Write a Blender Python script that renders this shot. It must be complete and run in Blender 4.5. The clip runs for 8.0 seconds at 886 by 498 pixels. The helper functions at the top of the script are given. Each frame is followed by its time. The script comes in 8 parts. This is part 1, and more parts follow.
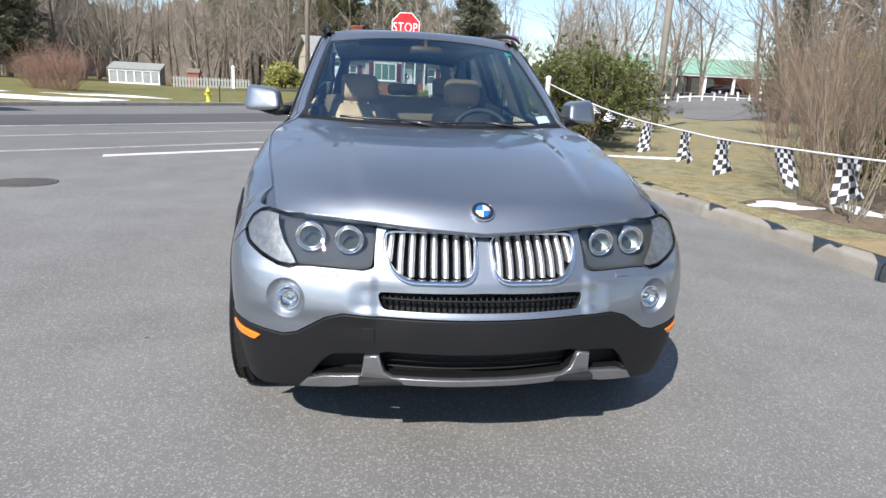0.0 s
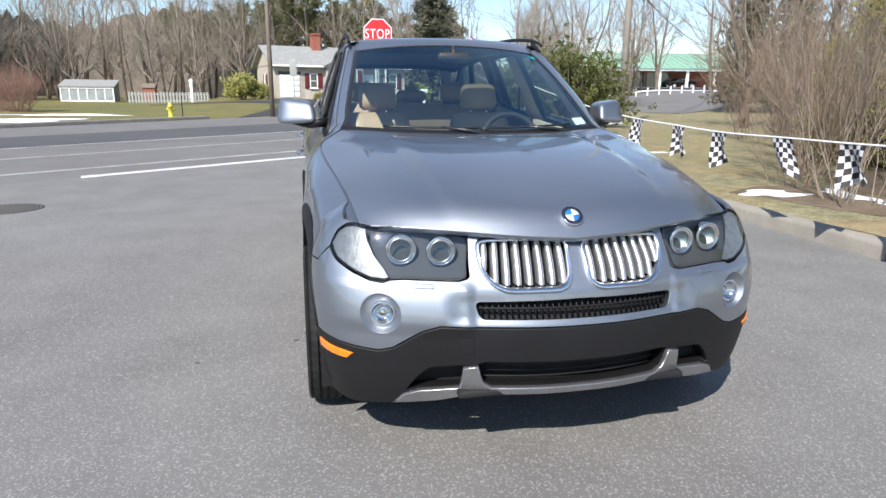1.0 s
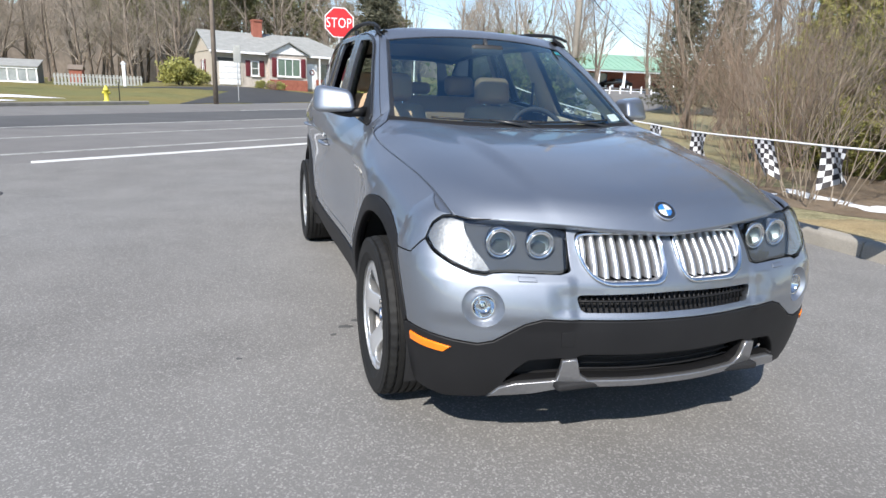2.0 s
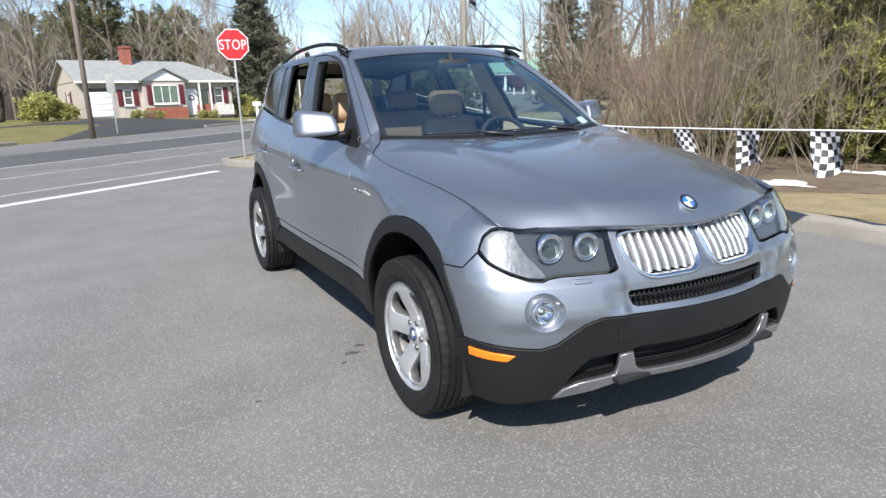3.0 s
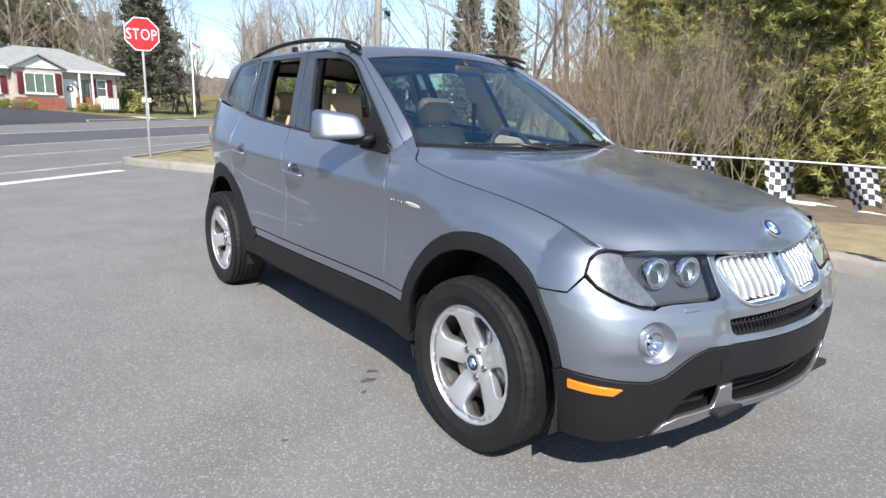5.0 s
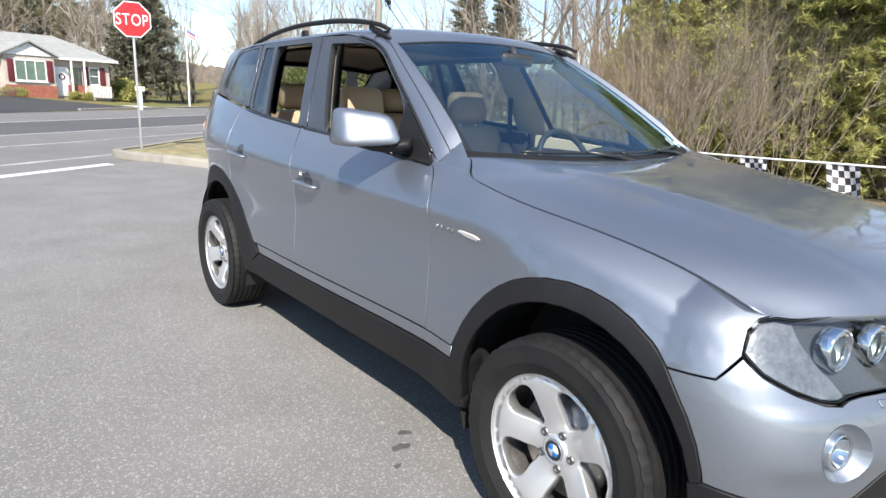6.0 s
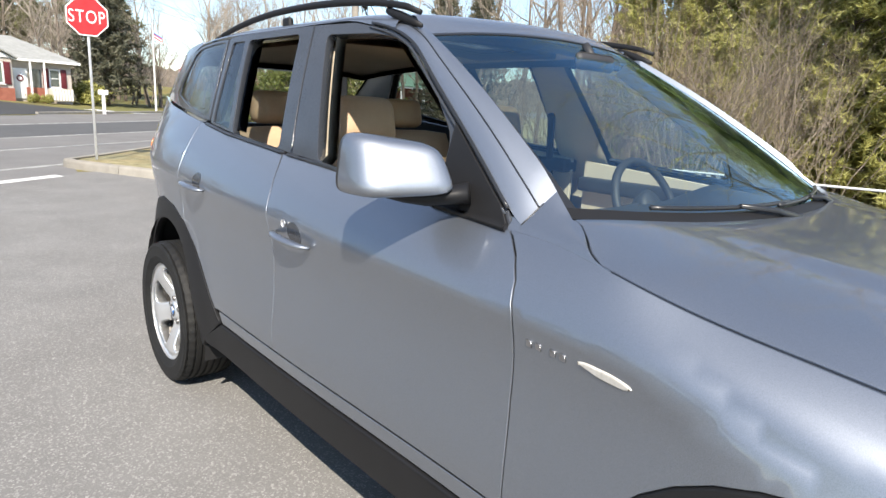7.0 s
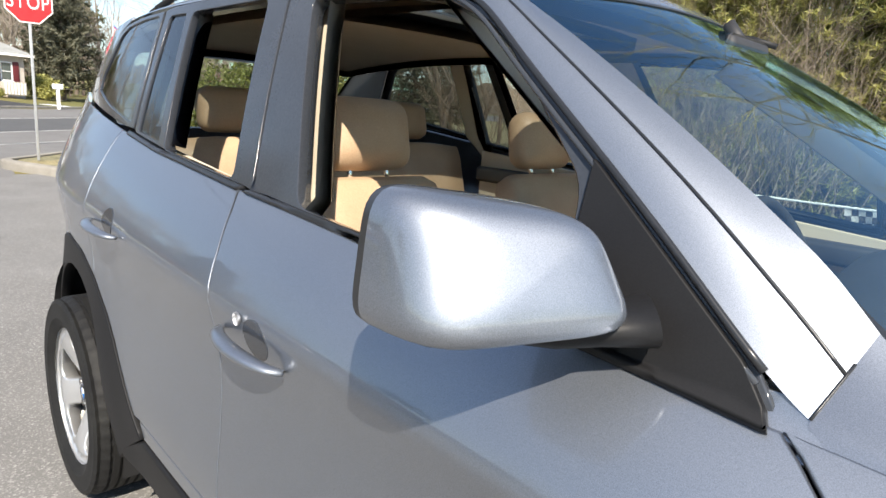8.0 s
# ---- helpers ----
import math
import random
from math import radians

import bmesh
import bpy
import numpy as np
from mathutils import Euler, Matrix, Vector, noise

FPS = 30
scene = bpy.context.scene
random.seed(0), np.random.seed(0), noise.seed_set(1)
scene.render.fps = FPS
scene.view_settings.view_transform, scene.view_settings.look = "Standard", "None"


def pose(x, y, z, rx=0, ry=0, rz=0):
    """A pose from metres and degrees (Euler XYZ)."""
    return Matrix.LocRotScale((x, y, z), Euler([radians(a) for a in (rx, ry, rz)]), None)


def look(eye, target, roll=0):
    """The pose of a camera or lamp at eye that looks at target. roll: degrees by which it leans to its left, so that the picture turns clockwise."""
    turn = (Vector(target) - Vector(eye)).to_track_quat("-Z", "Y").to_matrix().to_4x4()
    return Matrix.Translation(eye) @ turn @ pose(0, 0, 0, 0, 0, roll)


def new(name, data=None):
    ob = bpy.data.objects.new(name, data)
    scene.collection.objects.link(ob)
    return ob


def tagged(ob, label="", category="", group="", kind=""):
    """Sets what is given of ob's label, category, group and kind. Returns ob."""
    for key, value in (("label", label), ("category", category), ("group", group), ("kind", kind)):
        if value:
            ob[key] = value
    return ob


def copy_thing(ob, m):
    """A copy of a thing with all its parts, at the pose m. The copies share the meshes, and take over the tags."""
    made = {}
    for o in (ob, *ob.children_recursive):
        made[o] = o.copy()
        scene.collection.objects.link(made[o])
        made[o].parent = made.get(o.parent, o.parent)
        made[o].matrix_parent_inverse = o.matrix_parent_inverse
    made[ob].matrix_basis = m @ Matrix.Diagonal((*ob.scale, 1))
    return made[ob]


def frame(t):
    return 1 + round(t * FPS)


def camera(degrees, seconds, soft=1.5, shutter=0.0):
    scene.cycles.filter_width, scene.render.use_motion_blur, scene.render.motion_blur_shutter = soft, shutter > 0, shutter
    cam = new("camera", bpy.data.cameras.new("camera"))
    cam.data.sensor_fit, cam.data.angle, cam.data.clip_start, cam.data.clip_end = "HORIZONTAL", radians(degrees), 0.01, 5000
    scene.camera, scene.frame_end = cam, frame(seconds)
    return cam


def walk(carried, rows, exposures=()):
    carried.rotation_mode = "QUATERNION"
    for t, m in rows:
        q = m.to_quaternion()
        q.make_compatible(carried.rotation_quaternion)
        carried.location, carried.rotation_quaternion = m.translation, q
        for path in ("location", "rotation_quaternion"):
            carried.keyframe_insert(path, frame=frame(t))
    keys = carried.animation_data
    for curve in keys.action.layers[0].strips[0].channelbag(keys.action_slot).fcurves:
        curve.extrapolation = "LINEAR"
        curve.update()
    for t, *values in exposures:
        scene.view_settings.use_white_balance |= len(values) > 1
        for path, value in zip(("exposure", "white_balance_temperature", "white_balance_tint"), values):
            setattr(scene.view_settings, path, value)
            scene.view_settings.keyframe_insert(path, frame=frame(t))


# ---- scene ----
cam = camera(71.0, 8.0)
PATH = [
    (0, (-0.470, -2.695, 1.285), (-0.157, -0.783, 0.789), 2.8),
    (0.5, (-0.67, -2.647, 1.272), (-0.293, -0.74, 0.804), 1.9),
    (1, (-0.887, -2.597, 1.287), (-0.468, -0.702, 0.805), 0.4),
    (1.5, (-1.158, -2.511, 1.278), (-0.652, -0.633, 0.81), -0.3),
    (1.7, (-1.257, -2.474, 1.26), (-0.714, -0.611, 0.774), 1.0),
    (2.8, (-1.801, -2.318, 1.292), (-0.964, -0.57, 0.798), -0.1),
    (3, (-1.888, -2.249, 1.288), (-0.984, -0.526, 0.824), -2.0),
    (3.5, (-2.114, -2.143, 1.257), (-1.087, -0.478, 0.842), -2.4),
    (4, (-2.285, -2.062, 1.286), (-1.194, -0.433, 0.887), 0.7),
    (4.2, (-2.339, -1.989, 1.268), (-1.217, -0.379, 0.88), 0.6),
    (5.3, (-2.314, -1.543, 1.265), (-1.107, -0.009, 0.83), 2.1),
    (5.5, (-2.27, -1.427, 1.28), (-1.064, 0.109, 0.848), 2.3),
    (6, (-2.124, -1.054, 1.291), (-0.92, 0.476, 0.836), 2.1),
    (6.5, (-1.953, -0.629, 1.308), (-0.686, 0.854, 0.866), 1.8),
    (7, (-1.749, -0.173, 1.316), (-0.472, 1.305, 0.889), 2.9),
    (7.5, (-1.547, 0.236, 1.322), (-0.242, 1.693, 0.902), 2.8),
    (8, (-1.36, 0.577, 1.33), (-0.005, 1.988, 0.915), 4.0),
]
walk(cam, [(t, look(eye, target, roll)) for t, eye, target, roll in PATH],
     ((0.0, 0.89, 6500, 10), (4.2, 0.91, 6500, 10), (5.5, 1.12, 6600, 10), (6.5, 1.23, 6850, 10), (8.0, 1.21, 7150, 10)))

# ---- light: a clear early-spring day, the sun ahead of the car on its right ----
SUN_FROM = Vector((-0.66, -0.94, 1.07)).normalized()
world = bpy.data.worlds.new("sky")
scene.world = world
world.use_nodes = True
wt = world.node_tree
sky = wt.nodes.new("ShaderNodeTexSky")
sky.sky_type, sky.sun_disc = "NISHITA", False
sky.sun_elevation = math.asin(SUN_FROM.z)
sky.sun_rotation = math.atan2(SUN_FROM.x, SUN_FROM.y)
sky.air_density, sky.dust_density, sky.ozone_density = 1.0, 0.05, 3.2
# thin white cloud over all of the sky
where = wt.nodes.new("ShaderNodeTexCoord")
cloud = wt.nodes.new("ShaderNodeTexNoise")
cloud.inputs["Scale"].default_value, cloud.inputs["Detail"].default_value, cloud.inputs["Roughness"].default_value = 1.8, 3.0, 0.45
cover = wt.nodes.new("ShaderNodeMapRange")
cover.inputs["From Min"].default_value, cover.inputs["From Max"].default_value = 0.42, 0.72
cover.inputs["To Min"].default_value, cover.inputs["To Max"].default_value = 0.0, 0.24
veil = wt.nodes.new("ShaderNodeMix")
veil.data_type = "RGBA"
wt.links.new(where.outputs["Generated"], cloud.inputs["Vector"])
wt.links.new(cloud.outputs[0], cover.inputs["Value"])
wt.links.new(cover.outputs[0], veil.inputs["Factor"])
wt.links.new(sky.outputs[0], veil.inputs[6])
veil.inputs[7].default_value = (6.9, 7.1, 7.7, 1)
wt.links.new(veil.outputs[2], wt.nodes["Background"].inputs[0])
wt.nodes["Background"].inputs[1].default_value = 0.100
sun = new("sun", bpy.data.lights.new("sun", "SUN"))
sun.data.energy, sun.data.angle, sun.data.color = 4.0, radians(0.55), (1.0, 0.95, 0.885)
sun.matrix_basis = look(SUN_FROM * 50, (0, 0, 0))


# ---- materials ----
def shader(name):
    m = bpy.data.materials.new(name)
    m.use_nodes = True
    t = m.node_tree
    return m, t, t.nodes["Principled BSDF"]


def link(t, a, b):
    t.links.new(a, b)


def node(t, kind, **values):
    n = t.nodes.new(kind)
    for key, value in values.items():
        n.inputs[key.replace("_", " ")].default_value = value
    return n


def ramp(t, source, stops):
    r = t.nodes.new("ShaderNodeValToRGB")
    e = r.color_ramp.elements
    while len(e) < len(stops):
        e.new(0.5)
    for k, (p, c) in zip(e, stops):
        k.position, k.color = p, (*c, 1)
    link(t, source, r.inputs[0])
    return r.outputs[0]


def rgb(v):
    return (v, v, v) if isinstance(v, (int, float)) else v


def grained(name, dark, light, rough=0.8, scale=6.0, fine=60.0, bump=0.2, metal=0.0, coat=0.0, per_object=0.0, per_island=0.0, space="Object", depth=0.01, mid=0.5):
    """A surface that varies at two scales, with fine relief."""
    m, t, b = shader(name)
    c = t.nodes.new("ShaderNodeTexCoord")
    big, small = node(t, "ShaderNodeTexNoise", Scale=scale, Detail=5.0), node(t, "ShaderNodeTexNoise", Scale=fine, Detail=4.0)
    for n in (big, small):
        link(t, c.outputs[space], n.inputs["Vector"])
    mix = t.nodes.new("ShaderNodeMath")
    mix.operation = "MULTIPLY_ADD"
    link(t, small.outputs[0], mix.inputs[0])
    mix.inputs[1].default_value = 0.45
    half = t.nodes.new("ShaderNodeMath")
    half.operation = "MULTIPLY"
    half.inputs[1].default_value = 0.55
    link(t, big.outputs[0], half.inputs[0])
    link(t, half.outputs[0], mix.inputs[2])
    value = mix.outputs[0]
    for amount, kind, out in ((per_object, "ShaderNodeObjectInfo", "Random"), (per_island, "ShaderNodeNewGeometry", "Random Per Island")):
        if amount:
            i = t.nodes.new(kind)
            a = t.nodes.new("ShaderNodeMath")
            a.operation = "MULTIPLY_ADD"
            link(t, i.outputs[out], a.inputs[0])
            a.inputs[1].default_value = amount
            link(t, value, a.inputs[2])
            s = t.nodes.new("ShaderNodeMath")
            s.operation = "SUBTRACT"
            s.inputs[1].default_value = amount / 2
            link(t, a.outputs[0], s.inputs[0])
            value = s.outputs[0]
    link(t, ramp(t, value, ((mid - 0.2, rgb(dark)), (mid + 0.2, rgb(light)))), b.inputs["Base Color"])
    b.inputs["Roughness"].default_value, b.inputs["Metallic"].default_value = rough, metal
    b.inputs["Coat Weight"].default_value, b.inputs["Coat Roughness"].default_value = coat, 0.05
    if bump:
        n = node(t, "ShaderNodeBump", Strength=bump, Distance=depth)
        link(t, value, n.inputs["Height"])
        link(t, n.outputs[0], b.inputs["Normal"])
    return m


def glass(name, tint, gloss=0.05, rough=0.0, sheen=(0.95, 0.97, 1.0)):
    """Thin pane: lets light through and reflects more the more it is seen edge-on; gloss is its share head-on."""
    m = bpy.data.materials.new(name)
    m.use_nodes = True
    t = m.node_tree
    t.nodes.clear()
    out = t.nodes.new("ShaderNodeOutputMaterial")
    clear, shine, mix = (t.nodes.new("ShaderNode" + k) for k in ("BsdfTransparent", "BsdfGlossy", "MixShader"))
    clear.inputs[0].default_value = (*tint, 1)
    shine.inputs["Roughness"].default_value = rough
    shine.inputs["Color"].default_value = (*sheen, 1)
    f = node(t, "ShaderNodeLayerWeight", Blend=0.5)
    p, a = t.nodes.new("ShaderNodeMath"), t.nodes.new("ShaderNodeMath")
    p.operation, a.operation = "POWER", "MULTIPLY_ADD"
    link(t, f.outputs["Facing"], p.inputs[0])
    p.inputs[1].default_value, a.inputs[1].default_value, a.inputs[2].default_value = 5.0, 1 - gloss, gloss
    link(t, p.outputs[0], a.inputs[0])
    link(t, a.outputs[0], mix.inputs[0])
    link(t, clear.outputs[0], mix.inputs[1])
    link(t, shine.outputs[0], mix.inputs[2])
    link(t, mix.outputs[0], out.inputs[0])
    return m


def car_paint():
    m, t, b = shader("paint_silver_grey")
    c = t.nodes.new("ShaderNodeTexCoord")
    n = node(t, "ShaderNodeTexNoise", Scale=900.0, Detail=2.0)
    link(t, c.outputs["Object"], n.inputs["Vector"])
    link(t, ramp(t, n.outputs[0], ((0.3, (0.215, 0.238, 0.275)), (0.7, (0.305, 0.332, 0.378)))), b.inputs["Base Color"])
    b.inputs["Metallic"].default_value, b.inputs["Roughness"].default_value = 0.92, 0.50
    b.inputs["Coat Weight"].default_value, b.inputs["Coat Roughness"].default_value = 1.0, 0.03
    b.inputs["Coat IOR"].default_value = 1.65
    dust = node(t, "ShaderNodeTexNoise", Scale=5.0, Detail=6.0)
    link(t, c.outputs["Object"], dust.inputs["Vector"])
    link(t, ramp(t, dust.outputs[0], ((0.35, rgb(0.02)), (0.75, rgb(0.07)))), b.inputs["Coat Roughness"])
    return m


PAINT = car_paint()
CLADDING = grained("black_plastic", (0.006, 0.006, 0.007), (0.013, 0.013, 0.014), 0.55, 4, 400, 0.12, depth=0.002)
TRIM = grained("satin_black_trim", (0.012, 0.013, 0.015), (0.024, 0.025, 0.028), 0.32, 5, 200, 0.0)
PILLAR = grained("gloss_dark_pillar", (0.03, 0.034, 0.042), (0.05, 0.055, 0.065), 0.14, 5, 200, 0.0)
BOWL = grained("lamp_bowl_grey", (0.04, 0.043, 0.046), (0.07, 0.074, 0.078), 0.75, 6, 90, 0.0)
FACET = grained("faceted_reflector", (0.20, 0.20, 0.205), (0.50, 0.505, 0.51), 0.25, 40, 120, 0.25, metal=0.7, depth=0.006)
CORNER_LENS = grained("corner_reflector", (0.10, 0.102, 0.106), (0.26, 0.265, 0.27), 0.35, 40, 120, 0.25, metal=0.3, depth=0.006)
RUBBER = grained("tyre_rubber", (0.006, 0.006, 0.007), (0.017, 0.017, 0.016), 0.68, 9, 120, 0.2, depth=0.002)
DARK = grained("dark_plastic_and_shade", (0.006, 0.006, 0.007), (0.012, 0.012, 0.013), 0.8, 6, 80, 0.1)
ALLOY = grained("alloy_silver", (0.70, 0.71, 0.72), (0.80, 0.81, 0.82), 0.36, 8, 300, 0.0, metal=0.8, coat=0.4)
CHROME = grained("chrome", (0.75, 0.76, 0.77), (0.86, 0.86, 0.87), 0.08, 8, 90, 0.0, metal=1.0)
SATIN = grained("satin_silver", (0.52, 0.52, 0.53), (0.62, 0.62, 0.63), 0.42, 8, 90, 0.0, metal=0.9)
SKID = grained("skid_silver", (0.26, 0.26, 0.27), (0.35, 0.35, 0.36), 0.34, 8, 90, 0.0, metal=0.8)
STEEL = grained("brake_steel", (0.16, 0.15, 0.14), (0.3, 0.29, 0.28), 0.4, 20, 160, 0.1, metal=0.9)
AMBER = grained("amber_reflector", (0.85, 0.185, 0.006), (0.93, 0.25, 0.012), 0.25, 40, 300, 0.15, coat=0.6, depth=0.001)
LEATHER = grained("tan_leather", (0.40, 0.27, 0.17), (0.53, 0.375, 0.245), 0.5, 7, 260, 0.15, depth=0.001)
LINER = grained("beige_lining", (0.50, 0.43, 0.33), (0.58, 0.51, 0.40), 0.85, 8, 300, 0.1, depth=0.001)
DASH = grained("charcoal_dash", (0.018, 0.018, 0.02), (0.035, 0.035, 0.038), 0.6, 8, 300, 0.15, depth=0.001)
CARPET = grained("dark_carpet", (0.03, 0.028, 0.025), (0.06, 0.055, 0.05), 0.95, 12, 200, 0.2)
WHITE = grained("white_enamel", (0.70, 0.70, 0.70), (0.82, 0.82, 0.82), 0.35, 6, 90, 0.0)
BLUE = grained("blue_enamel", (0.02, 0.14, 0.45), (0.03, 0.19, 0.55), 0.3, 6, 90, 0.0)
TEAL = grained("teal_sticker", (0.01, 0.30, 0.33), (0.02, 0.36, 0.40), 0.5, 6, 90, 0.0)
REPEATER = grained("clear_indicator", (0.40, 0.38, 0.34), (0.56, 0.54, 0.50), 0.2, 60, 200, 0.2, coat=0.5, depth=0.001)
SCREEN_GLASS = glass("windscreen_glass", (0.74, 0.88, 0.86), 0.20, 0.0, (0.56, 0.84, 1.0))
SIDE_GLASS = glass("clear_side_glass", (0.84, 0.90, 0.87), 0.06)
TINTED = glass("tinted_glass", (0.30, 0.34, 0.34), 0.08)
LENS = glass("lamp_lens", (0.86, 0.88, 0.89), 0.08)

for m in (CLADDING, RUBBER):
    m.node_tree.nodes["Principled BSDF"].inputs["Specular IOR Level"].default_value = 0.3


# ---- the shape of the car's skin, as functions of place ----
class Spline:
    """A natural cubic spline through a few knots, straight beyond its ends."""

    def __init__(self, *knots):
        self.x = np.array([k[0] for k in knots], float)
        self.y = np.array([k[1] for k in knots], float)
        n, h = len(knots), np.diff(self.x)
        a, b = np.eye(n), np.zeros(n)
        for i in range(1, n - 1):
            a[i, i - 1:i + 2] = h[i - 1], 2 * (h[i - 1] + h[i]), h[i]
            b[i] = 6 * ((self.y[i + 1] - self.y[i]) / h[i] - (self.y[i] - self.y[i - 1]) / h[i - 1])
        self.m = np.linalg.solve(a, b)

    def __call__(self, x):
        x = float(x)
        lo, hi = self.x[0], self.x[-1]
        if x < lo or x > hi:
            e, s = (lo, 1e-4) if x < lo else (hi, -1e-4)
            return self(e) + (self(e + s) - self(e)) / s * (x - e)
        i = min(int(np.searchsorted(self.x, x, side="right")) - 1, len(self.x) - 2)
        h, t = self.x[i + 1] - self.x[i], x - self.x[i]
        m0, m1, y0, y1 = self.m[i], self.m[i + 1], self.y[i], self.y[i + 1]
        return y0 + t * ((y1 - y0) / h - h * (2 * m0 + m1) / 6) + t * t * m0 / 2 + t ** 3 * (m1 - m0) / (6 * h)


def smooth(a, b, x):
    t = min(1.0, max(0.0, (x - a) / (b - a)))
    return t * t * (3 - 2 * t)


WHEEL_R, AXLE_F, AXLE_R = 0.334, 0.0, 2.795
CORNER, ARC = -0.30, 1.15
belt = Spline((-0.6, 0.79), (-0.45, 0.848), (-0.3, 0.906), (-0.1, 0.958), (0.1, 0.992), (0.3, 1.024), (0.42, 1.050), (0.52, 1.066), (0.62, 1.076), (0.78, 1.081), (1.0, 1.094), (1.2, 1.112), (1.4, 1.129), (1.65, 1.147), (2.3, 1.195), (2.9, 1.262), (3.4, 1.31))
belt_x = Spline((-0.6, 0.70), (-0.45, 0.718), (-0.2, 0.752), (0.1, 0.793), (0.3, 0.812), (0.42, 0.816), (0.52, 0.802), (0.62, 0.784), (0.78, 0.781), (1.0, 0.784), (1.4, 0.785), (2.3, 0.775), (3.0, 0.73), (3.4, 0.66), (3.7, 0.58))
side_x = Spline((-0.6, 0.840), (-0.3, 0.876), (-0.1, 0.896), (0.1, 0.905), (0.28, 0.899), (0.5, 0.890), (1.4, 0.898), (2.3, 0.896), (2.75, 0.888), (3.0, 0.868), (3.2, 0.825), (3.4, 0.755), (3.6, 0.67), (3.75, 0.60))
crease_z = Spline((-0.6, 0.70), (-0.3, 0.80), (0.1, 0.90), (0.6, 0.942), (1.5, 0.968), (2.4, 1.0), (3.4, 1.06))
lower_x = Spline((0.15, -0.075), (0.25, -0.045), (0.35, -0.022), (0.45, -0.006), (0.55, 0.0), (0.66, -0.009), (0.78, -0.019), (0.88, -0.015), (0.96, 0.0), (1.1, 0.012))
front_x = Spline((0, 1), (0.07, 0.996), (0.161, 0.972), (0.246, 0.918), (0.333, 0.825), (0.465, 0.66), (0.682, 0.395), (0.842, 0.2), (1, 0))
front_y = Spline((0, 0), (0.07, 0.16), (0.161, 0.36), (0.246, 0.52), (0.333, 0.64), (0.465, 0.76), (0.682, 0.89), (0.842, 0.965), (1, 0.99), (1.16, 0.965))
front_d = Spline((0.15, 0.38), (0.22, 0.44), (0.30, 0.475), (0.42, 0.495), (0.54, 0.495), (0.62, 0.475), (0.70, 0.43), (0.78, 0.375), (0.86, 0.32), (0.94, 0.25))


def side(y, z):
    """Half the car's width at y along it and z above the ground, its crease rounded off."""
    zb = belt(y)
    w = 0.009 + 0.055 * smooth(0.42, -0.05, y)
    if z > zb:
        return flank(y, z)
    w = min(w, (zb - z) / 2 + 0.0005)
    if y < 0.42:
        return sum(k * flank(y, max(0.1, min(zb, z + o * w))) for o, k in ((-2, 1), (-1.2, 2), (-0.5, 3), (0.5, 3), (1.2, 2), (2, 1))) / 12
    return 0.25 * flank(y, max(0.1, z - w)) + 0.5 * flank(y, z) + 0.25 * flank(y, min(zb, z + w))


def flank(y, z):
    zb, zc = belt(y), crease_z(y)
    if z > zb:
        up = z - zb
        return belt_x(y) - 0.012 - 0.30 * up - 0.14 * up * up
    if z > zc:
        s = (zb - z) / (zb - zc)
        f = (1 - (1 - 0.72 * s) ** 1.8) / (1 - 0.28 ** 1.8)
        x = belt_x(y) + (side_x(y) - belt_x(y)) * f
    else:
        x = side_x(y) + lower_x(z) - lower_x(zc)
    for axle in (AXLE_F, AXLE_R):
        r = math.hypot(y - axle, z - 0.36)
        x += 0.013 * math.exp(-((r - 0.44) / 0.11) ** 2) * smooth(0.1, 0.3, zb - z + 0.05)
    # the bumper is drawn in towards its corner
    return x - 0.012 * smooth(0.05, -0.35, y) * smooth(0.78, 0.62, z)


NOSE = CORNER - ARC


def skin(u, z):
    """The right side and front as one sheet: u runs along y, past the front corner on round to the middle of the nose, and on to the left."""
    if u < NOSE:
        p = skin(2 * NOSE - u, z)
        return Vector((-p.x, p.y, p.z))
    if u >= CORNER:
        return Vector((-side(u, z), u, z))
    a = (CORNER - u) / ARC
    # a ledge under the lamps, and a recess between the two bulging corners of the bumper
    ledge = 0.010 * smooth(0.692, 0.655, z) * smooth(-0.50, -0.66, u) * smooth(-1.085, -1.04, u) * smooth(0.50, 0.56, z)
    sunk = 0.012 * smooth(-0.955, -1.035, u) * smooth(0.668, 0.61, z) * smooth(0.543, 0.575, z)
    return Vector((-side(CORNER, z) * front_x(a), CORNER - front_d(z) * front_y(a) - ledge + sunk, z))


hood_front_y = Spline((0, -0.70), (0.2, -0.68), (0.42, -0.618), (0.58, -0.55), (0.718, -0.462))
hood_front_z = Spline((0, 0.815), (0.2, 0.826), (0.36, 0.836), (0.5, 0.844), (0.62, 0.846), (0.718, 0.842))
hood_rear_y = Spline((0, 0.46), (0.3, 0.485), (0.55, 0.54), (0.77, 0.62))
hood_rear_z = Spline((0, 1.098), (0.3, 1.10), (0.55, 1.106), (0.77, 1.118))
hood_rise = Spline((0, 0), (0.04, 0.19), (0.10, 0.335), (0.2, 0.46), (0.4, 0.645), (0.7, 0.845), (1, 1))


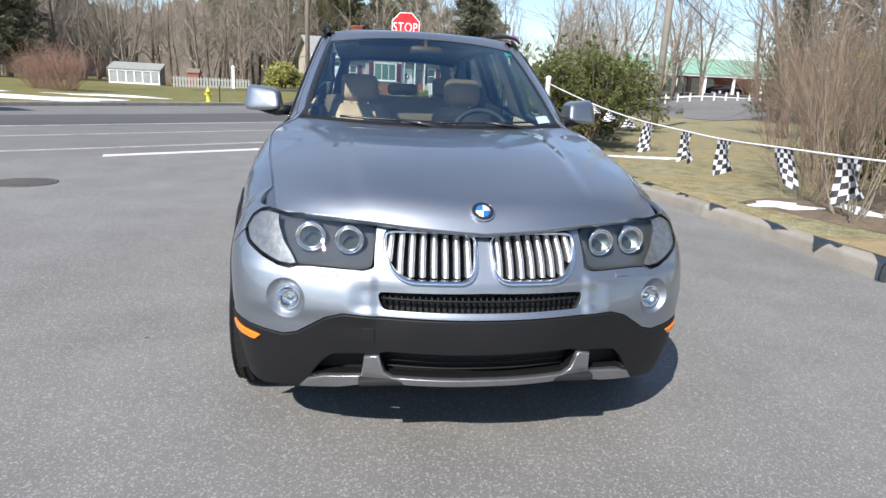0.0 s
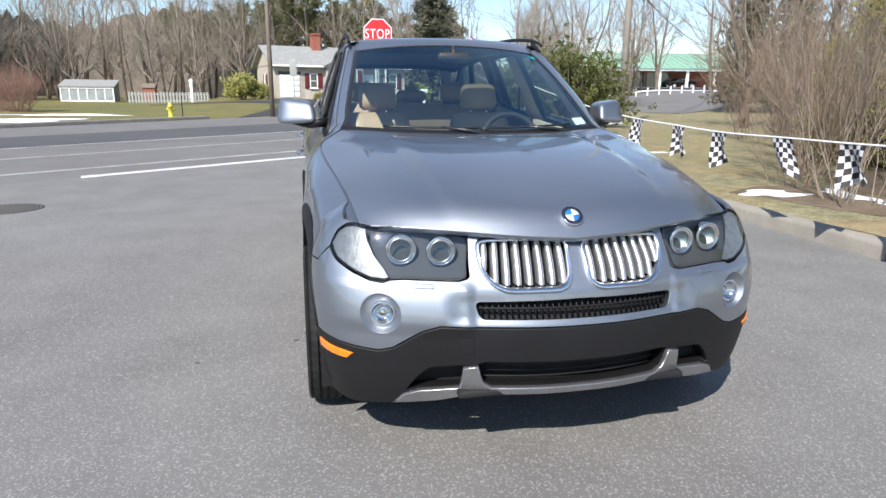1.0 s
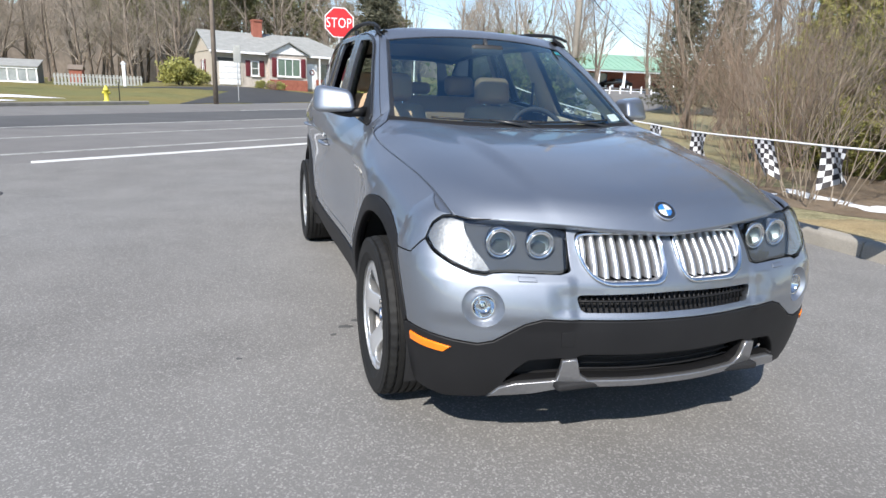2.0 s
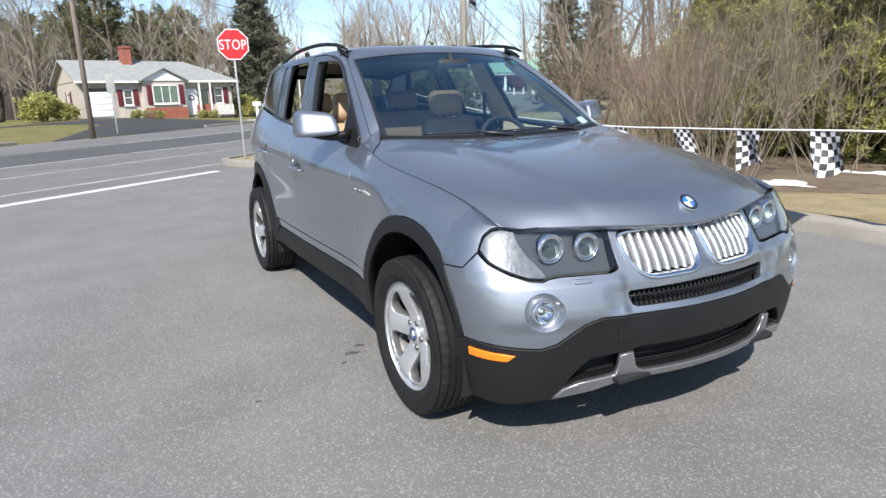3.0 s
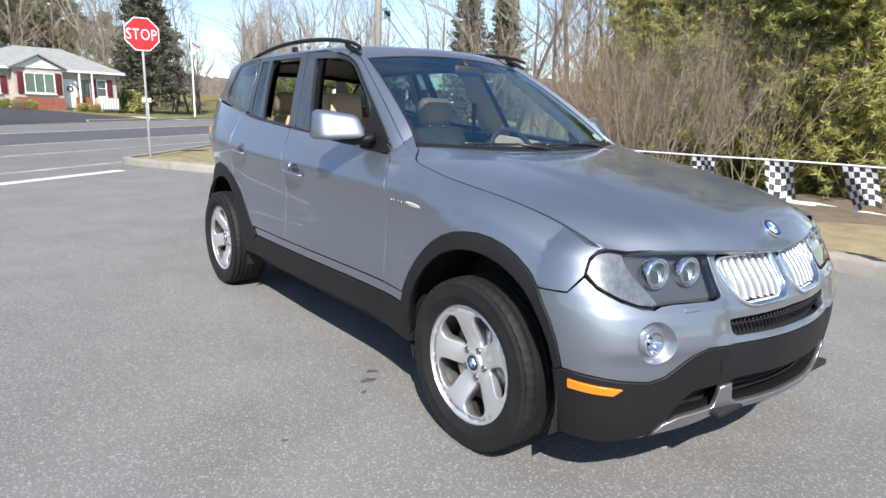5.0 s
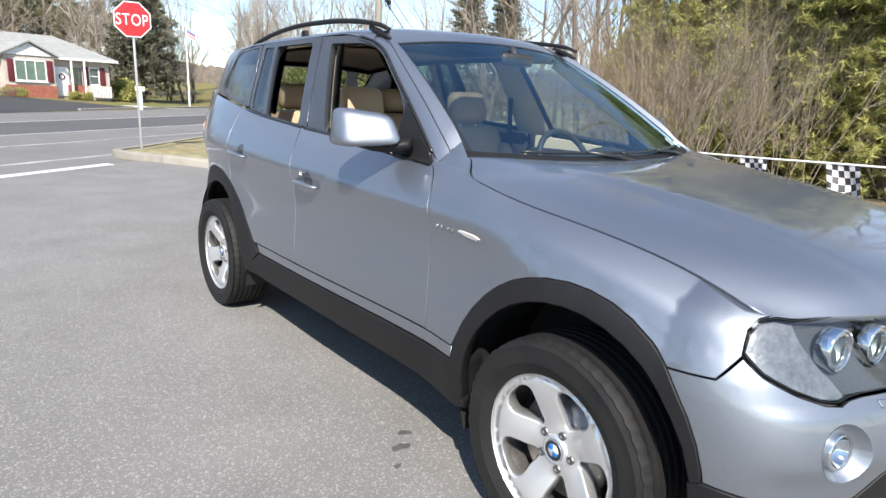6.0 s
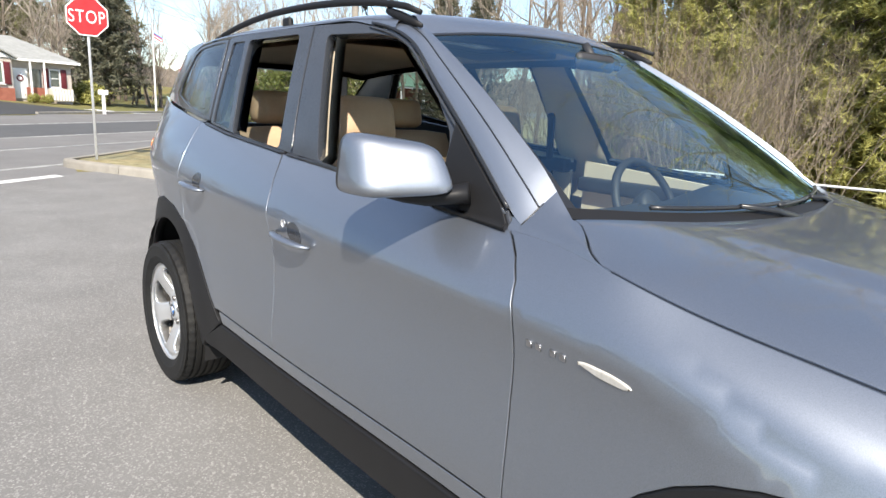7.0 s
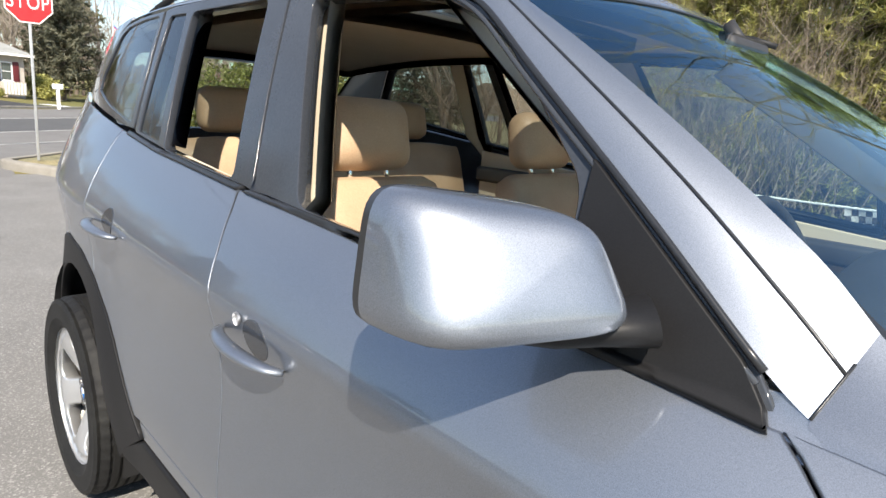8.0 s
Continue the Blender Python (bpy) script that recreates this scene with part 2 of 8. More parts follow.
def hood(s, v):
    """The bonnet: s from its right edge (-1) to its left edge (1), v from its nose to the windscreen."""
    k = abs(s)
    edge_y = -0.462 + (0.62 + 0.462) * v
    yf, yr = hood_front_y(k * 0.718), hood_rear_y(k * 0.77)
    y = yf + (yr - yf) * v
    zf, zr = hood_front_z(k * 0.718), hood_rear_z(k * 0.77)
    w = min(1.0, k) ** 4
    z = (zf + (zr - zf) * hood_rise(v)) * (1 - w) + belt(edge_y) * w
    ridge = smooth(0.63, 0.53, k) * math.sin(math.pi * min(1, max(0, v)) ** 0.8)
    z += 0.015 * ridge + 0.03 * (1 - k * k) * max(0, v) * max(0, 1 - v)
    # at its rear corners it turns in and up to the foot of the pillars
    hook = smooth(0.86, 1.0, v)
    z += 0.037 * hook * w
    return Vector((s * belt_x(edge_y) * (1 - 0.095 * hook), y, z))


def screen(s, v):
    """The windscreen: s from -1 (right pillar) to 1, v from its foot to its head."""
    k = abs(s)
    foot = Vector((0.715 * k, 0.475 + 0.185 * k ** 2.2, 1.098 + 0.022 * k * k))
    head = Vector((0.575 * k, 1.30 + 0.085 * k ** 2.2, 1.607 - 0.045 * k ** 2.2))
    p = foot.lerp(head, v)
    p.z += 0.022 * math.sin(math.pi * min(1, max(0, v)))
    p.x = math.copysign(p.x, s)
    return p


roof_z = Spline((1.25, 1.603), (1.4, 1.628), (1.8, 1.650), (2.3, 1.655), (2.8, 1.645), (3.2, 1.612), (3.5, 1.575))


def roof(x, y):
    k = abs(x) / 0.64
    return Vector((x, y, roof_z(y) - 0.025 * k ** 2 - 0.03 * k ** 6))


# ---- helpers for meshes ----
from mathutils import geometry


def finish(bm, name, mat, parent=None, label="", smooth_on=True):
    me = bpy.data.meshes.new(name)
    bm.to_mesh(me)
    bm.free()
    me.materials.append(mat)
    if smooth_on:
        me.polygons.foreach_set("use_smooth", [True] * len(me.polygons))
    ob = new(name, me)
    ob.parent = parent
    if label:
        tagged(ob, label)
    return ob


def part(name, bm, mat, parent, label="", smooth_on=True):
    return finish(bm, name, mat, parent, label, smooth_on)


def thing(name, label, category, group="", at=None):
    e = new(name)
    e.empty_display_size = 0.1
    if at is not None:
        e.matrix_basis = at
    return tagged(e, label, category, group)


def raw(name, verts, faces, mat, parent=None, label="", smooth_on=True, sharp=None):
    me = bpy.data.meshes.new(name)
    me.from_pydata([tuple(v) for v in verts], [], faces)
    me.materials.append(mat)
    me.polygons.foreach_set("use_smooth", [smooth_on] * len(me.polygons))
    if smooth_on and sharp:
        me.set_sharp_from_angle(angle=radians(sharp))
    ob = new(name, me)
    ob.parent = parent
    if label:
        tagged(ob, label)
    return ob


def block(bm, x0, x1, y0, y1, z0, z1, bevel=0.0, m=None, segments=2):
    r = bmesh.ops.create_cube(bm, size=1)
    vs = r["verts"]
    bmesh.ops.transform(bm, matrix=Matrix.Translation(((x0 + x1) / 2, (y0 + y1) / 2, (z0 + z1) / 2)) @ Matrix.Diagonal((x1 - x0, y1 - y0, z1 - z0, 1)), verts=vs)
    if bevel:
        es = list({e for v in vs for e in v.link_edges})
        r = bmesh.ops.bevel(bm, geom=es, offset=bevel, segments=segments, affect="EDGES", profile=0.5)
        vs = list({v for v in r["verts"]} | {v for v in vs if v.is_valid})
    if m is not None:
        bmesh.ops.transform(bm, matrix=m, verts=vs)
    return vs


def boxed(x0, x1, y0, y1, z0, z1, bevel=0.0, segments=2):
    bm = bmesh.new()
    block(bm, x0, x1, y0, y1, z0, z1, bevel, None, segments)
    return bm


def tube(bm, points, radii, sides=8, squash=None, caps=True):
    """A tapered tube along points."""
    pts = [Vector(p) for p in points]
    if isinstance(radii, (int, float)):
        radii = [radii] * len(pts)
    rings, up = [], None
    for i, p in enumerate(pts):
        d = (pts[min(i + 1, len(pts) - 1)] - pts[max(i - 1, 0)]).normalized()
        if up is None:
            up = Vector((0, 0, 1)) if abs(d.z) < 0.9 else Vector((1, 0, 0))
        a = d.cross(up).normalized()
        b = a.cross(d).normalized()
        up = b
        k = squash or (1, 1)
        rings.append([bm.verts.new(p + radii[i] * (k[0] * math.cos(2 * math.pi * j / sides) * a + k[1] * math.sin(2 * math.pi * j / sides) * b)) for j in range(sides)])
    for r, q in zip(rings, rings[1:]):
        for j in range(sides):
            bm.faces.new((r[j], r[(j + 1) % sides], q[(j + 1) % sides], q[j]))
    if caps:
        bm.faces.new(rings[0][::-1])
        bm.faces.new(rings[-1])
    return rings


def lathe(profile, steps=48, axis="x"):
    """Turn (along, radius) pairs about the axis."""
    bm = bmesh.new()
    rings = []
    for a, r in profile:
        ring = []
        for j in range(steps):
            c, s = math.cos(2 * math.pi * j / steps) * r, math.sin(2 * math.pi * j / steps) * r
            ring.append(bm.verts.new({"x": (a, c, s), "y": (c, a, s), "z": (c, s, a)}[axis]))
        rings.append(ring)
    for r, q in zip(rings, rings[1:]):
        for j in range(steps):
            bm.faces.new((r[j], r[(j + 1) % steps], q[(j + 1) % steps], q[j]))
    bmesh.ops.recalc_face_normals(bm, faces=bm.faces)
    return bm


def rounded(outline, radius=0.02, steps=4):
    """Rounds the corners of a polygon."""
    out, n = [], len(outline)
    for i in range(n):
        a, b, c = (Vector((*outline[(i + k) % n][:2], 0)).to_2d() for k in (-1, 0, 1))
        ra = min(radius, (a - b).length * 0.45)
        rc = min(radius, (c - b).length * 0.45)
        p, q = b + (a - b).normalized() * ra, b + (c - b).normalized() * rc
        for k in range(steps + 1):
            t = k / steps
            w = p.lerp(b, t).lerp(b.lerp(q, t), t)
            out.append((w.x, w.y))
    return out


def dense(outline, step):
    out = []
    for i, p in enumerate(outline):
        q = outline[(i + 1) % len(outline)]
        n = max(1, int(math.hypot(q[0] - p[0], q[1] - p[1]) / step + 0.5))
        out += [(p[0] + (q[0] - p[0]) * k / n, p[1] + (q[1] - p[1]) * k / n) for k in range(n)]
    clean = []
    for p in out:
        if not clean or math.hypot(p[0] - clean[-1][0], p[1] - clean[-1][1]) > 0.0012:
            clean.append(p)
    if math.hypot(clean[0][0] - clean[-1][0], clean[0][1] - clean[-1][1]) < 0.0012:
        clean.pop()
    return clean


def area(poly):
    return sum(p[0] * q[1] - q[0] * p[1] for p, q in zip(poly, poly[1:] + poly[:1])) / 2


def shrunk(poly, d):
    """A polygon moved inwards by d (counter-clockwise polygon)."""
    out, n = [], len(poly)
    for i in range(n):
        a, b, c = (np.array(poly[(i + k) % n]) for k in (-1, 0, 1))
        e, f = b - a, c - b
        e, f = e / (np.hypot(*e) + 1e-9), f / (np.hypot(*f) + 1e-9)
        m = np.array([-e[1] - f[1], e[0] + f[0]])
        k = 2 / max(0.7, m @ m)
        out.append(tuple(b + m * k * d))
    return out


def inside(points, poly):
    x, y = points[:, 0], points[:, 1]
    hit = np.zeros(len(points), bool)
    for (x0, y0), (x1, y1) in zip(poly, poly[1:] + poly[:1]):
        if y0 != y1:
            hit ^= ((y0 > y) != (y1 > y)) & (x < (x1 - x0) * (y - y0) / (y1 - y0) + x0)
    return hit


def near(points, poly):
    best = np.full(len(points), 9.0)
    for a, b in zip(poly, poly[1:] + poly[:1]):
        a, b = np.array(a), np.array(b)
        d = b - a
        t = np.clip(((points - a) @ d) / (d @ d + 1e-12), 0, 1)
        best = np.minimum(best, np.hypot(*(points - a - t[:, None] * d).T))
    return best


def sheet(surf, outline, holes=(), step=0.035, gap=0.0015, lip=0.018, lift=0.0, edge=0.003, follow=None):
    """Points, faces and normals of a curved panel: the outline (and holes) in the surface's own two coordinates, rolled in at its rim."""
    outline = dense(outline if area(outline) > 0 else outline[::-1], step)
    holes = [dense(h if area(h) > 0 else h[::-1], step) for h in holes]
    rims = [[shrunk(outline, gap), shrunk(outline, gap + edge)]]
    rims += [[shrunk(h, -gap)[::-1], shrunk(h, -gap - edge)[::-1]] for h in holes]
    flat, loops = [], []
    for _, inner in rims:
        loops.append((len(flat), len(inner)))
        flat += inner
    lo, hi = np.min(rims[0][1], 0), np.max(rims[0][1], 0)
    gx, gy = np.meshgrid(np.arange(lo[0] + step / 2, hi[0], step), np.arange(lo[1] + step / 2, hi[1], step * 0.87))
    gx[1::2] += step / 2
    if follow:
        first = math.floor((lo[1] - 1.2) / (step * 0.87))
        n = math.ceil(2.6 / (step * 0.87))
        gx = np.repeat(np.arange(lo[0] + step / 2, hi[0], step)[None, :], n, 0)
        gx[1::2] += step / 2
        gy = ((first + np.arange(n)) * step * 0.87)[:, None] + np.vectorize(follow)(gx)
    pts = np.stack([gx.ravel(), gy.ravel()], 1)
    if len(pts):
        keep = inside(pts, rims[0][1]) & (near(pts, rims[0][1]) > step * 0.45)
        for _, inner in rims[1:]:
            keep &= ~inside(pts, inner) & (near(pts, inner) > step * 0.45)
        flat += [tuple(p) for p in pts[keep]]
    edges = [(s + i, s + (i + 1) % n) for s, n in loops for i in range(n)]
    got = geometry.delaunay_2d_cdt([Vector(p) for p in flat], edges, [], 1 if len(loops) == 1 else 2, 1e-6)
    flat2, tris = [tuple(p) for p in got[0]], [list(f) for f in got[2]]
    if holes:
        mids = np.array([np.mean([flat2[i] for i in f], 0) for f in tris])
        ok = inside(mids, rims[0][1])
        for _, inner in rims[1:]:
            ok &= ~inside(mids, inner)
        tris = [f for f, k in zip(tris, ok) if k]

    def place(p, depth):
        q, h = surf(*p), 1e-3
        n = (surf(p[0] + h, p[1]) - q).cross(surf(p[0], p[1] + h) - q).normalized()
        return q + n * (lift - depth), n

    verts, norms = [], []
    for p in flat2:
        v, n = place(p, 0)
        verts.append(v), norms.append(n)
    faces = tris
    index = {}
    for i, p in enumerate(flat2):
        index[(round(p[0], 5), round(p[1], 5))] = i
    for outer, inner in rims:
        a = [index.get((round(p[0], 5), round(p[1], 5))) for p in inner]
        if None in a:
            arr = np.array(flat2)
            a = [int(np.argmin(np.hypot(*(arr - p).T))) for p in inner]
        b, c = [], []
        for k, p in enumerate(outer):
            v, n = place(p, edge * 0.8)
            w = (v - verts[a[k]]).normalized()
            b.append(len(verts)), verts.append(v), norms.append((n * 0.5 + w * 0.8).normalized())
            c.append(len(verts)), verts.append(place(p, lip)[0]), norms.append(w)
        m = len(a)
        for k in range(m):
            j = (k + 1) % m
            if a[k] != a[j]:
                faces.append([a[k], b[k], b[j], a[j]])
            faces.append([b[k], c[k], c[j], b[j]])
    return verts, faces, norms


def panel(name, surf, outline, mat, parent, label="", holes=(), mirror=False, flip=False, **how):
    """One curved panel as a mesh; mirror: on the car's left instead."""
    verts, faces, norms = sheet(surf, outline, holes, **how)
    if mirror:
        verts, norms = [Vector((-v.x, v.y, v.z)) for v in verts], [Vector((-n.x, n.y, n.z)) for n in norms]
    if mirror:
        faces = [f[::-1] for f in faces]
    ob = raw(name, verts, faces, mat, parent, label)
    ob.data.validate()
    ob.data.normals_split_custom_set_from_vertices([tuple(n) for n in norms])
    return ob


def loft(name, rows, mat, parent, label="", closed=False, sharp=40):
    """A skin over rows of points, all as long as each other."""
    n = len(rows[0])
    verts = [p for r in rows for p in r]
    faces = []
    for i in range(len(rows) - 1):
        for j in range(n if closed else n - 1):
            k = (j + 1) % n
            faces.append((i * n + j, i * n + k, (i + 1) * n + k, (i + 1) * n + j))
    return raw(name, verts, faces, mat, parent, label, True, sharp)


def flip_skin(u, z):
    """The skin with its sides seen from outside: its normal points out."""
    return skin(-u, z)


def out(poly):
    """Outlines are given in (u, z); the outward sheet runs in (-u, z)."""
    return [(-u, z) for u, z in poly]


def arc(cy, cz, ry, rz, a0, a1, n):
    return [(cy + ry * math.cos(radians(a0 + (a1 - a0) * i / n)), cz + rz * math.sin(radians(a0 + (a1 - a0) * i / n))) for i in range(n + 1)]


# ---- the car ----
car = thing("suv", "silver-grey metallic compact SUV parked on grey asphalt, front windows down", "car")
car_body = new("body")
car_body.parent = car
tagged(car_body, "silver-grey painted body shell")

LAMP = [(-0.527, 0.783), (-0.58, 0.745), (-0.659, 0.709), (-0.719, 0.688), (-0.763, 0.683), (-0.79, 0.691), (-0.832, 0.694), (-1.022, 0.691), (-1.050, 0.700), (-1.052, 0.812), (-1.03, 0.832), (-0.914, 0.848), (-0.805, 0.850), (-0.690, 0.848), (-0.614, 0.856), (-0.572, 0.850), (-0.545, 0.828)]
ARCH_F = arc(-0.015, 0.37, 0.46, 0.475, 15, 133, 14)
ARCH_F_IN = arc(-0.025, 0.36, 0.408, 0.42, -10, 190, 22)
ARCH_R = [(2.13, 0.47), (2.18, 0.515), (2.27, 0.60), (2.35, 0.67), (2.42, 0.722), (2.555, 0.80), (2.69, 0.853), (2.85, 0.873), (2.99, 0.85), (3.10, 0.785), (3.18, 0.66), (3.21, 0.48)]
ARCH_R_IN = arc(2.79, 0.36, 0.405, 0.42, 190, -10, 22)
PAINT_LINE = [(-0.444, 0.474), (-0.56, 0.467), (-0.66, 0.455), (-0.735, 0.449), (-0.785, 0.462), (-0.83, 0.49), (-0.89, 0.526), (-0.95, 0.545), (-1.06, 0.542), (NOSE, 0.542)]
FRONT_SEAM = [(0.73, 1.080), (0.708, 1.066), (0.673, 1.040), (0.637, 1.0), (0.612, 0.94), (0.61, 0.85), (0.61, 0.76), (0.60, 0.60), (0.596, 0.52)]
B_SEAM = [(1.80, 1.147), (1.765, 1.115), (1.722, 1.05), (1.695, 0.99), (1.683, 0.90), (1.665, 0.65), (1.655, 0.52)]
C_SEAM = [(2.62, 1.222), (2.585, 1.12), (2.57, 1.03), (2.58, 0.92), (2.555, 0.80)]


def belt_run(a, b, n, drop=0.0):
    return [(a + (b - a) * i / n, belt(a + (b - a) * i / n) - drop) for i in range(n + 1)]


FENDER = belt_run(-0.30, 0.73, 40) + FRONT_SEAM[1:] + [(0.43, 0.518)] + ARCH_F[1:] + [(-0.330, 0.716), (-0.465, 0.7235), (-0.527, 0.777), (-0.54, 0.830), (-0.566, 0.853), (-0.605, 0.860), (-0.52, 0.867), (-0.43, 0.886)]
FRONT_DOOR = belt_run(0.73, 1.80, 14) + B_SEAM[1:] + FRONT_SEAM[:0:-1]
REAR_DOOR = belt_run(1.80, 2.62, 9) + C_SEAM[1:] + ARCH_R[4:0:-1] + [(2.14, 0.52)] + B_SEAM[::-1][:-1]
QUARTER = belt_run(2.62, 3.66, 10) + [(3.66, 0.60), (3.24, 0.56)] + ARCH_R[6:11][::-1] + C_SEAM[::-1][:-1]
STRIP = [(0.43, 0.514), (0.6, 0.516), (2.15, 0.516), (2.12, 0.468), (0.44, 0.468)]
SILL = [(0.41, 0.466), (2.13, 0.466), (2.34, 0.36), (2.34, 0.315), (2.2, 0.315), (0.8, 0.315), (0.45, 0.285), (0.38, 0.30)]
CLAD_F = [(0.44, 0.466)] + ARCH_F + [(-0.338, 0.708), (-0.368, 0.668), (-0.398, 0.622), (-0.424, 0.562), (-0.440, 0.50), (-0.442, 0.474), (-0.415, 0.46)] + ARCH_F_IN[1:-1][::-1][3:] + [(0.41, 0.30), (0.46, 0.36)]
CLAD_R = ARCH_R + [(3.20, 0.40)] + ARCH_R_IN[::-1][1:] + [(2.37, 0.30), (2.30, 0.36)]

PILLAR_FOOT = []
for mirror in (False, True):
    sheeted = dict(mirror=mirror)
    fender = panel("fender", flip_skin, out(FENDER), PAINT, car_body, step=0.022, gap=0.0008, edge=0.0025, follow=lambda a: crease_z(-a), **sheeted)
    front_door = panel("front_door", flip_skin, out(FRONT_DOOR), PAINT, car, step=0.024, follow=lambda a: crease_z(-a), **sheeted)
    rear_door = panel("rear_door", flip_skin, out(REAR_DOOR), PAINT, car, step=0.026, follow=lambda a: crease_z(-a), **sheeted)
    panel("quarter_panel", flip_skin, out(QUARTER), PAINT, car_body, step=0.03, follow=lambda a: crease_z(-a), **sheeted)
    panel("rocker_strip", flip_skin, out(STRIP), PAINT, car_body, lift=-0.003, **sheeted)
    panel("sill_cladding", flip_skin, out(SILL), CLADDING, car_body, "black plastic sill", lift=0.004, lip=0.12, edge=0.01, **sheeted)
    panel("wheel_arch_trim", flip_skin, out(CLAD_F), CLADDING, car_body, "black plastic wheel arch trim", lift=0.005, gap=0.0, lip=0.035, edge=0.005, step=0.03, **sheeted)
    panel("wheel_arch_trim", flip_skin, out(CLAD_R), CLADDING, car_body, "black plastic wheel arch trim", lift=0.005, gap=0.0, lip=0.035, edge=0.005, step=0.03, **sheeted)
    panel("rear_bumper_side", flip_skin, out([(3.27, 0.55), (3.66, 0.595), (3.66, 0.28), (3.25, 0.30)]), CLADDING, car_body, **sheeted)
    panel("tail_lamp", flip_skin, out([(3.34, 1.10), (3.64, 1.16), (3.64, 0.82), (3.50, 0.82), (3.42, 0.95)]), AMBER, car, "red and amber tail lamp", lift=0.006, **sheeted)

    # windows on the flank
    front_open = rounded([(1.585, 1.152), (1.775, 1.553), (1.49, 1.541), (1.38, 1.523), (1.227, 1.461), (1.11, 1.356), (1.012, 1.262), (0.995, 1.106), (1.20, 1.123), (1.40, 1.138)], 0.03)
    rear_open = rounded([(1.862, 1.170), (1.975, 1.567), (2.40, 1.566), (2.285, 1.200)], 0.025)
    front_frame = [(0.735, 1.083), (0.765, 1.122), (0.92, 1.242), (1.155, 1.413), (1.28, 1.502), (1.40, 1.549), (1.625, 1.588), (1.885, 1.597), (1.80, 1.30), (1.758, 1.152)] + belt_run(1.70, 0.76, 10, -0.001)
    rear_frame = [(1.762, 1.154), (1.805, 1.30), (1.89, 1.597), (2.30, 1.60), (2.56, 1.597), (2.62, 1.59), (2.575, 1.40), (2.545, 1.225)] + belt_run(2.5, 1.8, 7, -0.001)
    panel("window_frame", flip_skin, out(front_frame), PILLAR, front_door, "dark window frame", holes=[out(front_open)], lift=0.002, lip=0.03, **sheeted)
    fixed = rounded([(2.335, 1.212), (2.445, 1.565), (2.565, 1.565), (2.515, 1.232)], 0.015)
    panel("window_frame", flip_skin, out(rear_frame), PILLAR, rear_door, "dark window frame", holes=[out(rear_open), out(fixed)], lift=0.002, lip=0.03, **sheeted)
    panel("quarter_glass", flip_skin, out(fixed), TINTED, rear_door, "dark tinted fixed pane", lift=-0.004, lip=0.004, gap=-0.004, **sheeted)
    cargo_frame = [(2.56, 1.232), (2.592, 1.40), (2.635, 1.589), (2.80, 1.586), (3.00, 1.573), (3.10, 1.545), (3.20, 1.40), (3.215, 1.345), (3.15, 1.315)] + belt_run(3.05, 2.65, 5, -0.002)
    cargo = rounded([(2.60, 1.250), (2.655, 1.572), (2.80, 1.568), (2.98, 1.556), (3.06, 1.53), (3.16, 1.385), (3.155, 1.345), (2.90, 1.295)], 0.03)
    panel("cargo_window_frame", flip_skin, out(cargo_frame), PILLAR, car_body, "dark window surround", holes=[out(cargo)], lift=0.002, lip=0.02, **sheeted)
    panel("cargo_window", flip_skin, out(cargo), TINTED, car, "dark tinted cargo window", lift=-0.003, lip=0.004, gap=-0.004, **sheeted)
    panel("d_pillar", flip_skin, out([(3.055, 1.318), (3.155, 1.318), (3.222, 1.345), (3.208, 1.40), (3.105, 1.55), (3.01, 1.578), (3.0, 1.60), (3.30, 1.575), (3.55, 1.38), (3.66, 1.335)] + belt_run(3.6, 3.06, 5, -0.002)), PAINT, car_body, **sheeted)
    if mirror:
        panel("front_window", flip_skin, out(front_open), SIDE_GLASS, front_door, "clear raised window", lift=-0.01, lip=0.004, gap=-0.006, **sheeted)
        panel("rear_window_side", flip_skin, out(rear_open), SIDE_GLASS, rear_door, "clear raised window", lift=-0.01, lip=0.004, gap=-0.006, **sheeted)
    # rubber strip at the foot of the windows
    sill_bar = [(0.98, 1.104), (1.2, 1.122), (1.4, 1.139), (1.765, 1.158), (1.765, 1.148), (1.4, 1.128), (1.2, 1.111), (0.98, 1.093)]
    panel("window_seal", flip_skin, out(sill_bar), TRIM, front_door, "black rubber window seal", lift=0.008, **sheeted)
    panel("window_seal", flip_skin, out([(1.80, 1.162), (2.3, 1.198), (2.55, 1.226), (2.55, 1.214), (2.3, 1.186), (1.80, 1.150)]), TRIM, rear_door, "black rubber window seal", lift=0.008, **sheeted)

    # pillar and roof edge between the side windows and the screen and roof
    sgn = 1 if mirror else -1
    frame_top = [(0.690, 1.078), (0.765, 1.122), (0.92, 1.242), (1.155, 1.413), (1.28, 1.502), (1.40, 1.549), (1.52, 1.576)]
    fy, fz = Spline(*[(i / 6, p[0]) for i, p in enumerate(frame_top)]), Spline(*[(i / 6, p[1]) for i, p in enumerate(frame_top)])
    rows = []
    for i in range(33):
        t = i / 32
        e = (0, 0.18, 0.40, 0.73, 0.87, 0.95, 1.0)
        a = Spline(*[(k / 6, v) for k, v in enumerate(e)])(t)
        q = skin(fy(t), fz(t))
        p = screen(-0.965, a * 0.985) + Vector((0, 0, 0.004))
        # the inner edge stands proud of the glass
        top = p + Vector((-0.30, -0.53, 0.79)) * 0.018 * smooth(0.0, 0.16, t) * smooth(1.0, 0.85, t)
        row = [q + Vector((0.012, 0.004, -0.004))]
        for k in range(9):
            s = k / 8
            row.append(q.lerp(top, s) + Vector((-0.50, -0.55, 0.60)) * 0.011 * smooth(0.0, 0.32, t) * math.sin(math.pi * s))
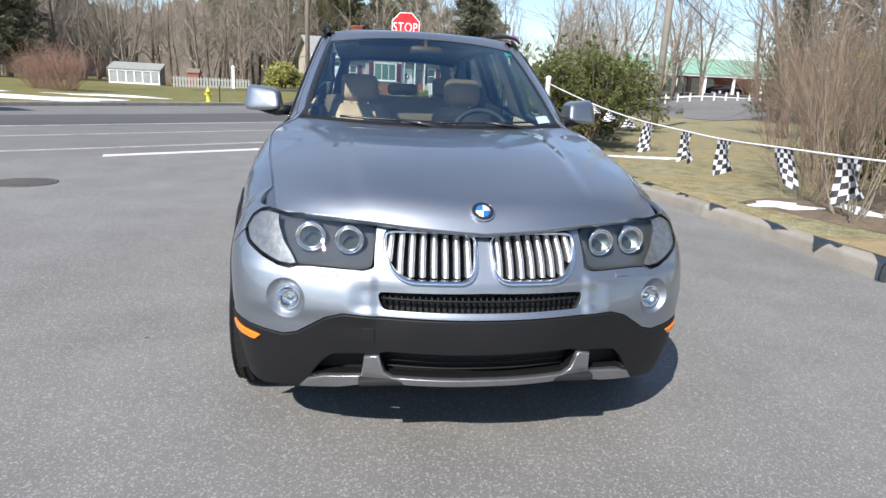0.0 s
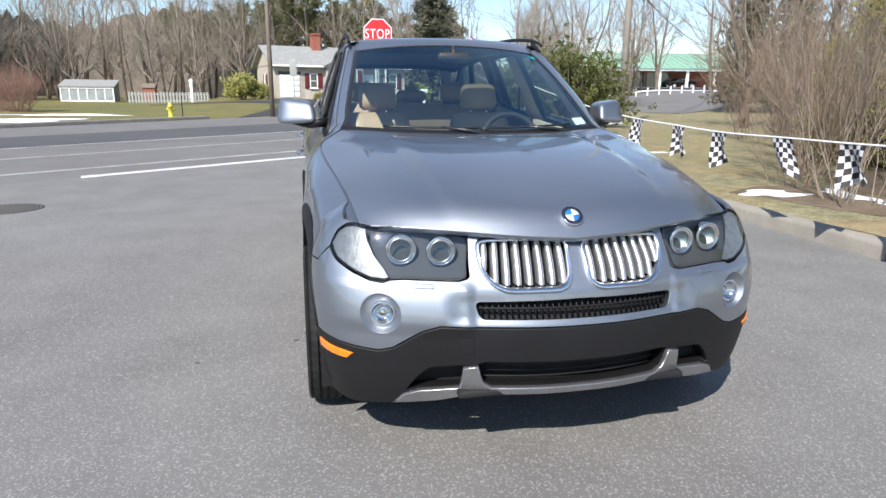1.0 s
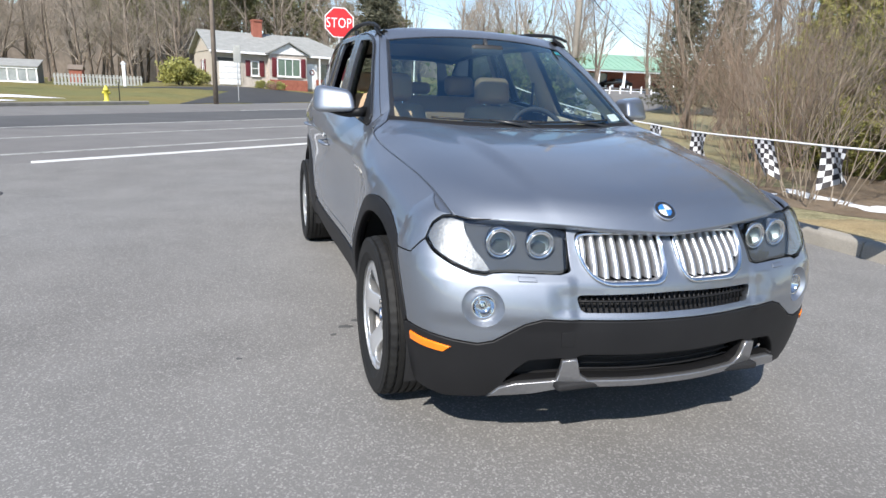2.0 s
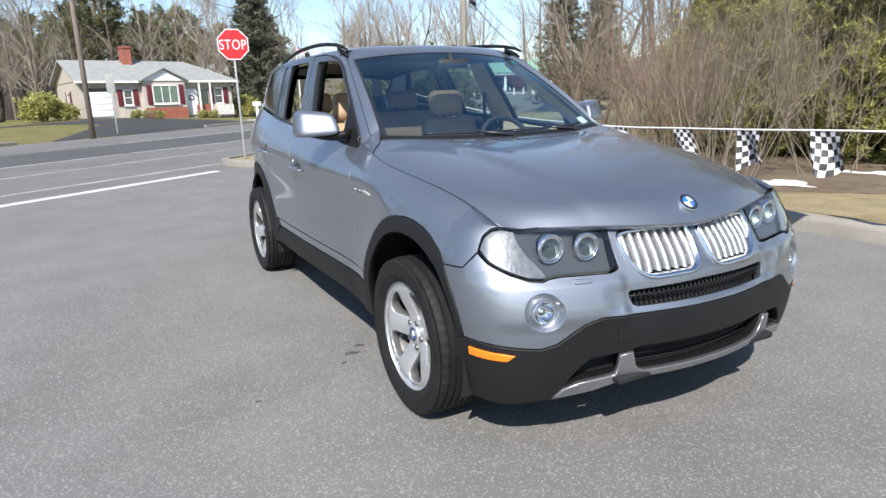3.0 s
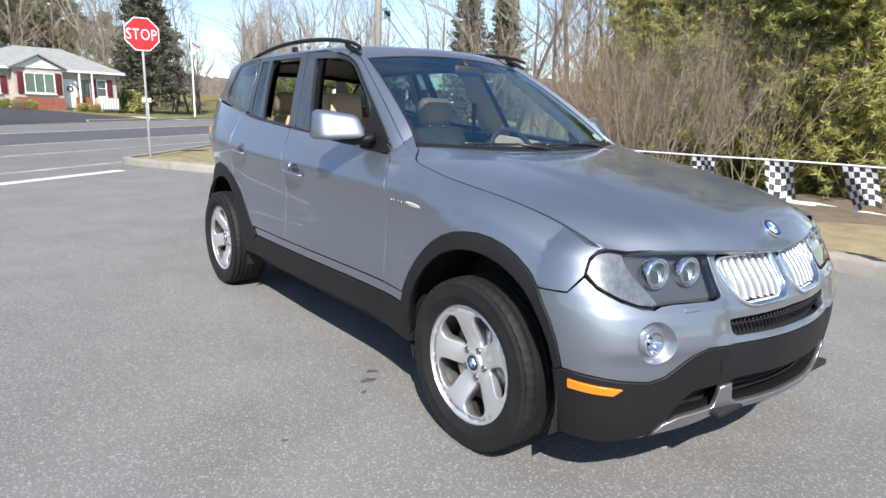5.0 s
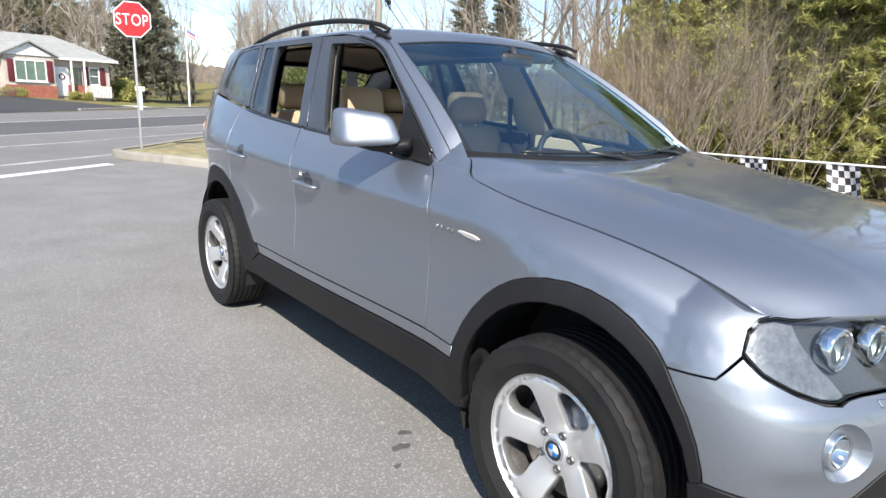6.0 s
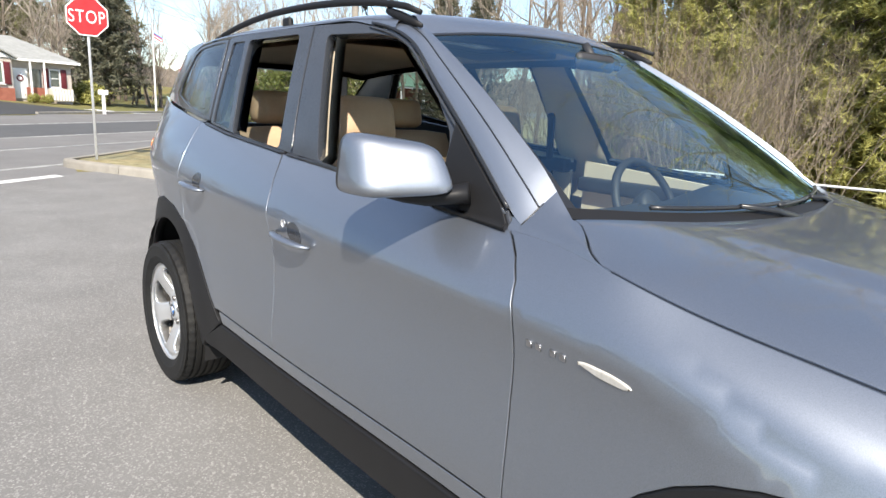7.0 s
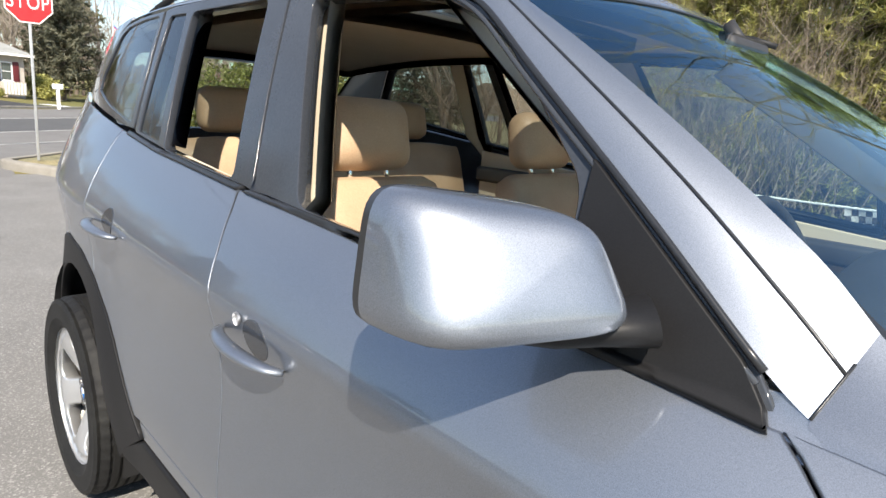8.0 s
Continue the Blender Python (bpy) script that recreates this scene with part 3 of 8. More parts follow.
        row.append(p + Vector((0.012, 0.003, -0.014)))
        rows.append([Vector((v.x if not mirror else -v.x, v.y, v.z)) for v in row])
    PILLAR_FOOT.append(rows[2])
    if not mirror:
        rows = [r[::-1] for r in rows]
    rows = rows[2:]
    panel("pillar_base", flip_skin, out([(0.62, 1.066), (0.74, 1.074), (0.770, 1.104), (0.74, 1.106), (0.69, 1.090)]), PAINT, car_body, lift=-0.004, step=0.02, gap=0, lip=0.01, **sheeted)
    loft("a_pillar", rows, PAINT, car_body, sharp=60)
    bm = bmesh.new()
    tube(bm, [r[5] for r in rows[0:29]], 0.0022, 6)
    part("pillar_seam", bm, TRIM, car_body, "dark seam along the pillar")
    for d, r, mat, nm in ((0.002, 0.0048, TRIM, "black rubber seal along the door frame"), (-0.011, 0.004, PILLAR, "thin grey strip along the door frame")):
        bm = bmesh.new()
        path = [skin(fy(t / 32) + 0.3 * -d, fz(t / 32) + d) + Vector((-0.006, 0, 0)) for t in range(5, 33)]
        tube(bm, [Vector((v.x if not mirror else -v.x, v.y, v.z)) for v in path], r, 8)
        part("frame_seal", bm, mat, front_door, nm)
    rows = []
    for i in range(29):
        y = 1.40 + (3.42 - 1.40) * i / 28
        zt = 1.556 + 0.042 * smooth(1.38, 1.72, y) - 0.03 * smooth(2.6, 3.4, y) - 0.02 * smooth(2.95, 3.15, y)
        q = skin(y, zt)
        p = roof(-0.545, y)
        row = [q + Vector((0.015, 0, -0.004))] + [q]
        for k in range(1, 8):
            s = k / 8
            c = Vector((q.x + 0.012, y, p.z - 0.004))
            row.append(q.lerp(c, s).lerp(c.lerp(p, s), s))
        row += [p, p + Vector((0.01, 0, -0.012))]
        rows.append([Vector((v.x if not mirror else -v.x, v.y, v.z)) for v in row])
    if not mirror:
        rows = [r[::-1] for r in rows]
    loft("roof_edge", rows, PAINT, car_body, sharp=60)

    # roof rail
    rail = new("roof_rail")
    rail.parent = car
    tagged(rail, "black roof rail")
    ys = [1.30 + (2.95 - 1.30) * i / 24 for i in range(25)]
    bm = bmesh.new()
    tube(bm, [(sgn * (0.605 - 0.02 * smooth(1.3, 2.2, y)), y, 1.576 + 0.096 * math.sin(math.pi * ((y - 1.285) / 1.68)) ** 0.5 - 0.012 * smooth(2.2, 2.95, y)) for y in ys], [0.0125 - 0.004 * (abs(i - 12) / 12) ** 6 for i in range(25)], 10, (0.8, 1))
    part("bar", bm, CLADDING, rail)
    for ya, yb, za, zb in ((1.30, 1.47, 1.556, 1.612), (2.93, 2.80, 1.560, 1.606)):
        bm = bmesh.new()
        tube(bm, [(sgn * 0.598, ya + (yb - ya) * k / 4, za + (zb - za) * k / 4) for k in range(5)], [0.006, 0.012, 0.015, 0.014, 0.011], 10, (0.75, 1))
        part("end_cap", bm, CLADDING, rail)
    for y, w in ((2.15, 0.03),):
        bm = boxed(sgn * 0.588 - 0.012, sgn * 0.588 + 0.012, y - w, y + w, 1.58, 1.645, 0.01)
        part("foot", bm, CLADDING, rail)

    # door handles
    for yh, zh, owner in ((1.525, 0.935, front_door), (2.36, 0.998, rear_door)):
        cup = [(yh - 0.075 + 0.044 * math.cos(2 * math.pi * i / 24) + 0.055, zh + 0.004 + 0.036 * math.sin(2 * math.pi * i / 24)) for i in range(24)]
        # the cup is not hollow: its shade is a flat patch of dark colour
        panel("handle_cup", flip_skin, out(cup[::-1]), PILLAR, owner, "flat dark patch for the shade in the handle cup", lift=0.0015, step=0.02, gap=0, edge=0.002, **sheeted)
        bm = bmesh.new()
        pts, rad = [], []
        for i in range(13):
            t = i / 12
            y = yh - 0.115 + 0.225 * t
            z = zh - 0.022 + 0.012 * t + 0.004 * math.sin(math.pi * t)
            o = 0.006 + 0.032 * math.sin(math.pi * t) ** 0.6
            pts.append((sgn * (side(y, z) + o), y, z))
            rad.append(0.017 * (0.45 + 0.55 * math.sin(math.pi * t) ** 0.5))
        tube(bm, pts, rad, 12, (1.0, 0.62))
        part("door_handle", bm, PAINT, owner, "painted pull handle")
        if owner is front_door:
            bm = lathe([(0.0, 0.012), (0.004, 0.012), (0.006, 0.009), (0.006, 0.0)], 20, "x")
            o = part("lock", bm, SATIN, owner, "small satin lock")
            o.location = (sgn * (side(yh + 0.03, zh + 0.03) + 0.008), yh + 0.03, zh + 0.03)

    # side repeater with its badge
    blob = [(0.327 + 0.0, 0.888), (0.345, 0.878), (0.40, 0.880), (0.445, 0.890), (0.455, 0.900), (0.43, 0.906), (0.37, 0.904), (0.335, 0.897)]
    panel("side_lamp", flip_skin, out(rounded(blob, 0.012)), REPEATER, fender, "clear pale side indicator", lift=0.004, step=0.015, edge=0.006, **sheeted)
    for k in range(4):
        y0 = 0.56 - 0.024 * k - (0.012 if k > 1 else 0)
        panel("badge_mark", flip_skin, out([(y0, 0.886), (y0 + 0.013, 0.887), (y0 + 0.013, 0.900), (y0, 0.899)]), SKID, fender, "small chrome badge mark", lift=0.003, step=0.01, gap=0, edge=0.001, lip=0.004, **sheeted)

# one piece round the nose
KIDNEY = rounded([(-1.083, 0.800), (-1.100, 0.728), (-1.132, 0.682), (-1.185, 0.657), (-1.385, 0.660), (-1.418, 0.69), (-1.424, 0.80), (-1.40, 0.811), (-1.25, 0.815), (-1.11, 0.811)], 0.03)
SLOT = rounded([(-1.075, 0.618), (-1.092, 0.566), (2 * NOSE + 1.092, 0.566), (2 * NOSE + 1.075, 0.618), (NOSE, 0.626)], 0.02)


def disc(u, z, ru, rz, n=28):
    return [(u + ru * math.cos(2 * math.pi * i / n), z + rz * math.sin(2 * math.pi * i / n)) for i in range(n)]


def over(poly):
    return [(2 * NOSE - u, z) for u, z in poly]


FOG = disc(-0.752, 0.578, 0.066, 0.066)
nose = [(NOSE, 0.817), (-1.25, 0.826), (-1.050, 0.832), (-1.060, 0.70), (-1.052, 0.693), (-1.022, 0.686), (-0.832, 0.689), (-0.79, 0.686), (-0.763, 0.678), (-0.719, 0.683), (-0.659, 0.704), (-0.58, 0.741), (-0.531, 0.774), (-0.465, 0.7215), (-0.330, 0.714), (-0.338, 0.708), (-0.368, 0.668), (-0.398, 0.622), (-0.424, 0.562), (-0.440, 0.50)] + PAINT_LINE
nose = [(NOSE, 0.817)] + nose[1:]
nose = nose + over(nose[1:-1])[::-1]
bumper = panel("front_bumper", flip_skin, out(nose), PAINT, car, holes=[out(KIDNEY), out(over(KIDNEY)), out(SLOT), out(FOG), out(over(FOG))], lip=0.03, gap=0.0008, edge=0.002, step=0.014)
black = PAINT_LINE[::-1] + [(-0.405, 0.462), (-0.412, 0.40), (-0.415, 0.30), (-0.43, 0.225), (-0.60, 0.215), (-0.76, 0.235), (-0.90, 0.262), (-1.05, 0.285), (NOSE, 0.288)]
black = black + over(black[1:-1])[::-1]
LOW_C = rounded([(-1.095, 0.322), (-1.075, 0.405), (-1.10, 0.414), (2 * NOSE + 1.10, 0.414), (2 * NOSE + 1.075, 0.405), (2 * NOSE + 1.095, 0.322)], 0.015)
LOW_S = rounded([(-0.815, 0.300), (-0.862, 0.355), (-0.905, 0.390), (-1.03, 0.402), (-1.03, 0.318)], 0.015)
valance = panel("bumper_valance", flip_skin, out(black), CLADDING, car, "black plastic lower bumper", holes=[out(LOW_C), out(LOW_S), out(over(LOW_S))], lip=0.05, lift=0.003, edge=0.006)
strip = [(-0.755, 0.243), (-0.80, 0.288), (-0.86, 0.308), (-1.005, 0.324), (-1.022, 0.40), (-1.078, 0.408), (-1.096, 0.345), (-1.125, 0.326), (NOSE, 0.328), (NOSE, 0.296), (-1.05, 0.292), (-0.92, 0.262)]
strip_ring = strip[:9] + over(strip[:8])[::-1] + over(strip[10:])[::-1] + [strip[9]] + strip[10:]
panel("skid_trim", flip_skin, out(strip_ring), SKID, valance, "satin silver skid trim", lift=0.012, edge=0.006, step=0.03)
for hole, mat, deep in ((LOW_C, DARK, 0.07), (LOW_S, DARK, 0.06), (over(LOW_S), DARK, 0.06), (SLOT, DARK, 0.05)):
    panel("grille_mesh", flip_skin, out(hole), mat, valance, "black mesh behind the bumper opening", lift=-deep, gap=-0.02, step=0.05)
# fine bars of the meshes
for z, u0 in ((0.345, -1.11), (0.37, -1.11), (0.393, -1.11)):
    n = 40
    bm = bmesh.new()
    tube(bm, [flip_skin(-(u0 + (2 * NOSE - 2 * u0) * i / n), z) + Vector((0, 0.045, 0)) for i in range(n + 1)], 0.0035, 6)
    part("grille_bar", bm, CLADDING, valance)
for k in range(34):
    u = -1.10 - 0.70 * k / 33
    bm = bmesh.new()
    tube(bm, [skin(u, 0.571) + Vector((0, 0.022, 0)), skin(u, 0.62) + Vector((0, 0.028, 0))], 0.004, 6)
    part("slot_bar", bm, CLADDING, bumper)
bm = bmesh.new()
tube(bm, [skin(-1.09 - 0.72 * i / 20, 0.595) + Vector((0, 0.02, 0)) for i in range(21)], 0.0045, 6)
part("slot_bar", bm, CLADDING, bumper)
# tow eye cover and washer covers
panel("tow_cover", flip_skin, out(rounded([(-1.015, 0.445), (-1.065, 0.447), (-1.065, 0.503), (-1.015, 0.501)], 0.005)), CLADDING, valance, "square tow-eye cover", lift=0.0055, step=0.02, gap=0.001, edge=0.001)
for o in (lambda p: p, over):
    panel("washer_cover", flip_skin, out(o(rounded([(-0.868, 0.662), (-0.935, 0.662), (-0.93, 0.677), (-0.868, 0.679)], 0.004))), PAINT, bumper, "headlamp washer cover", lift=0.004, step=0.02, gap=0.001, edge=0.002)

# kidney grilles: chrome frame, bars and dark backing
for o in (lambda p: p, over):
    k = o(KIDNEY)
    grille = new("kidney_grille")
    grille.parent = car
    tagged(grille, "chrome-framed grille half with upright silver bars")
    k2 = dense(k if area(k) > 0 else k[::-1], 0.02)
    ring = [flip_skin(-u, z) for u, z in k2]
    bm = bmesh.new()
    n = len(ring)
    prof = [(0.007, 0.0), (0.006, 0.008), (0.0, 0.011), (-0.006, 0.008), (-0.009, -0.004), (-0.008, -0.02)]
    inner_dir = [(np.array(a) - np.array(b)) for a, b in zip(shrunk(k2, 0.01), k2)]
    rows = []
    for i, (u, z) in enumerate(k2):
        du, dz = inner_dir[i] / (np.hypot(*inner_dir[i]) + 1e-9)
        rows.append([bm.verts.new(flip_skin(-(u - du * a), z - dz * a) + Vector((0, -d, 0))) for a, d in prof])
    for i in range(n):
        for j in range(len(prof) - 1):
            bm.faces.new((rows[i][j], rows[i][j + 1], rows[(i + 1) % n][j + 1], rows[(i + 1) % n][j]))
    bmesh.ops.recalc_face_normals(bm, faces=bm.faces)
    part("frame", bm, CHROME, grille, "polished chrome frame")
    panel("backing", flip_skin, out(k), DARK, grille, "black grille backing", lift=-0.055, gap=-0.01, step=0.05)
    us = np.linspace(-1.115, -1.395, 8)
    for u in us:
        zlo = 0.672 + 0.055 * smooth(-1.17, -1.09, u)
        bm = bmesh.new()
        sgn = 1 if o is over else -1
        pts = []
        for i in range(9):
            t = i / 8
            z = zlo + (0.803 - zlo) * t
            w = (2 * NOSE - u) if o is over else u
            pts.append(skin(w, z) + Vector((0, 0.012 - 0.010 * math.sin(math.pi * t), 0)))
        rr = []
        for p in pts:
            rr.append([bm.verts.new(p + Vector((a, b, 0))) for a, b in ((-0.0105, 0.034), (-0.0100, 0.003), (-0.005, -0.004), (0.005, -0.004), (0.0100, 0.003), (0.0105, 0.034))])
        for r, q in zip(rr, rr[1:]):
            for j in range(5):
                bm.faces.new((r[j], r[j + 1], q[j + 1], q[j]))
        bmesh.ops.recalc_face_normals(bm, faces=bm.faces)
        part("bar", bm, SATIN, grille)


def ring_at(name, centre, normal, profile, mat, parent, label="", steps=36):
    bm = lathe(profile, steps, "z")
    ob = part(name, bm, mat, parent, label)
    ob.matrix_basis = Matrix.Translation(centre) @ Vector(normal).to_track_quat("Z", "Y").to_matrix().to_4x4()
    return ob


def outward(u, z):
    h = 1e-3
    q = flip_skin(-u, z)
    return (flip_skin(-u + h, z) - q).cross(flip_skin(-u, z + h) - q).normalized()


for o, sg in ((lambda p: p, -1), (over, 1)):
    # headlamp
    lamp = new("headlamp")
    lamp.parent = car
    tagged(lamp, "clear headlamp with two ringed projectors")
    outline = o(LAMP)
    panel("lens", flip_skin, out(rounded(outline, 0.012)), LENS, lamp, "clear lens", lift=0.002, step=0.03, gap=0.002, edge=0.004)
    panel("seal", flip_skin, out(rounded(outline, 0.012)), TRIM, lamp, "black rubber seal", holes=[out(rounded(shrunk(outline if area(outline) > 0 else outline[::-1], 0.004), 0.01))], lift=0.0022, step=0.03, gap=0.0015, edge=0.001, lip=0.003)
    panel("bowl", flip_skin, out(rounded(outline, 0.012)), BOWL, lamp, "grey lamp bowl", lift=-0.042, gap=-0.002, lip=-0.040, step=0.04)
    flip_u = (lambda u: 2 * NOSE - u) if sg > 0 else (lambda u: u)
    for cu, cz, r in ((-0.815, 0.775, 0.050), (-0.958, 0.772, 0.048)):
        n = Vector((sg * 0.10, -1, 0.02)).normalized()
        c = flip_skin(-flip_u(cu), cz) - n * 0.023
        ring_at("projector_ring", c, n, [(-0.02, r + 0.002), (0.012, r + 0.003), (0.016, r), (0.015, r - 0.004), (0.010, r - 0.008), (0.004, r - 0.010)], CHROME, lamp, "chrome halo ring")
        ring_at("projector_lens", c, n, [(0.0, r - 0.008), (0.012, r - 0.016), (0.019, r - 0.028), (0.022, 0.0)], SIDE_GLASS, lamp, "glass projector lens")
        ring_at("halo", c, n, [(0.008, r - 0.004), (0.013, r - 0.007), (0.013, r - 0.013), (0.006, r - 0.016)], FACET, lamp, "pale halo ring")
        ring_at("projector_bowl", c, n, [(0.003, r - 0.004), (-0.02, r - 0.018), (-0.03, 0.0)], SATIN, lamp, "silver projector bowl")
    turn = [(-0.534, 0.786), (-0.584, 0.749), (-0.661, 0.713), (-0.72, 0.692), (-0.765, 0.688), (-0.785, 0.694), (-0.763, 0.725), (-0.722, 0.765), (-0.690, 0.805), (-0.668, 0.843), (-0.616, 0.851), (-0.575, 0.846), (-0.549, 0.825)]
    panel("indicator", flip_skin, out(o(turn)), CORNER_LENS, lamp, "silver-grey faceted corner indicator", lift=-0.004, step=0.02, edge=0.002, lip=0.006)
    # fog lamp in its round recess
    fog = new("fog_lamp")
    fog.parent = car
    tagged(fog, "round clear fog lamp in a painted recess")
    fu = flip_u(-0.752)
    n = outward(fu, 0.578)
    n2 = (n + Vector((0, -1, 0))).normalized()
    c = flip_skin(-fu, 0.578)
    ax = Vector((0, 0, 1)).cross(n).normalized()
    az = n.cross(ax)
    dish = []
    for i in range(33):
        a = 2 * math.pi * i / 32
        q = flip_skin(-(fu + sg * 0.0665 * math.cos(a)), 0.578 + 0.0665 * math.sin(a))
        f = c - n * 0.034 + (az * math.sin(a) - ax * sg * sg * math.cos(a)) * 0.041
        g = min((c - n * 0.034 + (az * math.sin(a) + k * ax * math.cos(a)) * 0.041 for k in (-1, 1)), key=lambda p: (p - q).length)
        dish.append([q - n * 0.001, q.lerp(g, 0.12) - n * 0.001, q.lerp(g, 0.4) - n * 0.004, q.lerp(g, 0.75) - n * 0.003, g, g - n * 0.01])
    loft("recess", dish, PAINT, fog, "painted recess")
    ring_at("rim", c - n * 0.026, n2, [(-0.02, 0.042), (0.004, 0.043), (0.008, 0.040), (0.006, 0.036)], CHROME, fog, "chrome rim")
    ring_at("lens", c - n * 0.022, n2, [(0.0, 0.038), (0.006, 0.03), (0.010, 0.016), (0.011, 0.0)], LENS, fog, "clear dome lens")
    ring_at("reflector", c - n * 0.03, n2, [(0.006, 0.038), (-0.012, 0.028), (-0.022, 0.008), (-0.01, 0.006), (-0.008, 0.0)], CHROME, fog, "chrome reflector bowl")
    # amber side reflector
    amb = o([(-0.465, 0.446), (-0.465, 0.410), (-0.62, 0.403), (-0.652, 0.430), (-0.60, 0.437)])
    panel("side_reflector", flip_skin, out(rounded(amb, 0.008)), AMBER, valance, "amber side reflector", lift=0.009, step=0.03, edge=0.004)

# bonnet with its roundel
hood_out = [(-0.988 + 1.976 * i / 24, 0.0) for i in range(25)] + [(0.998, v / 28 + 0.015) for v in range(0, 27)] + [(0.998 - 1.996 * i / 20, 1.004) for i in range(21)] + [(-0.998, 0.974 - v / 28) for v in range(0, 27)]
bonnet = panel("bonnet", hood, hood_out, PAINT, car, step=0.035, gap=0.001, edge=0.005, lip=0.025)


for sg in (-1, 1):
    rows = []
    for i in range(24):
        y = -0.47 + 1.09 * i / 23
        rows.append([Vector((sg * (belt_x(y) + dx), y, belt(y) + dz)) for dx, dz in ((0.010 + 0.028 * smooth(-0.22, -0.40, y), -0.022), (0.003 + 0.022 * smooth(-0.22, -0.40, y), -0.008), (-0.006, -0.007), (-0.035, -0.014))])
    loft("gutter", rows, PAINT, car_body, "painted gutter beside the bonnet")
    rows = []
    for i in range(15):
        v = 0.84 + 0.16 * i / 14
        y = -0.462 + 1.082 * v
        a, b = hood(sg * 1.0, v), Vector((sg * belt_x(y), y, belt(y)))
        b.y = a.y
        gap = min(1.0, (a - b).length / 0.02)
        rows.append([b + Vector((sg * 0.004, 0, -0.012))] + [b.lerp(a + Vector((sg * 0.003 * gap, 0, 0)), k / 8) + Vector((0, 0, 0.008 * math.sin(math.pi * k / 8) * gap)) for k in range(9)] + [a + Vector((sg * 0.003 * gap, 0, -0.02))])
    foot = PILLAR_FOOT[0 if sg < 0 else 1]
    for k in (0.35, 0.7, 1.0):
        row = [p.lerp(q, k) for p, q in zip(rows[14], foot)]
        row[0] = row[1] + Vector((sg * 0.024 * k, 0, -0.012 - 0.02 * k))
        rows.append(row)
    bm = bmesh.new()
    tube(bm, [p + Vector((0, 0, 0.0008)) for p in foot[1:7]], 0.0016, 6)
    part("pillar_cut", bm, TRIM, car_body, "dark seam across the foot of the pillar")
    loft("fender_top", rows if sg > 0 else [r[::-1] for r in rows], PAINT, car_body, "painted top of the fender at the foot of the pillar", sharp=50)


def roundel(centre, normal, r, parent, up=(0, 0, 1)):
    holder = new("emblem")
    holder.parent = parent
    tagged(holder, "round blue and white emblem with a black ring")
    nz = Vector(normal).normalized()
    ux = Vector(up).cross(nz).normalized()
    uy = nz.cross(ux)
    holder.matrix_basis = Matrix(((ux.x, uy.x, nz.x, centre[0]), (ux.y, uy.y, nz.y, centre[1]), (ux.z, uy.z, nz.z, centre[2]), (0, 0, 0, 1)))
    part("rim", lathe([(-0.004, r), (0.003, r), (0.005, r * 0.96), (0.004, r * 0.92)], 32, "z"), CHROME, holder, "chrome rim")
    part("ring", lathe([(0.003, r * 0.94), (0.0045, r * 0.85), (0.0046, r * 0.63)], 32, "z"), TRIM, holder, "black ring")
    for q in range(4):
        bm = bmesh.new()
        c = bm.verts.new((0, 0, 0.0062))
        edge = [bm.verts.new((r * 0.62 * math.cos(math.pi / 2 * (q + k / 8)), r * 0.62 * math.sin(math.pi / 2 * (q + k / 8)), 0.0052)) for k in range(9)]
        low = [bm.verts.new((e.co.x, e.co.y, 0.001)) for e in edge]
        for k in range(8):
            bm.faces.new((c, edge[k], edge[k + 1]))
            bm.faces.new((edge[k], low[k], low[k + 1], edge[k + 1]))
        part("quadrant", bm, WHITE if q % 2 == 0 else BLUE, holder, "white quadrant" if q % 2 == 0 else "blue quadrant")
    return holder


hc = hood(-0.003, 0.05)
hn = (hood(0.02, 0.05) - hood(-0.02, 0.05)).cross(hood(0, 0.07) - hood(0, 0.03)).normalized()
roundel(hc + hn * 0.003, hn, 0.041, bonnet, (0, 0.3, 1))

# windscreen, cowl and wipers
screen_out = [(-0.985 + 1.97 * i / 20, 0.0) for i in range(21)] + [(0.985, v / 10) for v in range(1, 10)] + [(0.985 - 1.97 * i / 20, 0.925) for i in range(21)] + [(-0.985, 1 - v / 10) for v in range(1, 10)]
windscreen = panel("windscreen", screen, screen_out, SCREEN_GLASS, car, "laminated windscreen reflecting the sky", step=0.05, gap=0, lip=0.005, edge=0.002)
windscreen.visible_shadow = False
for s0, s1, v0, v1, nm in ((-0.97, 0.97, 0.912, 0.930, "head_band"), (-0.975, -0.935, 0.0, 0.925, "side_band"), (0.935, 0.975, 0.0, 0.925, "side_band"), (-1.0, 1.0, -0.02, 0.022, "foot_band")):
    n = 16
    ol = [(s0 + (s1 - s0) * i / n, v0) for i in range(n + 1)] + [(s1 - (s1 - s0) * i / n, v1) for i in range(n + 1)]
    if s1 - s0 < 0.1:
        ol = [(s0, v0), (s1, v0)] + [(s1, v0 + (v1 - v0) * i / n) for i in range(1, n)] + [(s1, v1), (s0, v1)] + [(s0, v1 - (v1 - v0) * i / n) for i in range(1, n)]
    panel(nm, screen, ol, CLADDING if nm == "foot_band" else TRIM, windscreen, "black edge band", lift=0.0025, step=0.05, gap=0, lip=0.004, edge=0.001)
rows = []
for i in range(25):
    s = -0.95 + 1.9 * i / 24
    a, b = hood(s * 0.985, 0.99) + Vector((0, 0.0, -0.012)), screen(s * 0.99, 0.012) + Vector((0, 0, -0.006))
    rows.append([a.lerp(b, k / 4) + Vector((0, 0, -0.012 * math.sin(math.pi * k / 4))) for k in range(5)])
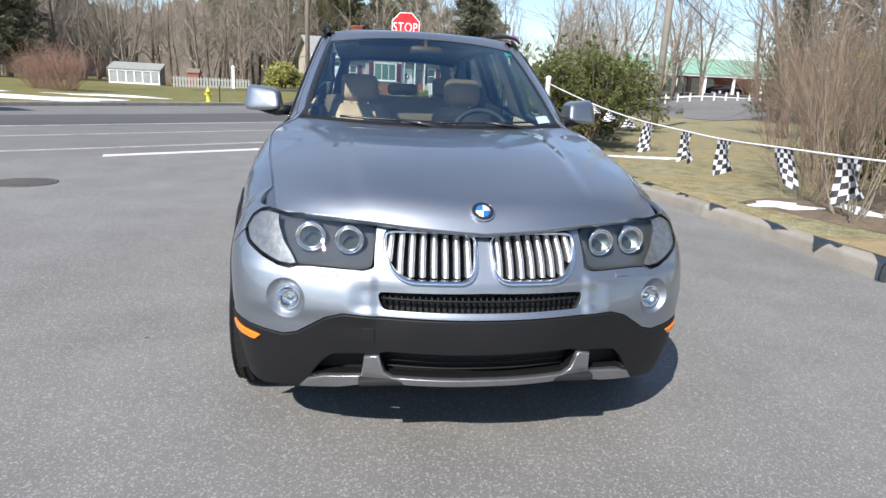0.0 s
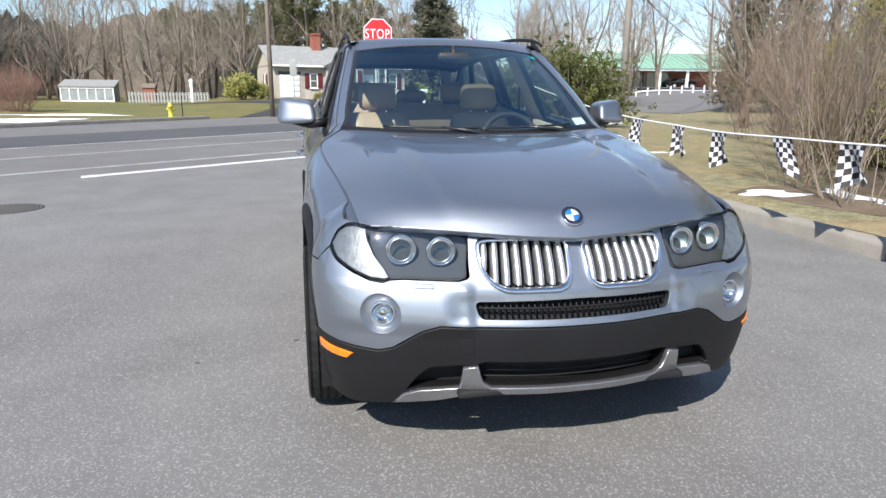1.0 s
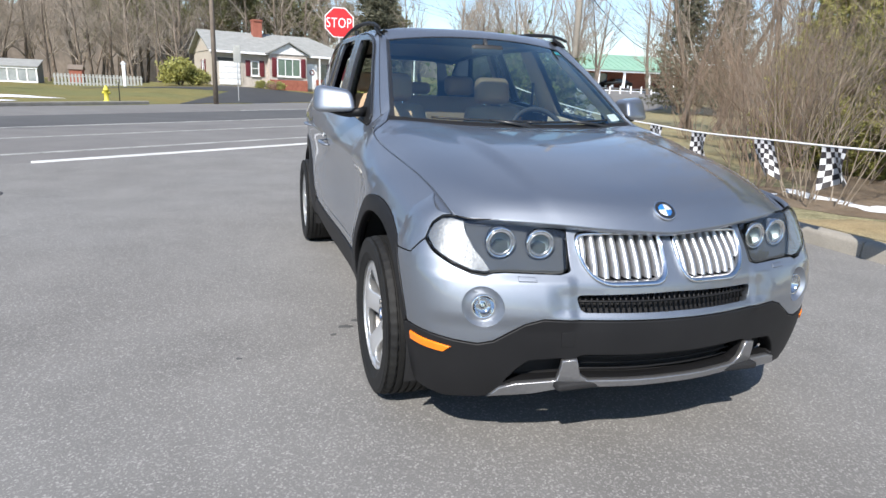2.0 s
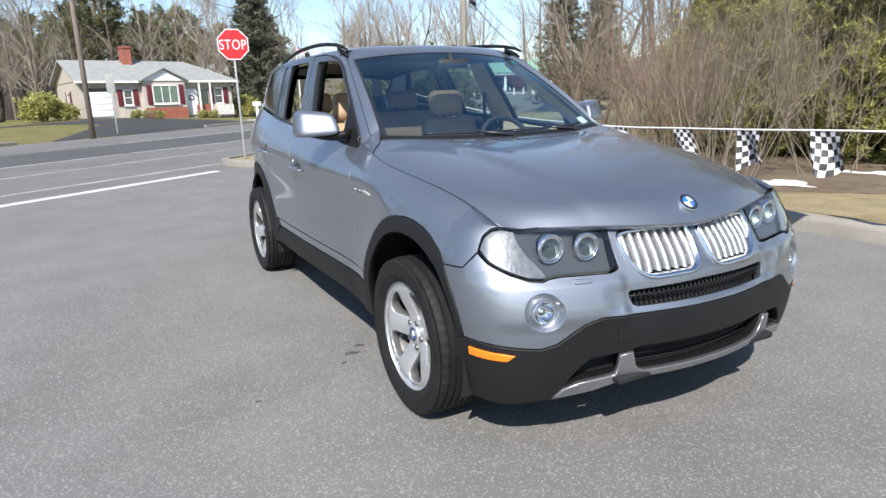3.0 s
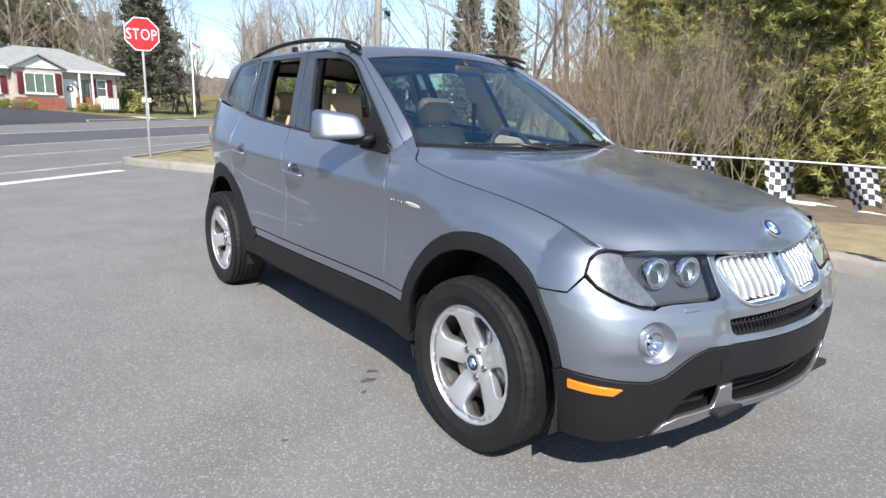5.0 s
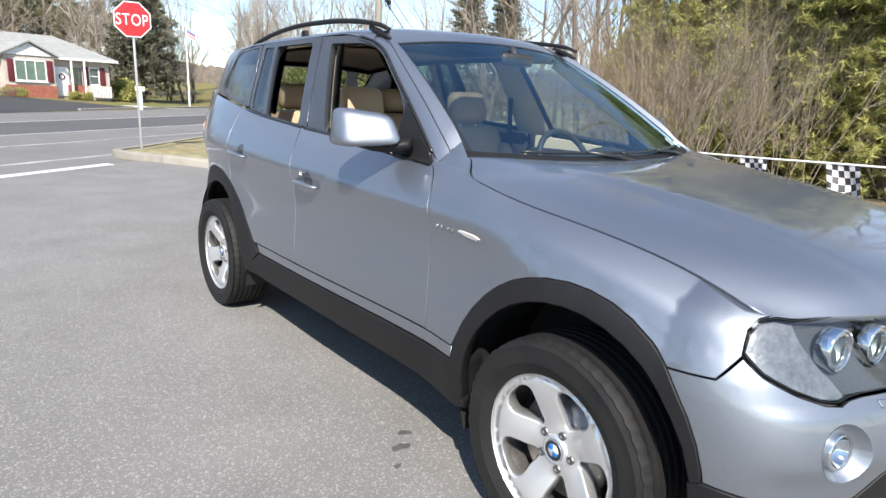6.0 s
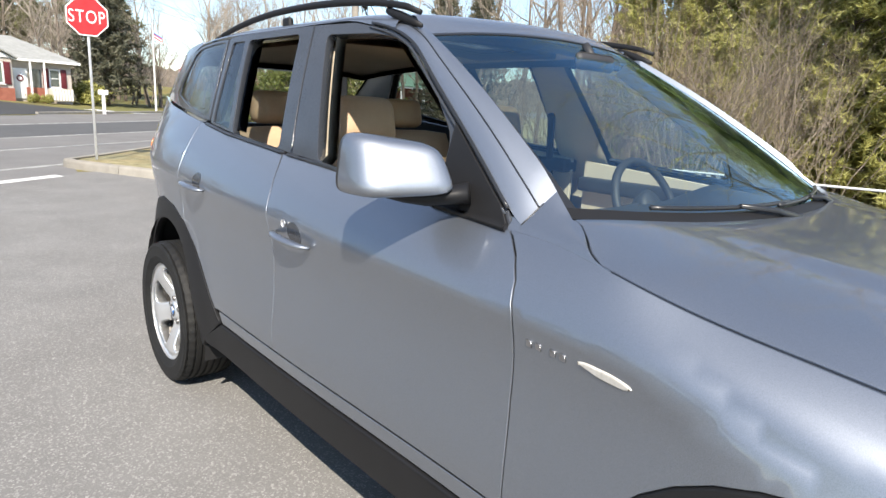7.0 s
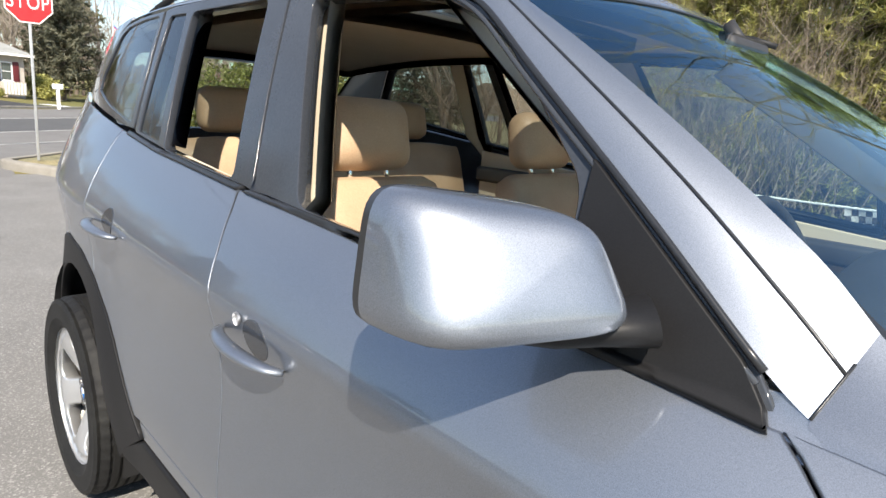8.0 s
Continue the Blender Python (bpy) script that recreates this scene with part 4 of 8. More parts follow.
loft("cowl", [r[::-1] for r in rows], CLADDING, car, "black plastic cowl under the windscreen")
for s0, s1, v1 in ((-0.70, 0.10, 0.036), (-0.02, 0.72, 0.042)):
    wiper = new("wiper")
    wiper.parent = windscreen
    tagged(wiper, "black windscreen wiper")
    pts = [screen(s0 + (s1 - s0) * i / 12, 0.028 + (v1 - 0.028) * i / 12) + Vector((0, -0.008, 0.008)) for i in range(13)]
    bm = bmesh.new()
    tube(bm, pts, 0.0055, 6, (1, 1.1))
    part("blade", bm, TRIM, wiper)
    bm = bmesh.new()
    tube(bm, [screen(s1 - 0.02, -0.02) + Vector((0, -0.015, -0.004)), screen((s0 + s1) / 2 + 0.2, 0.01) + Vector((0, -0.015, 0.010)), screen((s0 + s1) / 2, 0.030) + Vector((0, -0.012, 0.013))], [0.011, 0.008, 0.006], 8)
    part("arm", bm, TRIM, wiper)
# stickers inside the screen
panel("inspection_sticker", screen, [(0.80, 0.045), (0.91, 0.05), (0.91, 0.115), (0.80, 0.11)], WHITE, windscreen, "pale sticker in the screen's corner", lift=-0.006, step=0.05, gap=0, lip=0.001, edge=0.0005)
panel("toll_sticker", screen, [(0.865, 0.845), (0.94, 0.85), (0.94, 0.90), (0.865, 0.895)], TEAL, windscreen, "small teal sticker", lift=-0.006, step=0.05, gap=0, lip=0.001, edge=0.0005)

# roof, with the dark glass of the sunroof
rows = []
for i in range(25):
    s = -0.985 + 1.97 * i / 24
    a = screen(s, 0.925) + Vector((0, 0, 0.003))
    x = s * 0.56
    b = roof(x, 1.40 + 0.05 * s * s)
    c = screen(s, 1.03) + Vector((0, 0, 0.010))
    c = Vector((x, c.y, c.z))
    row = [a + Vector((0, 0.004, -0.012))]
    row += [a.lerp(c, t / 8).lerp(c.lerp(b, t / 8), t / 8) for t in range(9)]
    rows.append(row)
loft("roof_header", [r[::-1] for r in rows], PAINT, car_body, "painted edge over the windscreen", sharp=60)
roof_out = [(-0.552, 1.448), (-0.4, 1.424), (-0.2, 1.405), (0, 1.40), (0.2, 1.405), (0.4, 1.424), (0.552, 1.448)] + [(0.548, 1.5 + 0.19 * i) for i in range(11)] + [(0.0, 3.46)] + [(-0.548, 3.4 - 0.19 * i) for i in range(11)]
opening = rounded([(-0.40, 1.62), (0.40, 1.62), (0.40, 2.12), (-0.40, 2.12)], 0.05)
roof_panel = panel("roof", roof, roof_out, PAINT, car, "silver-grey painted roof", holes=[opening], step=0.06, gap=0.0, lip=0.02)
panel("sunroof", roof, opening, TINTED, car, "dark glass sunroof", lift=-0.002, step=0.08, gap=0.003, lip=0.005)

# tail: gate, its glass and the rear bumper
def tail(x, z):
    k = abs(x) / 0.66
    return Vector((x, 3.74 - 0.09 * k ** 3 - 0.62 * max(0, z - 1.12) ** 1.35 * 1.0 - 0.06 * max(0, 0.75 - z), z))


gate_open = rounded([(-0.50, 1.20), (0.50, 1.20), (0.43, 1.53), (-0.43, 1.53)], 0.05)
panel("tailgate", lambda a, z: tail(-a, z), [(-0.60, 0.55), (0.60, 0.55), (0.60, 1.15), (0.58, 1.33), (0.50, 1.58), (-0.50, 1.58), (-0.58, 1.33), (-0.60, 1.15)], PAINT, car, "silver-grey painted tailgate", holes=[gate_open], step=0.08)
panel("rear_screen", lambda a, z: tail(-a, z), gate_open, SIDE_GLASS, car, "rear window", lift=-0.002, step=0.08, lip=0.004, gap=-0.004)
panel("rear_bumper", lambda a, z: tail(-a, z), [(-0.61, 0.28), (0.61, 0.28), (0.61, 0.60), (-0.61, 0.60)], CLADDING, car, "black plastic rear bumper", lift=0.03, step=0.08)


# ---- wheels ----
def rim_face(y, z):
    """The outer face of the rim, dished from its lip towards the hub, each spoke raised along its middle."""
    r = math.hypot(y, z)
    x = 0.064 + 0.034 * smooth(0.05, 0.20, r) - 0.010 * smooth(0.205, 0.218, r) + 0.014 * smooth(0.218, 0.232, r)
    a = math.atan2(z, y)
    mid = 0.5 + 0.5 * math.cos(5 * a + math.pi)
    x -= 0.012 * (1 - mid) * smooth(0.055, 0.09, r) * smooth(0.215, 0.18, r)
    return Vector((-x, y, z))


def wheel(name, at):
    """A tyre on a five-spoke alloy rim; its outer side looks towards -x."""
    w = new(name)
    w.parent = car
    w.matrix_basis = at
    tagged(w, "black tyre on a silver five-spoke alloy rim")
    R, r = WHEEL_R, 0.240
    half = 0.1175
    prof = [(half - 0.012, r - 0.01), (half - 0.002, r + 0.004), (half + 0.003, r + 0.02), (half + 0.006, r + 0.024), (half + 0.007, r + 0.05), (half + 0.004, r + 0.07), (half + 0.005, r + 0.073), (half - 0.002, r + 0.088), (half - 0.012, R - 0.010), (half - 0.024, R - 0.002)]
    tread = []
    for x in (0.075, 0.045, 0.015):
        tread += [(x + 0.006, R), (x + 0.004, R - 0.008), (x - 0.004, R - 0.008), (x - 0.006, R)]
    full = [(x, q) for x, q in prof] + tread
    full = full + [(-x, q) for x, q in reversed(full)]
    bm = lathe(full, 144, "x")
    for v in bm.verts:
        q, k = math.hypot(v.co.y, v.co.z), round(math.atan2(v.co.z, v.co.y) / (2 * math.pi) * 144) % 3
        if q > R - 0.012 and abs(v.co.x) > 0.07 and k < 1:
            v.co.y, v.co.z = v.co.y * (1 - 0.004 / R), v.co.z * (1 - 0.004 / R)
    part("tyre", bm, RUBBER, w, "black treaded tyre").data.set_sharp_from_angle(angle=radians(30))
    rim = new("rim")
    rim.parent = w
    tagged(rim, "silver five-spoke alloy rim")
    part("barrel", lathe([(-half + 0.012, r - 0.006), (-half + 0.008, r + 0.003), (-half + 0.014, r + 0.006), (-half + 0.022, r - 0.004), (-half + 0.03, r - 0.012)], 72, "x"), ALLOY, rim, "rim lip")
    part("barrel", lathe([(-half + 0.03, r - 0.012), (-half + 0.06, r - 0.02), (0.02, r - 0.035), (half - 0.02, r - 0.02), (half - 0.01, r)], 72, "x"), STEEL, rim, "dull inner barrel")
    # a dark disc gives the shade between the spokes
    part("backing", lathe([(0.03, 0.0), (0.03, 0.2)], 40, "x"), DARK, rim, "dark disc standing in for the shade behind the spokes")
    part("brake_disc", lathe([(-0.03, 0.06), (-0.03, 0.155), (-0.01, 0.155), (-0.01, 0.06)], 48, "x"), STEEL, rim, "steel brake disc")
    holes = []
    for k in range(5):
        a0 = 2 * math.pi * k / 5
        left = ((0.084, 4.0), (0.102, 9.0), (0.125, 14.0), (0.150, 18.0), (0.172, 19.5), (0.190, 17.0), (0.201, 9.0))
        pts = [(q, t) for q, t in left] + [(q, -t) for q, t in reversed(left)]
        holes.append(rounded([(q * math.cos(a0 + radians(t)), q * math.sin(a0 + radians(t))) for q, t in pts], 0.012, 2))
    circle = [(0.236 * math.cos(2 * math.pi * i / 72), 0.236 * math.sin(2 * math.pi * i / 72)) for i in range(72)]
    panel("spokes", lambda a, b: rim_face(-a, b), [(-y, z) for y, z in circle], ALLOY, rim, "five broad spokes", holes=[[(-y, z) for y, z in h] for h in holes], step=0.014, gap=0.0, edge=0.009, lip=0.05)
    part("hub", lathe([(-0.03, 0.050), (-0.066, 0.046), (-0.072, 0.040), (-0.073, 0.034), (-0.068, 0.033), (-0.068, 0.0)], 40, "x"), ALLOY, rim, "hub")
    for k in range(5):
        a = 2 * math.pi * k / 5 + math.pi / 2
        bm = lathe([(0.0, 0.0125), (-0.006, 0.0125), (-0.007, 0.009), (-0.002, 0.008), (-0.002, 0.0)], 12, "x")
        o = part("bolt", bm, STEEL, rim)
        o.location = (-0.063, -0.058 * math.sin(a) * -1, 0.058 * math.cos(a) * -1)
    roundel((-0.070, 0, 0), (-1, 0, 0), 0.032, w)
    return w


for y, x in ((AXLE_F, 0.792), (AXLE_R, 0.796)):
    wheel("wheel", Matrix.Translation((-x, y, WHEEL_R)) @ Matrix.Rotation(radians(162 if y else 185), 4, "X"))
    wheel("wheel", Matrix.Translation((x, y, WHEEL_R)) @ Matrix.Rotation(math.pi, 4, "Z"))

# dark wheel wells and underbody
for sg in (-1, 1):
    for y in (AXLE_F, AXLE_R):
        bm = bmesh.new()
        rows = []
        for x in (0.50, 0.865):
            rows.append([bm.verts.new((sg * x, y + 0.425 * math.cos(a), 0.36 + 0.43 * math.sin(a))) for a in np.linspace(-0.35, math.pi + 0.35, 21)])
        for j in range(20):
            bm.faces.new((rows[0][j], rows[0][j + 1], rows[1][j + 1], rows[1][j]))
        bm.faces.new(rows[0])
        part("wheel_well", bm, DARK, car_body, "black wheel well lining")
part("underbody", boxed(-0.78, 0.78, 0.40, 2.38, 0.24, 0.36, 0.02), DARK, car_body, "dark underbody")
# unseen tray, added to close slits of sun in the car's shadow
part("undertray", boxed(-0.42, 0.42, -0.752, -0.20, 0.292, 0.318, 0.008), DARK, car_body, "unseen dark tray that keeps sun from leaking under the nose")
part("underbody", boxed(-0.5, 0.5, -0.60, 3.6, 0.26, 0.42, 0.02), DARK, car_body, "dark underbody")
# no engine: a dark box stands in for the shade under the bonnet
part("engine_shield", boxed(-0.58, 0.58, -0.36, 0.46, 0.30, 0.80, 0.02), DARK, car_body, "dark box filling in the shade under the bonnet")
part("rear_floor", boxed(-0.62, 0.62, 2.55, 3.58, 0.40, 0.86, 0.02), CARPET, car_body, "dark cargo floor")

# ---- mirrors ----
for sg in (-1, 1):
    mir = new("side_mirror")
    mir.parent = car
    tagged(mir, "silver-grey door mirror on a black arm")
    rows, na = [], 72
    # a box with a nearly flat face that looks up and outwards, and tight rounded edges
    for grow, back in ((0.0, 0.0), (0.3, 0.0008), (0.55, 0.003), (0.72, 0.007), (0.82, 0.012), (0.89, 0.019), (0.94, 0.028), (0.975, 0.042), (0.992, 0.060), (1.0, 0.085), (1.0, 0.118)):
        row = []
        for j in range(na):
            a = 2 * math.pi * j / na + 1.5 * math.pi
            c, s = math.cos(a), math.sin(a)
            k = (abs(c) ** 5 + abs(s) ** 5) ** (-1 / 5)
            px, pz = k * c * 0.099 * grow, k * s * 0.065 * grow
            px *= 1 - 0.10 * (pz / 0.067)
            pz *= 1 - (0.20 if pz > 0 else 0.10) * (px / 0.104)
            flat_face = 1 - smooth(0.02, 0.12, back)
            row.append(Vector((sg * (0.924 - px), 0.905 + back - (0.12 + 0.36 * flat_face) * px + (0.05 + 0.40 * flat_face) * pz, 1.194 + pz)))
        rows.append(row)
    shell = loft("shell", rows, PAINT, mir, "painted mirror shell", closed=True, sharp=70)
    rim = rows[-1]
    c = sum(rim, Vector()) / len(rim)
    lip = [[p, c + (p - c) * 0.985 + Vector((0, 0.012, 0)), c + (p - c) * 0.93 + Vector((0, 0.014, 0)), c + (p - c) * 0.90 + Vector((0, 0.004, 0))] for p in rim]
    loft("edge", [[l[k] for l in lip] for k in range(4)], TRIM, mir, "black edge", closed=True)
    bm = bmesh.new()
    bm.faces.new([bm.verts.new(l[3]) for l in lip])
    part("mirror_glass", bm, CHROME, mir, "mirror glass", smooth_on=False)
    bm = bmesh.new()
    tube(bm, [(sg * 0.95, 0.985, 1.136), (sg * 0.89, 0.970, 1.126), (sg * 0.845, 0.945, 1.122), (sg * 0.81, 0.91, 1.130), (sg * 0.775, 0.87, 1.140)], [0.014, 0.022, 0.026, 0.028, 0.034], 14, (1.6, 0.75))
    part("arm", bm, CLADDING, mir, "black plastic arm")
    panel("sail", flip_skin, out(rounded([(0.734, 1.070), (0.99, 1.088), (1.002, 1.296), (0.985, 1.284), (0.868, 1.194), (0.775, 1.122)], 0.008)), CLADDING, mir, "black plastic sail panel", mirror=sg > 0, lift=0.010, step=0.015)

# ---- cabin ----
part("cabin_floor", boxed(-0.70, 0.70, 0.45, 2.6, 0.36, 0.42, 0.01), CARPET, car_body, "dark carpet")
part("bulkhead", boxed(-0.72, 0.72, 0.47, 0.55, 0.40, 1.08, 0.01), DASH, car_body, "dark bulkhead")
dash = new("dashboard")
dash.parent = car
tagged(dash, "charcoal dashboard with a curved top")
rows = []
for i in range(21):
    x = -0.70 + 1.40 * i / 20
    hump = 0.045 * math.exp(-((x - 0.36) / 0.18) ** 2)
    prof = [(0.50, 1.03), (0.62, 1.055), (0.75, 1.075 + hump * 0.5), (0.86, 1.075 + hump), (0.93, 1.05 + hump * 0.7), (0.96, 1.0), (0.95, 0.90), (0.90, 0.75), (0.80, 0.62)]
    rows.append([Vector((x, y + 0.10 * (abs(x) / 0.7) ** 2 * (1 if y < 0.7 else 0), z)) for y, z in prof])
loft("top", rows, DASH, dash, "charcoal dash top")
part("trim_bar", boxed(-0.66, 0.66, 0.945, 0.972, 0.905, 0.935, 0.008), SATIN, dash, "silver trim bar")
part("centre_stack", boxed(-0.14, 0.14, 0.82, 0.99, 0.55, 0.93, 0.03), DASH, dash, "centre stack")
part("console", boxed(-0.11, 0.11, 0.95, 1.75, 0.42, 0.66, 0.03), DASH, car_body, "charcoal centre console")
wheel_s = new("steering_wheel")
wheel_s.parent = car
tagged(wheel_s, "black leather steering wheel")
wheel_s.matrix_basis = Matrix.Translation((0.36, 1.10, 1.005)) @ Matrix.Rotation(radians(64), 4, "X")
bm = bmesh.new()
ring = [(0.185 * math.cos(2 * math.pi * i / 40), 0.185 * math.sin(2 * math.pi * i / 40), 0) for i in range(41)]
tube(bm, ring, 0.016, 10, caps=False)
part("rim", bm, DASH, wheel_s)
part("hub", lathe([(-0.03, 0.05), (0.02, 0.065), (0.035, 0.05), (0.04, 0.0)], 24, "z"), DASH, wheel_s)
for a in (0, 180, 250, 290):
    bm = bmesh.new()
    tube(bm, [(0, 0, 0.0), (0.18 * math.cos(radians(a)), 0.18 * math.sin(radians(a)), 0)], [0.026, 0.016], 8, (1, 0.5))
    part("spoke", bm, DASH, wheel_s)
bm = bmesh.new()
tube(bm, [(0.36, 1.07, 1.0), (0.36, 0.92, 0.93)], 0.04, 10)
part("steering_column", bm, DASH, car_body)
# inner mirror under the windscreen's head
bm = boxed(-0.10, 0.10, 1.12, 1.15, 1.475, 1.53, 0.02)
part("inner_mirror", bm, DASH, windscreen, "black rear-view mirror")
bm = bmesh.new()
tube(bm, [(0, 1.14, 1.51), (0, 1.18, 1.56)], 0.014, 8)
part("mirror_stem", bm, DASH, windscreen)


def cushion(name, x0, x1, y0, y1, z0, z1, lean, mat, parent, label, puff=0.02, around=None, bevel=0.05, waist=0.0):
    """A padded block with rounded edges and a swollen face, leaning back by degrees."""
    bm = bmesh.new()
    n = 7
    block(bm, -0.5, 0.5, -0.5, 0.5, -0.5, 0.5)
    bmesh.ops.subdivide_edges(bm, edges=bm.edges[:], cuts=n, use_grid_fill=True)
    sx, sy, sz = x1 - x0, y1 - y0, z1 - z0
    for v in bm.verts:
        q = Vector((v.co.x * sx, v.co.y * sy, v.co.z * sz))
        b = min(bevel, sx * 0.49, sy * 0.49, sz * 0.49)
        core = Vector([max(-s / 2 + b, min(s / 2 - b, c)) for c, s in zip(q, (sx, sy, sz))])
        d = q - core
        if d.length > 1e-6:
            q = core + d.normalized() * min(b, max(abs(d.x), abs(d.y), abs(d.z)))
        a, c = 1 - (2 * v.co.x) ** 2, 1 - (2 * v.co.z) ** 2
        q.y += math.copysign(1, v.co.y) * puff * a * c if abs(v.co.y) > 0.3 else 0
        q.x *= 1 - waist * (v.co.z + 0.5)
        v.co = q
    bmesh.ops.transform(bm, matrix=Matrix.Translation(((x0 + x1) / 2, (y0 + y1) / 2, (z0 + z1) / 2)) @ Matrix.Rotation(radians(-lean), 4, "X"), verts=bm.verts)
    return part(name, bm, mat, parent, label)


for x in (-0.37, 0.37):
    seat = new("front_seat")
    seat.parent = car
    tagged(seat, "tan leather front seat with headrest")
    cushion("seat_cushion", x - 0.26, x + 0.26, 1.22, 1.74, 0.46, 0.64, 0, LEATHER, seat, "tan leather cushion", 0.0)
    cushion("backrest", x - 0.25, x + 0.25, 1.76, 1.90, 0.54, 1.17, 14, LEATHER, seat, "tan leather backrest", 0.015, bevel=0.06, waist=0.14)
    for sg in (-1, 1):
        cushion("bolster", x + sg * 0.20 - 0.05, x + sg * 0.20 + 0.05, 1.70, 1.84, 0.60, 1.07, 14, LEATHER, seat, "side bolster", 0.01, bevel=0.045)
        bm = bmesh.new()
        tube(bm, [(x + sg * 0.06, 1.90, 1.12), (x + sg * 0.06, 1.93, 1.24)], 0.007, 8)
        part("headrest_post", bm, CHROME, seat)
    cushion("headrest", x - 0.135, x + 0.135, 1.88, 1.99, 1.175, 1.365, 10, LEATHER, seat, "tan leather headrest", 0.012, bevel=0.05, waist=0.06)
    # stitched centre panel
    bm = bmesh.new()
    for sx in (-0.10, 0.10):
        tube(bm, [(x + sx, 1.71, 0.66), (x + sx, 1.765, 0.88), (x + sx, 1.825, 1.10)], 0.005, 6)
    part("seam", bm, LINER, seat)
bench = new("rear_bench")
bench.parent = car
tagged(bench, "tan leather rear bench with three headrests")
cushion("seat_cushion", -0.64, 0.64, 2.02, 2.50, 0.55, 0.76, 0, LEATHER, bench, "tan leather cushion", 0.0)
cushion("backrest", -0.64, 0.64, 2.50, 2.64, 0.66, 1.22, 16, LEATHER, bench, "tan leather backrest", 0.01)
for x in (-0.38, 0.0, 0.38):
    cushion("headrest", x - 0.125, x + 0.125, 2.66, 2.75, 1.225, 1.38 if x else 1.32, 12, LEATHER, bench, "tan leather headrest", 0.01, bevel=0.04)
# lining of roof, pillars and doors
liner = panel("headliner", lambda x, y: roof(-x, y) + Vector((0, 0, -0.045)), [(-0.53, 1.40), (0.53, 1.40), (0.56, 2.3), (0.53, 3.35), (-0.53, 3.35), (-0.56, 2.3)], LINER, car, "beige headliner", holes=[rounded([(-0.38, 1.60), (0.38, 1.60), (0.38, 2.10), (-0.38, 2.10)], 0.05)], step=0.1, lip=-0.03)
for sg in (-1, 1):
    m = sg > 0
    for poly, nm in (([(1.56, 0.60), (1.80, 0.60), (1.84, 1.16), (1.94, 1.56), (1.745, 1.56), (1.56, 1.16)], "b_pillar_trim"), ([(2.28, 1.20), (2.33, 1.21), (2.43, 1.565), (2.39, 1.565)], "c_bar_trim"), ([(2.53, 1.10), (2.61, 1.25), (2.64, 1.57), (2.56, 1.57)], "c_pillar_trim"), ([(0.72, 1.10), (0.86, 1.10), (1.46, 1.51), (1.40, 1.555)] if m else [(0.74, 1.10), (0.78, 1.10), (1.42, 1.53), (1.40, 1.555)], "a_pillar_trim")):
        panel(nm, lambda a, z: skin(-a, z) + Vector((0.05, 0, 0)), out(poly), LINER if nm != "c_bar_trim" else TRIM, car_body, "beige pillar lining", mirror=m, step=0.08, lip=-0.035, gap=0)
        panel(nm, lambda a, z: skin(a, z) + Vector((0.055, 0, 0)), poly, LINER if nm != "c_bar_trim" else TRIM, car_body, "beige pillar lining", mirror=m, step=0.08, lip=0.0, gap=0)
    for y0, y1, own in ((0.70, 1.66, "front"), (1.74, 2.50, "rear")):
        inner = [(y0, 0.50), (y1, 0.50), (y1, belt(y1) - 0.02), (y0, belt(y0) - 0.02)]
        panel("door_lining", lambda a, z: Vector((-(belt_x(a) - 0.085), a, z)), inner, LINER if own else LINER, car_body, "beige inner door lining", mirror=m, step=0.1, gap=0)
        bm = boxed(sg * 0.70 - 0.05, sg * 0.70 + 0.05, y0, y1, belt(y0) - 0.09, belt(y0) - 0.025, 0.015)
        part("door_top", bm, DASH, car_body, "charcoal door top")
        bm = boxed(sg * 0.76 - 0.05, sg * 0.76 + 0.05, y0 + 0.2, y1 - 0.1, 0.80, 0.86, 0.02)
        part("armrest", bm, LEATHER, car_body, "tan armrest")
    # belts
    bm = bmesh.new()
    tube(bm, [(sg * 0.66, 1.86, 1.42), (sg * 0.655, 1.84, 1.1), (sg * 0.65, 1.80, 0.7)], 0.022, 6, (1, 0.12))
    part("seat_belt", bm, DASH, car_body, "dark seat belt")


# ---- ground, road and kerbs ----
def height(x, y):
    """The lie of the land: level here, rising gently past the far kerb towards the houses."""
    d = -0.82 * (x + 8) + 0.57 * (y - 24.5)
    up = 0.12 * smooth(-14, 0, d)
    if d > 0:
        up += min(d, 34) * (0.012 + 0.042 * smooth(-14, -1, x)) + 0.0 * y
    if x > 18:
        up += 2.3 * smooth(30, 75, y) * smooth(18, 40, x)
    return up


